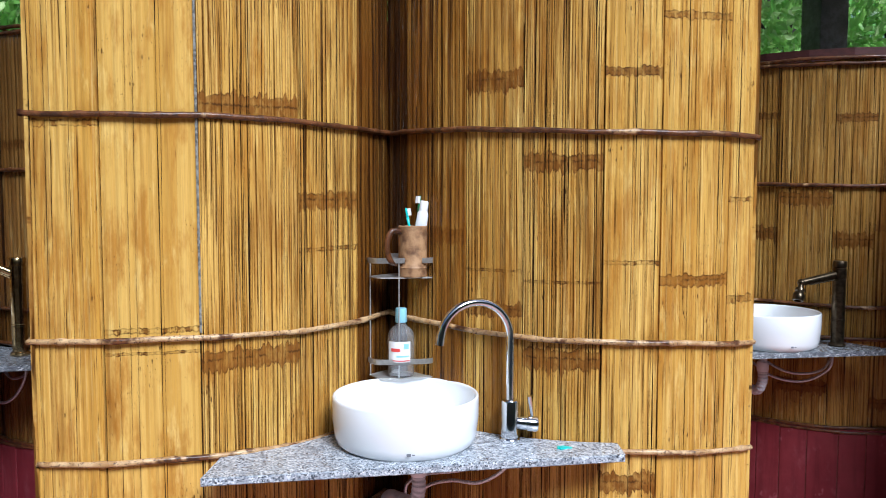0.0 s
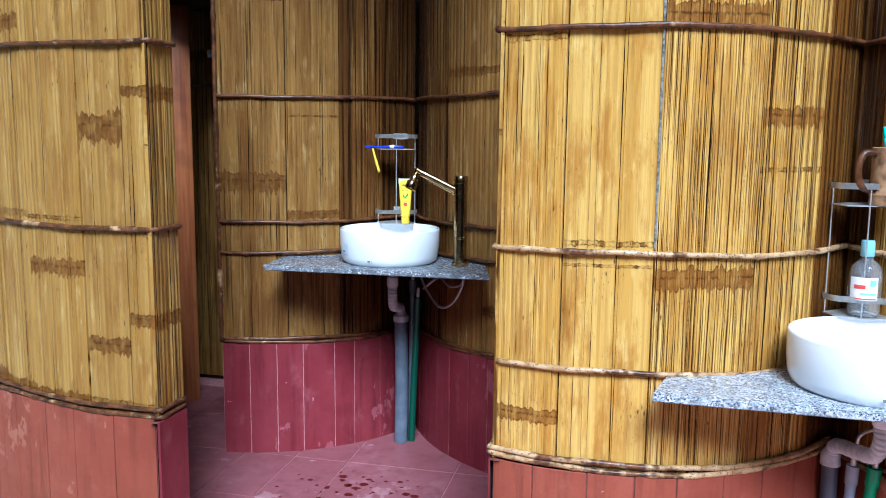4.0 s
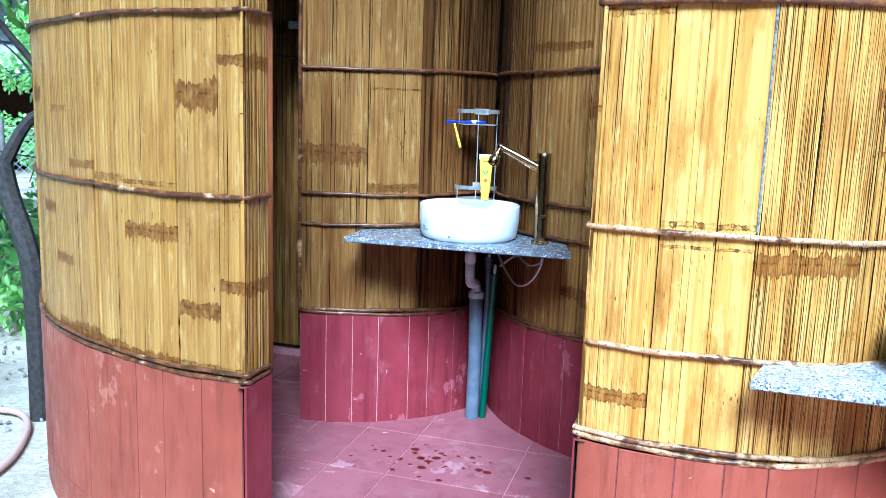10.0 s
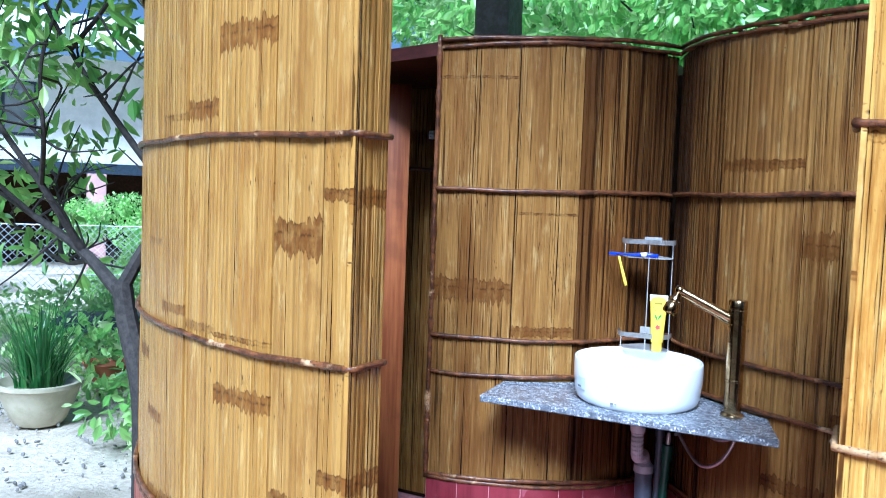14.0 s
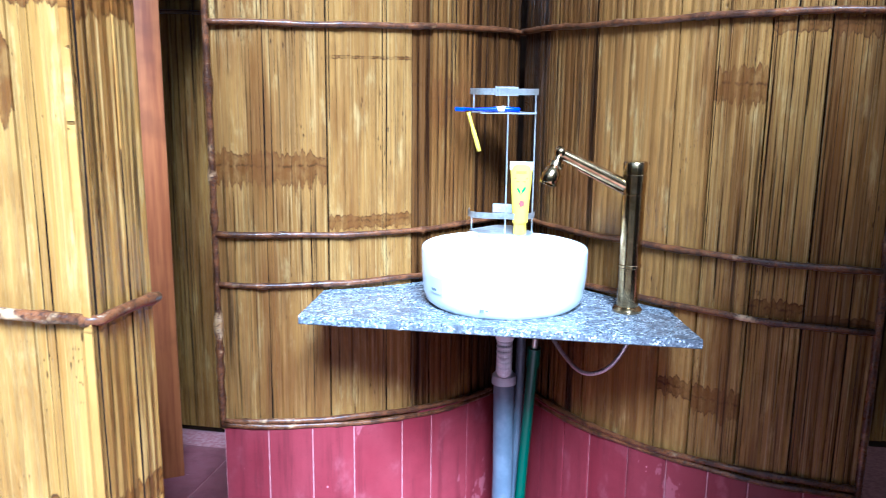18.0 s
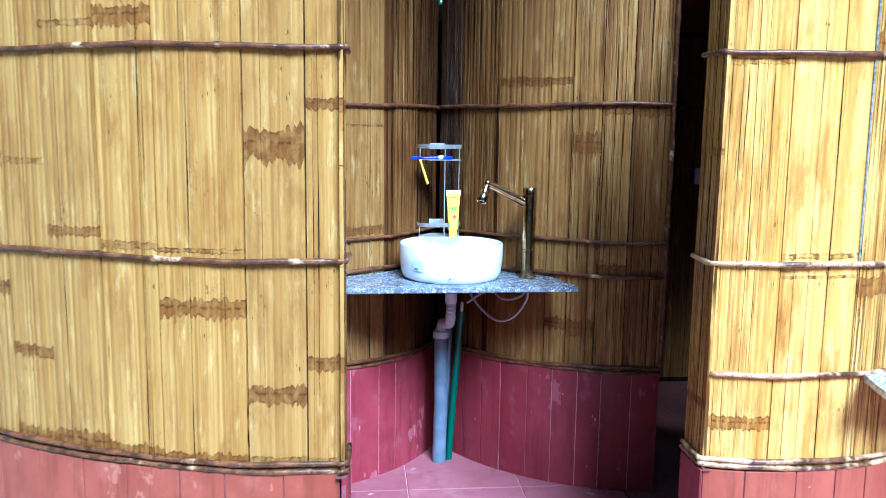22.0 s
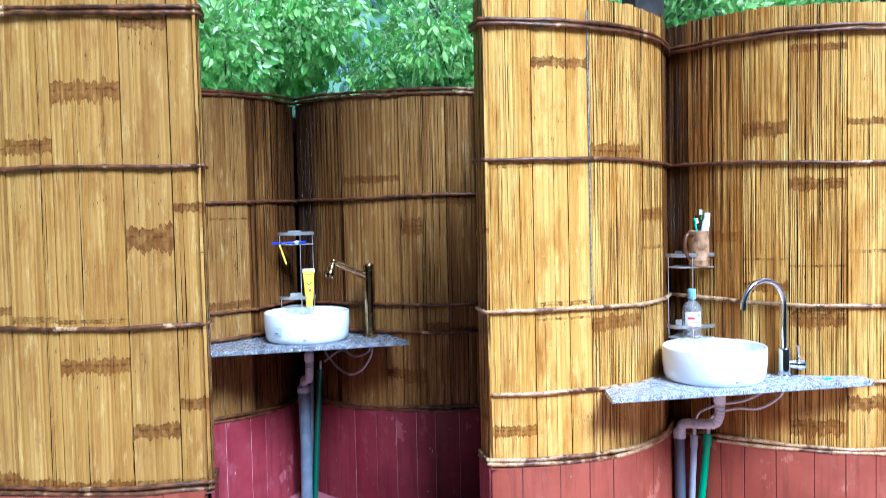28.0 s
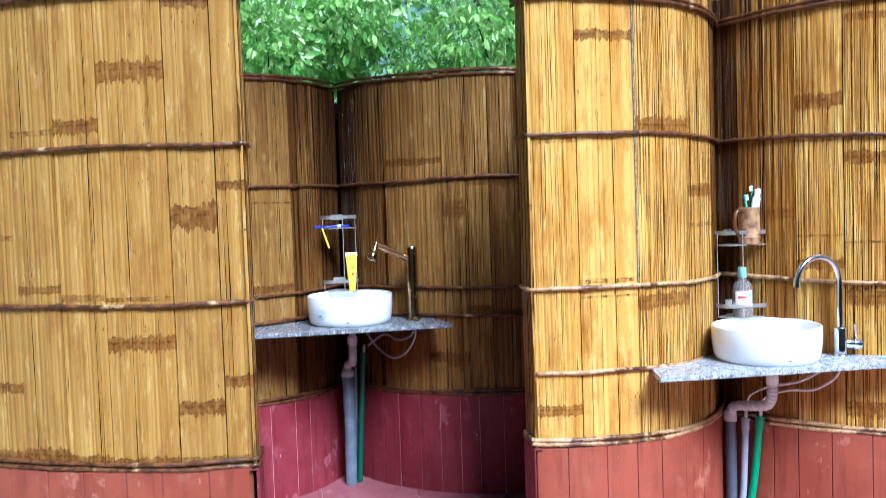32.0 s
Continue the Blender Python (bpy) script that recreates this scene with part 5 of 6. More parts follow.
waste_trap("white ribbed waste trap into a wide grey stand pipe", (-0.285, 2.33), 0.985, (-0.305, 2.525), 0.70, 0.14, 0.029, PIPE_GREY)
waste_trap("white ribbed waste trap into a dark grey stand pipe", (1.285, 1.345), 0.885, (1.222, 1.555), 0.60, 0.062, 0.022, PIPE_DARK)
waste_trap("white ribbed waste trap under the shaded basin", (2.85, 2.10), 0.95, (2.82, 2.36), 0.62, 0.14, 0.026, PIPE_GREY)


def supply_pipe(label, pts, r, material, valve=True):
    e = thing("supply_pipe", label, "water pipe", "supply pipes in the corners")
    part("pipe", tube(pts, r, 16), material, e)
    p, q = Vector(pts[0]), Vector(pts[1])
    d = (p - q).normalized()
    part("coupling", tube([p + d * 0.004, p - d * 0.05], r * 1.25, 16), material, e)
    if valve:
        part("nipple", tube([p, p + d * 0.03, p + d * 0.045], [0.008, 0.008, 0.005], 12), STEEL, e, "steel nipple")
    return e


supply_pipe("dark green plastic water pipe leaning in the corner", [(-0.222, 2.50, 0.80), (-0.245, 2.53, 0.45), (-0.262, 2.55, 0.14)], 0.0145, PIPE_GREEN)
supply_pipe("blue-grey plastic water pipe in the corner", [(-0.262, 2.56, 0.86), (-0.268, 2.57, 0.5), (-0.272, 2.575, 0.14)], 0.013, PIPE_GREY)
supply_pipe("bright green plastic water pipe leaning in the corner", [(1.318, 1.49, 0.61), (1.300, 1.51, 0.35), (1.262, 1.53, 0.062)], 0.0145, PIPE_BRIGHT)
supply_pipe("pale blue-grey plastic water pipe in the corner", [(1.272, 1.52, 0.60), (1.262, 1.53, 0.3), (1.238, 1.545, 0.062)], 0.0135, PIPE_PALE)
supply_pipe("dark green plastic water pipe under the shaded basin", [(2.78, 2.28, 0.72), (2.80, 2.31, 0.4), (2.81, 2.33, 0.14)], 0.0145, PIPE_GREEN)
for lb, pts in (("braided steel hose looping below the granite counter", [(0.010, 2.30, 0.965), (0.012, 2.30, 0.90), (-0.03, 2.32, 0.825), (-0.09, 2.36, 0.795), (-0.15, 2.42, 0.83), (-0.20, 2.46, 0.90), (-0.215, 2.49, 0.955)]),
                ("dark braided hose looping below the granite counter", [(0.02, 2.32, 0.965), (0.0, 2.35, 0.90), (-0.06, 2.40, 0.875), (-0.12, 2.45, 0.90), (-0.2, 2.50, 0.84)]),
                ("grey braided hose running under the pale counter", [(1.533, 1.274, 0.865), (1.52, 1.29, 0.80), (1.46, 1.34, 0.745), (1.39, 1.40, 0.735), (1.33, 1.46, 0.70), (1.318, 1.485, 0.65)]),
                ("grey braided hose running under the pale counter", [(1.54, 1.29, 0.865), (1.50, 1.32, 0.83), (1.42, 1.37, 0.775), (1.33, 1.44, 0.745), (1.28, 1.50, 0.70), (1.275, 1.515, 0.64)]),
                ("braided steel hose looping below the shaded counter", [(3.12, 2.03, 0.93), (3.11, 2.04, 0.85), (3.04, 2.1, 0.79), (2.94, 2.16, 0.80), (2.86, 2.24, 0.86), (2.80, 2.28, 0.80), (2.78, 2.28, 0.76)]),
                ("braided steel hose looping below the shaded counter", [(3.14, 2.04, 0.93), (3.10, 2.07, 0.84), (3.0, 2.14, 0.82), (2.9, 2.22, 0.88), (2.84, 2.28, 0.93)])):
    e = tagged(link_mesh("braided_hose", tube(bend(pts, 8), 0.0055, 10), BRAID, smooth=True), lb, "hose", "hoses under the counters")


# ---- garden, trees and distance ----
def leaves(name, spots, count, size, seed, material, parent=None, droop=0.3, slim=0.42):
    """Leaves as folded blades scattered through clumps (x, y, z, radius), thicker towards each clump's skin."""
    rs = np.random.RandomState(seed)
    spots = np.array(spots, float)
    share = spots[:, 3] ** 2
    pick = rs.choice(len(spots), count, p=share / share.sum())
    d = rs.normal(size=(count, 3))
    d /= np.linalg.norm(d, axis=1)[:, None]
    rad = spots[pick, 3] * (0.55 + 0.55 * rs.rand(count) ** 0.6)
    at = spots[pick, :3] + d * rad[:, None] * np.array([1, 1, 0.8])
    axis = d * 0.7 + rs.normal(size=(count, 3)) * 0.55 + np.array([0, 0, -droop])
    axis /= np.linalg.norm(axis, axis=1)[:, None]
    side = np.cross(axis, rs.normal(size=(count, 3)) * 0.55 + np.array([0, -0.75, 0.65]))
    side /= np.linalg.norm(side, axis=1)[:, None] + 1e-9
    up = np.cross(side, axis)
    ln = size * (0.6 + 0.7 * rs.rand(count))[:, None]
    w = ln * slim * 0.5
    fold = ln * 0.08
    ring = [at]
    for q, wide in ((0.28, 0.82), (0.62, 1.0)):
        ring.append(at + axis * ln * q + side * w * wide + up * fold)
    ring.append(at + axis * ln)
    for q, wide in ((0.62, 1.0), (0.28, 0.82)):
        ring.append(at + axis * ln * q - side * w * wide + up * fold)
    v = np.stack(ring, 1).reshape(-1, 3)
    base = np.arange(count)[:, None] * 6
    f = np.concatenate([base + [0, 1, 2, 3], base + [0, 3, 4, 5]])
    me = bpy.data.meshes.new(name)
    me.from_pydata(v.tolist(), [], f.tolist())
    me.materials.append(material)
    ob = new(name, me)
    if parent:
        ob.parent = parent
    return ob


def limb(points, r0, r1, sides=8):
    line = bend(points, 5)
    n = len(line) - 1
    return tube(line, [r0 + (r1 - r0) * i / n for i in range(n + 1)], sides)


def hillside_tree(seed, label, group="trees behind the cubicles"):
    rng = random.Random(seed)
    e = thing("hillside_tree", label, "tree", group)
    h = 2.3 + 0.7 * rng.random()
    part("trunk", limb([(0, 0, -0.3), (0.08, 0.05, 1.0), (-0.05, 0.1, 2.0), (0.05, 0, h)], 0.075, 0.02), BARK, e)
    spots = []
    for k in range(26):
        a = rng.uniform(0, 6.28)
        z = rng.uniform(0.8, h + 0.95)
        rr = rng.uniform(0.35, 1.35)
        p = (rr * math.cos(a), rr * math.sin(a), z)
        part("limb", limb([(0, 0, min(h - 0.1, max(0.5, z - 0.9))), (p[0] * 0.5, p[1] * 0.5, z - 0.35), p], 0.018, 0.005, 5), BARK, e)
        spots.append((*p, rng.uniform(0.28, 0.62)))
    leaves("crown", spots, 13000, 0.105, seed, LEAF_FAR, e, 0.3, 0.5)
    return e


first = [hillside_tree(s, lb) for s, lb in ((21, "bright green leafy tree on the slope behind the cubicles"), (22, "dense broad-leaved tree on the slope behind the cubicles"), (23, "young leafy tree on the slope behind the cubicles"))]
rng = random.Random(5)
spot = [(-5.9, 7.6), (-1.9, 6.9), (-3.6, 8.4), (-0.75, 6.0), (1.55, 6.5), (2.9, 6.1), (4.1, 6.8), (5.6, 6.0), (7.3, 6.8), (9.2, 6.4), (-1.3, 9.2), (3.4, 8.8), (6.4, 8.9)]
for i, (x, y) in enumerate(spot):
    m = pose(x, y, 0.1 + 0.42 * max(0, y - 6), 0, 0, rng.uniform(0, 360))
    if i in (3, 4):  # the two slimmer trees beside the gap
        m = m @ Matrix.Diagonal((0.78, 0.78, 1.0, 1.0))
    if i < 3:
        first[i].matrix_world = m
    else:
        copy_thing(first[i % 3], m)

bm = bmesh.new()
rs = random.Random(8)
cols = [[bm.verts.new((x + rs.uniform(-0.5, 0.5), y + rs.uniform(-0.4, 0.4), z + rs.uniform(-0.5, 0.5))) for y, z in ((5.0, -0.1), (7.5, 0.8), (10, 3.0), (13, 6.5), (17, 10.5), (24, 15.0))] for x in range(-4, 38, 3)]
for p, q in zip(cols, cols[1:]):
    for j in range(5):
        bm.faces.new((p[j], q[j], q[j + 1], p[j + 1]))
tagged(link_mesh("backdrop_hill", bm, HILL, smooth=True), "steep green wooded hillside behind the building", "hill", kind="structure")
tagged(leaves("hill_foliage", [(x + rs.uniform(-0.8, 0.8), 9.4 + 2.4 * r + rs.uniform(-0.5, 0.5), 2.4 + 2.6 * r + rs.uniform(-0.4, 0.4), 1.3) for x in range(-4, 20, 2) for r in range(3)], 26000, 0.16, 31, LEAF_HAZE, None, 0.3, 0.5), "mass of leaves on the far slope, with haze in their colour", "foliage", kind="stuff")

far_tree = hillside_tree(24, "leafy green tree beyond the garden fence", "trees beyond the garden fence")
far_tree.matrix_world = pose(-7.6, 8.8, -0.4, 0, 0, 40) @ Matrix.Scale(0.85, 4)
for x, y, k, a in ((-6.2, 8.3, 0.75, 10), (-11.6, 6.8, 0.5, 200), (-9.0, 7.7, 0.55, 80)):
    copy_thing(far_tree, pose(x, y, -0.4, 0, 0, a) @ Matrix.Scale(k, 4))

# garden tree beside the outer wall
tree = thing("garden_tree", "small crooked citrus tree with glossy leaves beside the bamboo wall", "tree")
part("trunk", limb([(-2.40, 2.24, -0.1), (-2.42, 2.26, 0.3), (-2.46, 2.28, 0.7), (-2.58, 2.30, 1.0), (-2.62, 2.30, 1.17)], 0.055, 0.045), BARK, tree)
twigs = [((-2.62, 2.30, 1.15), (-2.52, 2.36, 1.36), (-2.36, 2.40, 1.50), (-2.34, 2.45, 1.9), (-2.5, 2.5, 2.35)), ((-2.62, 2.30, 1.12), (-2.85, 2.28, 1.30), (-3.15, 2.25, 1.45), (-3.5, 2.2, 1.62)),
         ((-2.75, 2.29, 1.22), (-2.95, 2.4, 1.25), (-3.3, 2.5, 1.22), (-3.75, 2.5, 1.42)), ((-2.85, 2.28, 1.30), (-2.9, 2.1, 1.6), (-3.05, 1.95, 1.95), (-3.0, 1.9, 2.3)),
         ((-2.40, 2.40, 1.55), (-2.62, 2.3, 1.85), (-2.85, 2.2, 2.2), (-3.05, 2.1, 2.6)), ((-3.15, 2.25, 1.45), (-3.3, 2.05, 1.7), (-3.4, 1.9, 2.0), (-3.3, 1.8, 2.25)),
         ((-3.3, 2.5, 1.22), (-3.5, 2.65, 1.45), (-3.7, 2.75, 1.75)), ((-2.9, 2.1, 1.6), (-2.75, 2.0, 1.8), (-2.7, 1.95, 2.1), (-2.55, 1.95, 2.4)), ((-2.35, 2.45, 1.8), (-2.2, 2.5, 2.0), (-2.15, 2.6, 2.4)),
         ((-3.0, 1.95, 1.9), (-3.3, 1.9, 2.05), (-3.6, 1.9, 2.3)), ((-2.85, 2.2, 2.2), (-2.6, 2.2, 2.4), (-2.4, 2.2, 2.7)), ((-3.5, 2.2, 1.62), (-3.75, 2.2, 1.9), (-4.0, 2.2, 2.1))]
for k, t in enumerate(twigs):
    part("limb", limb(t, 0.035 if k < 2 else 0.02 if k < 5 else 0.012, 0.006, 7), BARK, tree)
spots = [(*t[-1], 0.26) for t in twigs] + [(*t[-2], 0.16) for t in twigs[2:]] + [(-2.6, 2.0, 2.6, 0.35), (-3.1, 2.1, 2.75, 0.4), (-3.6, 2.2, 2.5, 0.35), (-2.3, 2.4, 2.7, 0.3), (-2.35, 2.35, 0.72, 0.07), (-2.9, 2.0, 2.35, 0.4), (-3.4, 2.1, 2.2, 0.35), (-3.9, 2.3, 2.4, 0.4), (-3.2, 2.6, 2.0, 0.3), (-2.5, 2.5, 2.1, 0.25)]
rt = random.Random(42)
bm = bmesh.new()
for t in twigs:  # fine bare twigs
    for _ in range(9):
        q = rt.uniform(0.3, 1.0) * (len(t) - 1)
        k = min(int(q), len(t) - 2)
        p = Vector(t[k]).lerp(Vector(t[k + 1]), q - k)
        d = Vector((rt.gauss(0, 1), rt.gauss(0, 0.7), rt.gauss(0.45, 0.8))).normalized() * rt.uniform(0.18, 0.5)
        mid = p + d * 0.5 + Vector((rt.gauss(0, 0.03), rt.gauss(0, 0.03), rt.gauss(0.02, 0.03)))
        tube(bend([p, mid, p + d], 3), [0.0065, 0.006, 0.0055, 0.005, 0.004, 0.0035, 0.0025], 5, bm)
part("branchwork", bm, BARK, tree)
leaves("crown", spots, 1500, 0.105, 41, LEAF, tree, 0.4, 0.36)

# a branch that reaches in under the roof's front edge
tree2 = thing("yard_tree", "young broad-leaved tree whose branch hangs in front", "tree")
part("trunk", limb([(-2.7, -0.5, -0.1), (-2.66, -0.5, 0.9), (-2.6, -0.48, 1.7), (-2.5, -0.5, 2.4)], 0.06, 0.03), BARK, tree2)
part("limb", limb([(-2.6, -0.48, 1.8), (-1.9, -0.5, 2.25), (-1.2, -0.5, 2.28), (-0.87, -0.53, 2.13)], 0.022, 0.005), BARK, tree2)
leaves("crown", [(-2.5, -0.5, 2.7, 0.5), (-2.2, -0.4, 2.4, 0.35), (-2.8, -0.6, 2.5, 0.4), (-1.7, -0.5, 2.35, 0.2)], 420, 0.15, 43, LEAF, tree2, 0.6, 0.42)


def big_leaf(pts, width, seed):
    line = bend(pts, 6)
    bm = bmesh.new()
    n = len(line) - 1
    rows = []
    for i, p in enumerate(line):
        t = i / n
        w = width * (math.sin(math.pi * min(1.0, t * 0.93 + 0.05)) ** 0.75) * (1 - 0.25 * t)
        d = (line[min(i + 1, n)] - line[max(i - 1, 0)]).normalized()
        s = d.cross(Vector((0.3, -0.85, 0.15))).normalized()
        up = s.cross(d)
        rows.append([bm.verts.new(p + s * w * q + up * abs(q) * w * 0.35) for q in (-1, -0.5, 0, 0.5, 1)])
    for a, b in zip(rows, rows[1:]):
        for k in range(4):
            bm.faces.new((a[k], a[k + 1], b[k + 1], b[k]))
    part("leaf", bm, LEAF_NEAR, tree2, smooth=True)


big_leaf([(-0.845, -0.53, 2.105), (-0.815, -0.53, 2.072), (-0.78, -0.53, 2.042), (-0.725, -0.53, 2.008)], 0.024, 1)
big_leaf([(-0.835, -0.54, 2.065), (-0.825, -0.545, 2.045), (-0.817, -0.55, 2.025), (-0.808, -0.55, 1.995)], 0.016, 2)
big_leaf([(-0.87, -0.5, 2.14), (-0.84, -0.5, 2.12), (-0.815, -0.5, 2.105), (-0.79, -0.5, 2.085)], 0.012, 3)

# potted plant
pot = thing("potted_plant", "tufted green plant in a glazed beige pot on the sandy ground", "potted plant", at=(-4.72, 3.42, -0.06))
part("pot", revolve([(0, 0), (0.15, 0), (0.17, 0.02), (0.235, 0.16), (0.265, 0.25), (0.285, 0.27), (0.285, 0.295), (0.265, 0.30), (0.25, 0.28), (0.22, 0.24), (0, 0.24)], 40), POT, pot)
rs = random.Random(3)
bm = bmesh.new()
for k in range(260):
    a, r = rs.uniform(0, 6.28), rs.uniform(0, 0.16)
    x, y, h, b = r * math.cos(a), r * math.sin(a), rs.uniform(0.22, 0.74), rs.uniform(0.06, 0.42)
    c, s = math.cos(a + rs.uniform(-0.6, 0.6)), math.sin(a + rs.uniform(-0.6, 0.6))
    row = []
    for i in range(5):
        t = i / 4
        p = Vector((x + c * b * t * t, y + s * b * t * t, 0.25 + h * t * (1 - 0.12 * t)))
        w = 0.009 * (1 - t) + 0.001
        row.append((bm.verts.new(p + Vector((-s * w, c * w, 0))), bm.verts.new(p - Vector((-s * w, c * w, 0)))))
    for p, q in zip(row, row[1:]):
        bm.faces.new((p[0], p[1], q[1], q[0]))
part("foliage", bm, GRASS, pot, "long narrow green blades", False)
tagged(leaves("garden_weeds", [(-4.0 - 4.6 * rs.random(), 3.9 + 3.4 * rs.random(), rs.uniform(0.05, 0.4), rs.uniform(0.2, 0.4)) for _ in range(60)] + [(-3.2 - 0.7 * rs.random(), 3.1 + 0.9 * rs.random(), rs.uniform(0.05, 0.3), 0.2) for _ in range(12)], 5200, 0.10, 51, LEAF_FAR), "low green weeds and seedlings in the garden", "plants", kind="stuff")
tagged(link_mesh("garden_hose", tube(bend([(-3.6, 1.9, -0.04), (-2.9, 2.1, -0.04), (-2.5, 2.2, -0.04), (-2.2, 1.9, -0.04), (-2.05, 1.5, -0.03), (-2.1, 0.8, -0.03)], 6), 0.016, 10), HOSEPINK, smooth=True), "pale pink garden hose lying on the earth", "hose")
rs = random.Random(9)
bm = bmesh.new()
for k in range(900):
    r = rs.uniform(0.005, 0.022)
    m = pose(rs.uniform(-6, -2.05), rs.uniform(0.6, 4.4), -0.055, rs.uniform(0, 360), rs.uniform(0, 360), 0) @ Matrix.Diagonal((r, r * rs.uniform(0.6, 1.2), r * 0.5, 1))
    bmesh.ops.create_icosphere(bm, subdivisions=1, radius=1, matrix=m)
tagged(link_mesh("pebbles", bm, CONCRETE), "scattered pebbles and clods on the sandy earth", "pebbles", kind="stuff")
tray = thing("planter_trough", "dark weathered trough on blocks before the fence", "planter", at=(-6.1, 5.0, -0.06), rz=40)
part("body", boxed(-0.5, -0.16, 0.30, 0.5, 0.16, 0.46, bevel=0.015), STEEL_BEAM, tray)
for x in (-0.36, 0.36):
    part("block", boxed(x - 0.1, -0.12, 0, x + 0.1, 0.12, 0.30, bevel=0.01), CONCRETE, tray, "grey concrete block")
tagged(link_mesh("terracotta_planter", revolve([(0, 0), (0.13, 0), (0.19, 0.14), (0.2, 0.15), (0.185, 0.155), (0.17, 0.12), (0, 0.11)], 28, m=Matrix.Translation((-5.2, 4.4, 0.0))), TERRACOTTA, smooth=40), "orange terracotta planter bowl among the weeds", "planter")

# wire fence
fence = thing("wire_fence", "galvanised chain-link fence between thin posts", "fence", at=(-8.0, 6.2, -0.06), rz=42)
for i in range(8):
    x = -7 + 2 * i
    part("post", tube([(x, 0, 0), (x, 0, 1.3)], 0.03, 10), CONCRETE, fence)
for z in (0.08, 0.62, 1.2):
    part("line_wire", tube([(-7, 0, z), (0, 0, z - 0.01), (7, 0, z)], 0.006, 5), WIRE, fence)
me_v, me_f = [], []
for k in range(150):
    for s in (1, -1):
        x0 = -7 + k * 0.0875
        for a, b in (((x0, 0.08), (x0 + 1.12 * s, 1.2)),):
            x1, z1 = a
            x2, z2 = b
            if s < 0:
                x1, x2 = x1 + 1.12, x2 + 1.12
            if max(x1, x2) > 7:
                continue
            i = len(me_v)
            me_v += [(x1 - 0.004, 0.002 * s, z1), (x1 + 0.004, 0.002 * s, z1), (x2 + 0.004, 0.002 * s, z2), (x2 - 0.004, 0.002 * s, z2)]
            me_f.append((i, i + 1, i + 2, i + 3))
me = bpy.data.meshes.new("mesh_wire")
me.from_pydata(me_v, [], me_f)
me.materials.append(WIRE)
w = new("mesh_wire", me)
w.parent = fence

# house beyond the garden
house = thing("village_house", "white plastered house with a dark veranda and pale sheet roof", "house", at=(-13.6, 9.6, -0.06), rz=55)
part("wall", boxed(-9, 0.0, 2.0, 7, 4.0, 4.1), PLASTER, house, "white upper wall")
# veranda's dark void painted as a near-black wall
part("back_wall", boxed(-9, 2.2, 0, 7, 4.0, 2.0), CORE, house, "back wall coloured near-black as the veranda's shade")
part("roof", box(bmesh.new(), -10, -0.45, 3.75, 8, 4.6, 3.82, pose(0, 0, 0.6, 16, 0, 0)), PALEROOF, house)
part("beam", boxed(-9, -0.05, 1.9, 7, 0.12, 2.1), STEEL_BEAM, house)
for x in (-8.5, -5.2, -2.0, 1.2, 4.4, 6.8):
    part("pillar", boxed(x - 0.17, -0.05, 0, x + 0.17, 0.28, 1.92, bevel=0.015), PINKPLASTER, house, "pink plastered pillar")
for x in (-6.8, -3.5, -0.4, 2.8):
    wd = part("window", boxed(x - 0.55, -0.03, 2.55, x + 0.55, 0.02, 3.55), STEEL_BEAM, house, "dark window")
    for dx in (-0.27, 0.27):
        part("pane", boxed(x + dx - 0.24, -0.045, 2.6, x + dx + 0.24, -0.035, 3.5), GLASS, wd)


# ---- boards, canes, base slabs and tiles ----
S, T = 0.026, 0.008
boards(wall_screen, SCREEN_L, [0, 0.173, 0.403, 0.675, 0.903, SCREEN_L.length - 0.004], 0.62, 2.355, 1,
       {0: [(1.733, T), (0.757, 0.018)], 1: [(1.222, 0.007), (2.11, 0.016), (1.165, 0.004)], 2: [(1.787, 0.030), (1.137, S)], 3: [(1.546, 0.022), (1.41, 0.006)], 4: [(1.26, 0.065), (0.96, 0.07), (1.64, 0.01), (1.93, 0.05)]},
       split={0: 0.45, 1: 0.15, 2: 0.78, 3: 0.72, 4: 0.72}, wet_shade={2: 0.08, 3: 0.25, 4: 0.92})
boards(wall_screen, SCREEN_R, [0.004, 0.12, 0.353, 0.527, 0.744, 0.899, 1.104, SCREEN_R.length], 0.585, 2.355, 2,
       {0: [(1.34, 0.085), (0.98, 0.08), (1.95, 0.06)], 1: [(1.445, 0.020), (0.95, 0.010)], 2: [(1.878, S), (1.242, 0.018), (1.35, 0.004)], 3: [(1.652, 0.022), (1.113, 0.028), (2.185, 0.014), (0.68, 0.030), (1.323, 0.004)], 4: [(1.889, 0.012), (0.775, 0.026), (1.379, 0.006)],
        5: [(1.331, 0.014), (2.04, 0.010)], 6: [(1.274, 0.010), (1.55, 0.006)]},
       split={0: 0.75, 1: 0.7, 2: 0.64, 3: 0.78, 4: 0.5, 5: 0.52, 6: 0.45}, wet_shade={0: 1.0, 1: 0.6, 2: 0.3, 3: 0.18, 4: 0.08})
boards(wall_screen, END_M, [0, END_M.length], 0.62, 2.35, 12, {0: [(1.5, 0.01), (0.8, 0.012)]}, split={0: 0.8}, wet_shade={0: 0.3}, tone=0.2)
boards(wall_screen, END_R, [0, END_R.length], 0.585, 2.35, 13, split={0: 0.8}, wet_shade={0: 0.3}, tone=0.2)
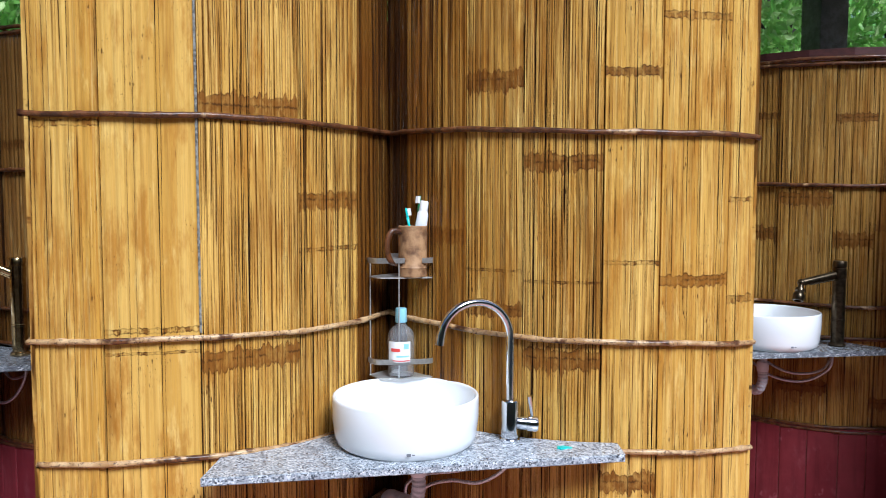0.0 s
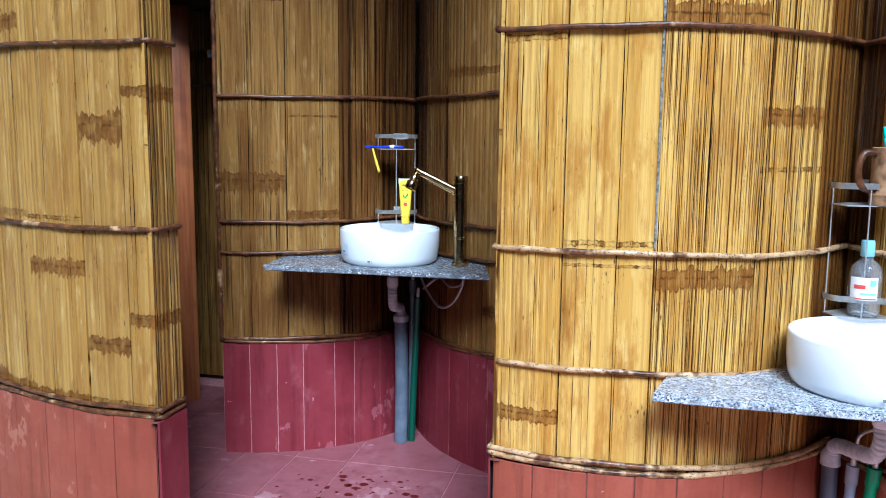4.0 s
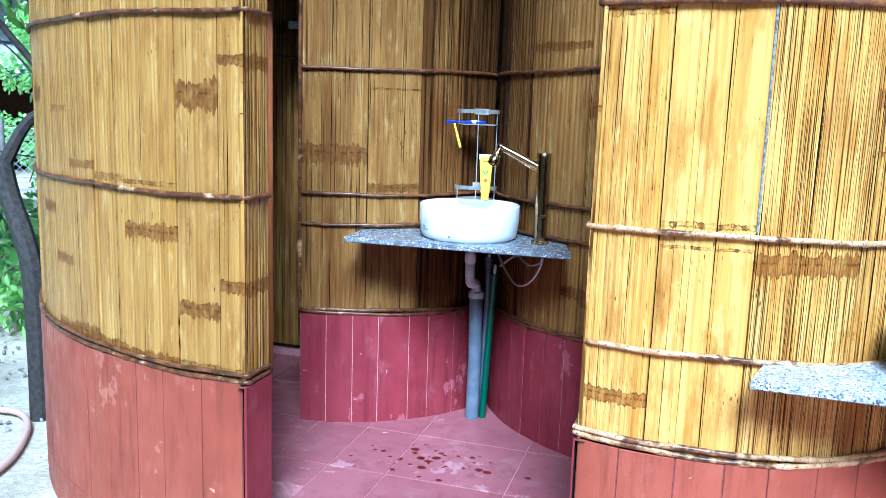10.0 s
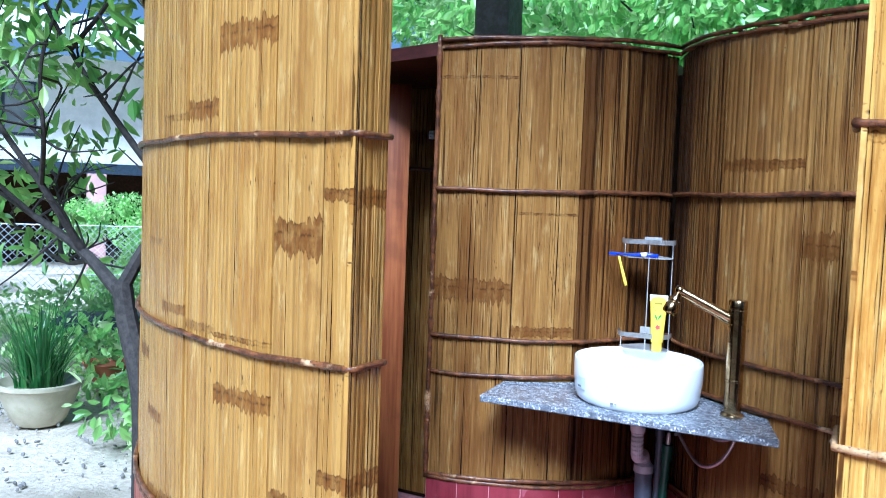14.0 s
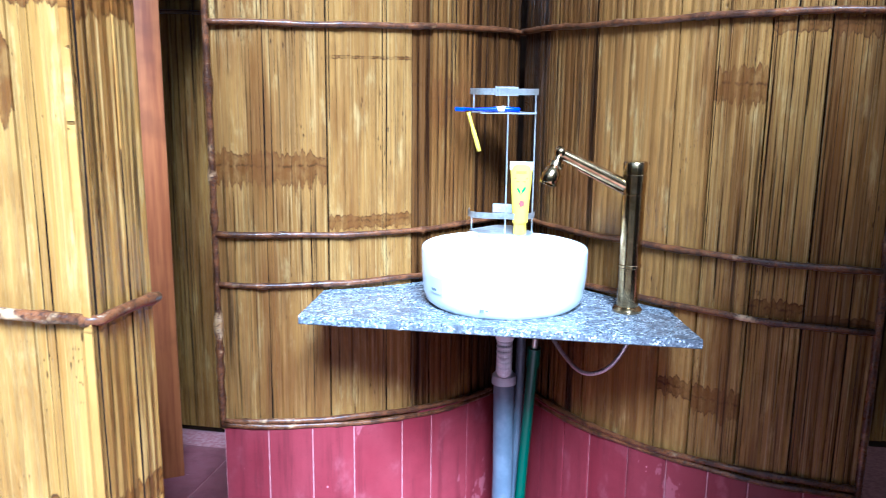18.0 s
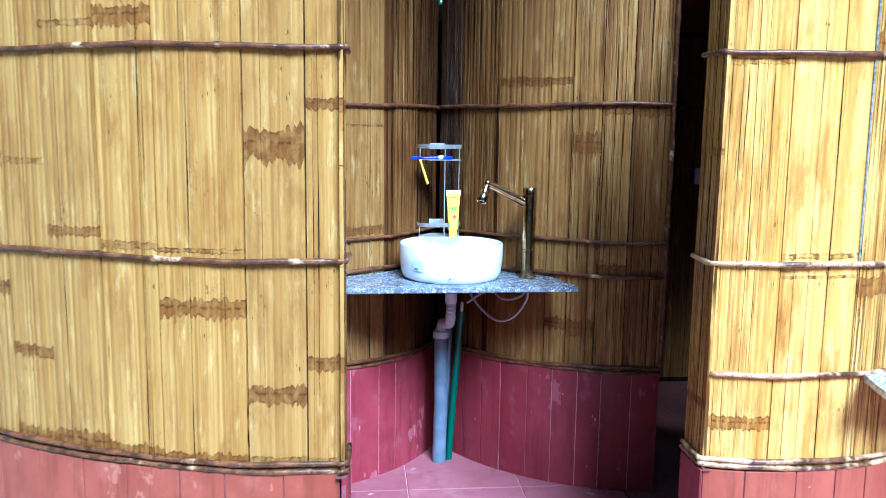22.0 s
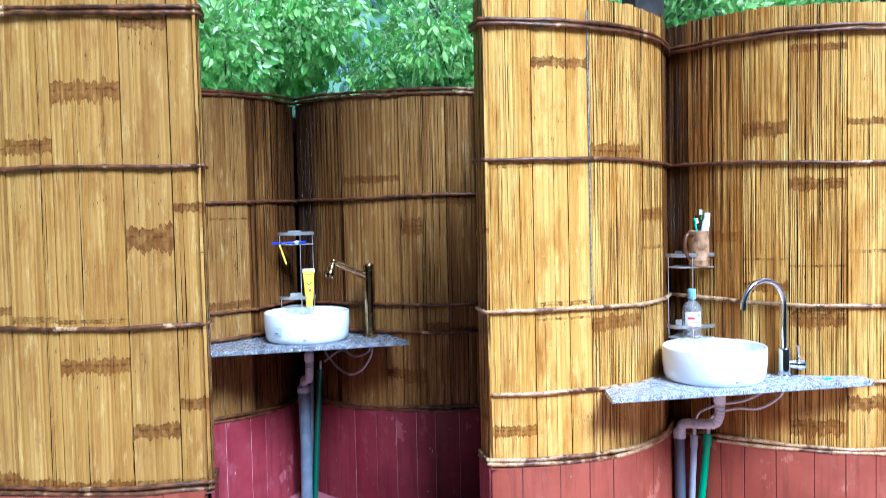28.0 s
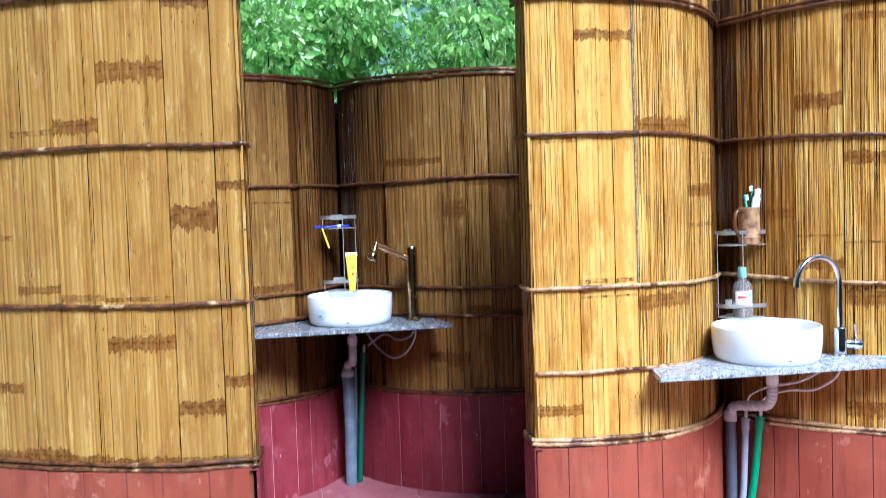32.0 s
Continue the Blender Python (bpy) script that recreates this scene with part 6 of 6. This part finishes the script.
# tone here darkens the boards for the shade on this wall
boards(wall_outer_west, OUTER_W, [0, 0.25, 0.5, 0.72, 0.92, 1.07, 1.226, 1.395, 1.56, 1.79, 1.945, OUTER_W.length + 0.011], 0.65, 2.355, 3,
       {3: [(1.5, S)], 4: [(1.1, 0.02)], 5: [(1.45, 0.008), (0.93, 0.015), (0.69, 0.020)], 6: [(1.27, 0.012), (1.80, 0.008), (0.70, 0.024)], 7: [(1.818, 0.022), (1.24, 0.010), (0.68, 0.024)], 8: [(1.996, 0.030), (1.085, 0.022), (1.232, 0.006), (0.675, 0.02)],
        9: [(1.507, 0.036), (0.86, 0.022), (2.211, 0.016), (0.68, 0.010)], 10: [(1.607, 0.014), (0.945, 0.018), (0.68, 0.008)]}, tone=0.66, split={i: q for i, q in enumerate((0.2, 0.2, 0.2, 0.2, 0.2, 0.15, 0.12, 0.18, 0.3, 0.12, 0.22))})
boards(wall_outer_west, END_A, [0, END_A.length], 0.65, 2.35, 14, {0: [(1.60, 0.020), (0.94, 0.020), (1.2, 0.005)]}, split={0: 0.5}, wet_shade={0: 0.25}, tone=0.6)
boards(wall_outer_east, OUTER_E, [-0.012, 0.12, 0.246, 0.496, 0.75, 1.0, 1.25, 1.5, 1.75, OUTER_E.length], 0.57, 2.36, 4, {0: [(1.367, 0.022), (2.1, 0.008)], 1: [(2.12, 0.014)], 2: [(1.05, 0.012)], 3: [(1.82, 0.025)]}, split={0: 0.4, 1: 0.6, 2: 0.5})
boards(wall_outer_east, END_D, [0, END_D.length], 0.57, 2.36, 15, {0: [(1.36, 0.022)]}, split={0: 0.6}, wet_shade={0: 0.15})
# high tone: brown boards with the nook's shade put into their colour
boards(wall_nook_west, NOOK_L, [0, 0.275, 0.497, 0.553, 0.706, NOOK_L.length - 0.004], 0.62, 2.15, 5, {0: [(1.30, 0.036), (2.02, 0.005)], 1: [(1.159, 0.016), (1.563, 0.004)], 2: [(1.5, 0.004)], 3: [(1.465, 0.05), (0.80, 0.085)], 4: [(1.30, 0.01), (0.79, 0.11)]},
       tone=0.94, split={0: 0.45, 1: 0.4, 2: 0.5, 3: 0.7, 4: 0.7}, wet_shade={0: 0.22, 1: 0.18, 2: 0.88, 3: 0.58, 4: 0.86})
# broad scars near 0.80 carry stains and the counter's shade, on both lobes
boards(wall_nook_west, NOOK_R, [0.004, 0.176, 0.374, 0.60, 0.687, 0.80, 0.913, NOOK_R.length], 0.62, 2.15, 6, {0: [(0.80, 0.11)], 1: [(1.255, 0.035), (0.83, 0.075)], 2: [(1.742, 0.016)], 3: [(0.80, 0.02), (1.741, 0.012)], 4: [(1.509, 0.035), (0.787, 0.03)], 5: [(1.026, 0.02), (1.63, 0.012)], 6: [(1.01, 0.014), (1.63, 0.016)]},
       tone=0.96, split={0: 0.7, 1: 0.5, 2: 0.2, 3: 0.25, 4: 0.55, 5: 0.6, 6: 0.6}, wet_shade={0: 0.86, 1: 0.58, 2: 0.15, 3: 0.15, 4: 0.22, 5: 0.2, 6: 0.2})
PASSAGE_MIDDLE = Face([(0.62, 3.605), (2.1, 3.605)])
wall_passage_middle = thing("wall_passage_middle", "shaded brown bamboo boards at the back of the middle passage", "wall", kind="structure")
# boards darkened by tone and soaking colour to paint the passage's shade
boards(wall_passage_middle, PASSAGE_MIDDLE, [0, 0.2, 0.44, 0.66, 0.9, 1.1, 1.3, PASSAGE_MIDDLE.length], 0.16, 2.08, 18, {1: [(1.2, S)], 3: [(1.6, 0.02)]}, tone=0.95, wet_shade={i: 0.4 for i in range(7)})
band(wall_passage_middle, PASSAGE_MIDDLE, 0, PASSAGE_MIDDLE.length, 1.70, 1.70, 181)
switch = thing("light_switch", "small white switch plate on the dark bamboo wall", "light switch", at=(1.235, 3.598, 1.32))
part("plate", boxed(-0.026, -0.010, -0.045, 0.026, 0.0, 0.045, bevel=0.003), WHITE, switch)
part("rocker", boxed(-0.011, -0.014, -0.018, 0.011, -0.0095, 0.018, bevel=0.0015), WHITE, switch, "white rocker")
PASSAGE = Face([(-2.3, 3.17), (-1.02, 3.17)])
wall_passage = thing("wall_passage", "brown bamboo boards at the passage's end", "wall", kind="structure")
# soaking colour and tone here stand in for the dim passage
boards(wall_passage, PASSAGE, [0, 0.2, 0.42, 0.6, 0.82, 1.02, PASSAGE.length], 0.16, 2.12, 17, {3: [(1.9, S)], 4: [(1.5, 0.02)]}, tone=0.85, wet_shade={i: 0.35 for i in range(6)})
latch = thing("latch", "small grey metal latch on the passage's bamboo boards", "latch", at=(-1.516, 3.168, 1.904))
part("plate", boxed(-0.032, -0.006, -0.020, 0.026, 0.002, 0.020, bevel=0.001), STEEL, latch)
part("bolt", tube([(-0.028, -0.012, 0.0), (0.036, -0.012, 0.0)], 0.006, 10), STEEL, latch, "steel bolt")
for dx in (-0.022, 0.016):
    part("keeper", boxed(dx - 0.004, -0.019, -0.010, dx + 0.004, -0.005, 0.010, bevel=0.001), STEEL, latch)
band(wall_passage, PASSAGE, 0, PASSAGE.length, 1.745, 1.735, 171)
# tone darkens these boards too, for the shaded corner
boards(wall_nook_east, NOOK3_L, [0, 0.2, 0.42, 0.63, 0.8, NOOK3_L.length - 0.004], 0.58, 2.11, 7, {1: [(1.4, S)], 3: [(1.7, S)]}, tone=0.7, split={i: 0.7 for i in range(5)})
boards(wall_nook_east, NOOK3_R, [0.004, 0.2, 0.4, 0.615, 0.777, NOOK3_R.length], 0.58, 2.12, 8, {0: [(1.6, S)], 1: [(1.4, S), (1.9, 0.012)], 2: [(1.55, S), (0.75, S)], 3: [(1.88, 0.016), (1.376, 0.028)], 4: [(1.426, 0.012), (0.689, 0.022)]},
       tone=0.55, split={i: 0.7 for i in range(5)}, wet_shade={4: 0.35, 0: 0.5})
part("sealant_bead", tube([(*SCREEN_L.at(0.403 - 0.004 * (z - 1.2), 0.001), z) for z in np.linspace(1.21, 2.3, 14)], 0.0035, 6), SEALANT, wall_screen, "grey sealant bead along a seam")


def canes(wall, face, pairs, seed, s0=0.0, s1=None, out=0.009, material=None):
    for i, (za, zb) in enumerate(pairs):
        band(wall, face, s0, face.length if s1 is None else s1, za, zb, seed * 10 + i, out=out, material=material)


e = END_M.length
canes(wall_screen, ALONG_M, ((1.757, 1.75),), 1)
canes(wall_screen, ALONG_M, ((1.202, 1.19), (0.652, 0.628), (0.634, 0.610)), 21, material=RATTAN_PALE)
canes(wall_screen, ALONG_M, ((0.894, 0.880),), 2, e, material=RATTAN_PALE)
canes(wall_screen, ALONG_M, ((2.262, 2.25), (2.243, 2.232)), 3, out=0.012)
canes(wall_screen, ALONG_R, ((1.75, 1.716),), 4)
canes(wall_screen, ALONG_R, ((1.19, 1.143), (0.612, 0.580), (0.594, 0.562)), 24, material=RATTAN_PALE)
canes(wall_screen, SCREEN_R, ((0.88, 0.850),), 5, material=RATTAN_PALE)
canes(wall_screen, ALONG_R, ((2.25, 2.272), (2.232, 2.252)), 6, out=0.012)
canes(wall_outer_west, ALONG_A, ((1.741, 1.741), (1.215, 1.208), (0.680, 0.672), (0.660, 0.652)), 7)
canes(wall_outer_west, ALONG_A, ((2.262, 2.262), (2.243, 2.243)), 8, out=0.012)
canes(wall_outer_east, ALONG_D, ((1.722, 1.722), (1.155, 1.155), (0.590, 0.590), (0.571, 0.571)), 9)
canes(wall_outer_east, ALONG_D, ((2.285, 2.285), (2.266, 2.266)), 10, out=0.012)
canes(wall_nook_west, NOOK_L, ((1.637, 1.645), (1.127, 1.13), (1.003, 0.998), (0.640, 0.622), (0.624, 0.606)), 11)
canes(wall_nook_west, NOOK_R, ((1.645, 1.655), (1.13, 1.132), (0.998, 1.0), (0.622, 0.640), (0.606, 0.624)), 12)
canes(wall_nook_west, NOOK_L, ((2.142, 2.175), (2.122, 2.155)), 13, out=0.006)
canes(wall_nook_west, NOOK_R, ((2.175, 2.150), (2.155, 2.130)), 14, out=0.006)
canes(wall_nook_east, NOOK3_R, ((1.605, 1.60), (1.10, 1.095), (0.965, 0.955), (0.585, 0.580), (0.568, 0.563), (2.125, 2.12), (2.105, 2.10)), 15)
canes(wall_nook_east, NOOK3_L, ((1.60, 1.605), (1.095, 1.10), (0.96, 0.965), (0.58, 0.585), (2.12, 2.125)), 16)
for wall, f, s, z0, z1 in ((wall_nook_west, NOOK_L, -0.004, 0.62, 2.16), (wall_nook_west, NOOK_R, NOOK_R.length + 0.004, 0.62, 2.15), (wall_nook_east, NOOK3_R, NOOK3_R.length + 0.004, 0.58, 2.12)):
    rng = random.Random(int(s * 100) + 7)
    for d in (0.008, -0.05):
        zs = np.linspace(z0, z1, 60)
        part("edge_cane", tube([(*f.at(s, d + 0.002 * math.sin(9 * z)), z) for z in zs], [0.0125 if rng.random() < 0.12 else 0.0085 for _ in zs], 8), RATTAN, wall, smooth=True)

plinth(wall_screen, SCREEN_L, 0, SCREEN_L.length - 0.008, 0, 0.618, RED, JOINT, 1, 0.125, foot=0.145)
plinth(wall_screen, SCREEN_R, 0.008, SCREEN_R.length, 0, 0.585, RED, JOINT, 2, 0.12, foot=0.145)
plinth(wall_screen, END_M, 0, END_M.length + 0.012, 0, 0.62, MAROON, JOINT, 3, 0.2)
plinth(wall_screen, END_R, -0.012, END_R.length, 0, 0.57, MAROON, JOINT, 4, 0.2)
plinth(wall_outer_west, OUTER_W, 0, OUTER_W.length, -0.06, 0.648, RED, JOINT, 5, 0.14, foot=0.15)
plinth(wall_outer_west, END_A, -0.012, END_A.length, 0, 0.645, MAROON, JOINT, 6, 0.2)
plinth(wall_outer_east, OUTER_E, 0, OUTER_E.length, 0, 0.57, RED, JOINT, 7, 0.13, foot=0.14)
plinth(wall_outer_east, END_D, 0, END_D.length + 0.012, 0, 0.565, MAROON, JOINT, 8, 0.2)
plinth(wall_nook_west, NOOK_L, 0, NOOK_L.length - 0.008, 0.14, 0.62, MAROON, FLOOR_JOINT, 9, 0.115)
plinth(wall_nook_west, NOOK_R, 0.008, NOOK_R.length, 0.14, 0.62, MAROON, FLOOR_JOINT, 10, 0.11)
plinth(wall_nook_east, NOOK3_L, 0, NOOK3_L.length - 0.008, 0.14, 0.575, MAROON, JOINT, 11, 0.115)
plinth(wall_nook_east, NOOK3_R, 0.008, NOOK3_R.length, 0.14, 0.575, MAROON, JOINT, 12, 0.115)


def tiles(parent, xs, ys, z, thick=0.02, gap=0.0025, material=None):
    for x0, x1 in zip(xs, xs[1:]):
        for y0, y1 in zip(ys, ys[1:]):
            bm = bmesh.new()
            g = gap
            lo = [bm.verts.new(p) for p in ((x0 + g, y0 + g, z - thick), (x1 - g, y0 + g, z - thick), (x1 - g, y1 - g, z - thick), (x0 + g, y1 - g, z - thick))]
            mid = [bm.verts.new((v.co.x, v.co.y, z - 0.002)) for v in lo]
            b = 0.0025
            hi = [bm.verts.new(p) for p in ((x0 + g + b, y0 + g + b, z), (x1 - g - b, y0 + g + b, z), (x1 - g - b, y1 - g - b, z), (x0 + g + b, y1 - g - b, z))]
            bm.faces.new(hi)
            for r, q in ((lo, mid), (mid, hi)):
                for i in range(4):
                    bm.faces.new((r[i], r[(i + 1) % 4], q[(i + 1) % 4], q[i]))
            part("floor_tile", bm, material or FLOOR, parent, smooth=False)


# front and step tiles take the paler, daylit floor colours
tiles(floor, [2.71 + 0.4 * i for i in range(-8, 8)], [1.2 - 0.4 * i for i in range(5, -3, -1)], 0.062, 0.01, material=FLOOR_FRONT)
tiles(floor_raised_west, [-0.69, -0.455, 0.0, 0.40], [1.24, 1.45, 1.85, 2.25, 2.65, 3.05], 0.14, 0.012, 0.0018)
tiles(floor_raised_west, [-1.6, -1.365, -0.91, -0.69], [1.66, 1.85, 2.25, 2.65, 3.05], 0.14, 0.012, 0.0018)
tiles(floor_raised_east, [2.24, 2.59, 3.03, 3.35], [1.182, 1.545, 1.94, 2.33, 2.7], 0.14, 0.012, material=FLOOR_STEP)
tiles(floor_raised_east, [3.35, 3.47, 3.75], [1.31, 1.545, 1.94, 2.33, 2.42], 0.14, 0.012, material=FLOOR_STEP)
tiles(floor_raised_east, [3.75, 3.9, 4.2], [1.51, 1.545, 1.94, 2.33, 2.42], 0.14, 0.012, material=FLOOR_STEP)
rs = random.Random(4)
bm = bmesh.new()
for k in range(46):
    r = rs.choice((0.003, 0.004, 0.006, 0.009, 0.014))
    x, y = rs.gauss(-0.30, 0.19), rs.gauss(2.03, 0.09)
    ring = [bm.verts.new((x + r * 1.3 * math.cos(q) * rs.uniform(0.8, 1.2), y + r * math.sin(q) * rs.uniform(0.8, 1.2), 0.1415)) for q in np.linspace(0, 5.5, 8)]
    bm.faces.new(ring)
tagged(link_mesh("water_drops", bm, WET), "dark drops of water spilt on the floor", "water drops", kind="stuff")
bm = bmesh.new()
shore = [(3.09, 2.06), (3.27, 1.965), (3.51, 1.945), (3.37, 1.90), (3.26, 1.86), (3.14, 1.81), (3.06, 1.72), (3.10, 1.605), (3.45, 1.557), (3.66, 1.53), (3.41, 1.515), (3.03, 1.54), (2.97, 1.73), (2.88, 1.84), (2.80, 1.95), (2.86, 2.12)]
soft = []
for (x0, y0), (x1, y1) in zip(shore, shore[1:] + shore[:1]):
    soft += [(0.75 * x0 + 0.25 * x1, 0.75 * y0 + 0.25 * y1), (0.25 * x0 + 0.75 * x1, 0.25 * y0 + 0.75 * y1)]
bm.faces.new([bm.verts.new((x, y, 0.1412)) for x, y in soft])
bmesh.ops.triangulate(bm, faces=bm.faces[:])
tagged(link_mesh("puddle", bm, WET), "shallow puddle on the raised red floor", "puddle")
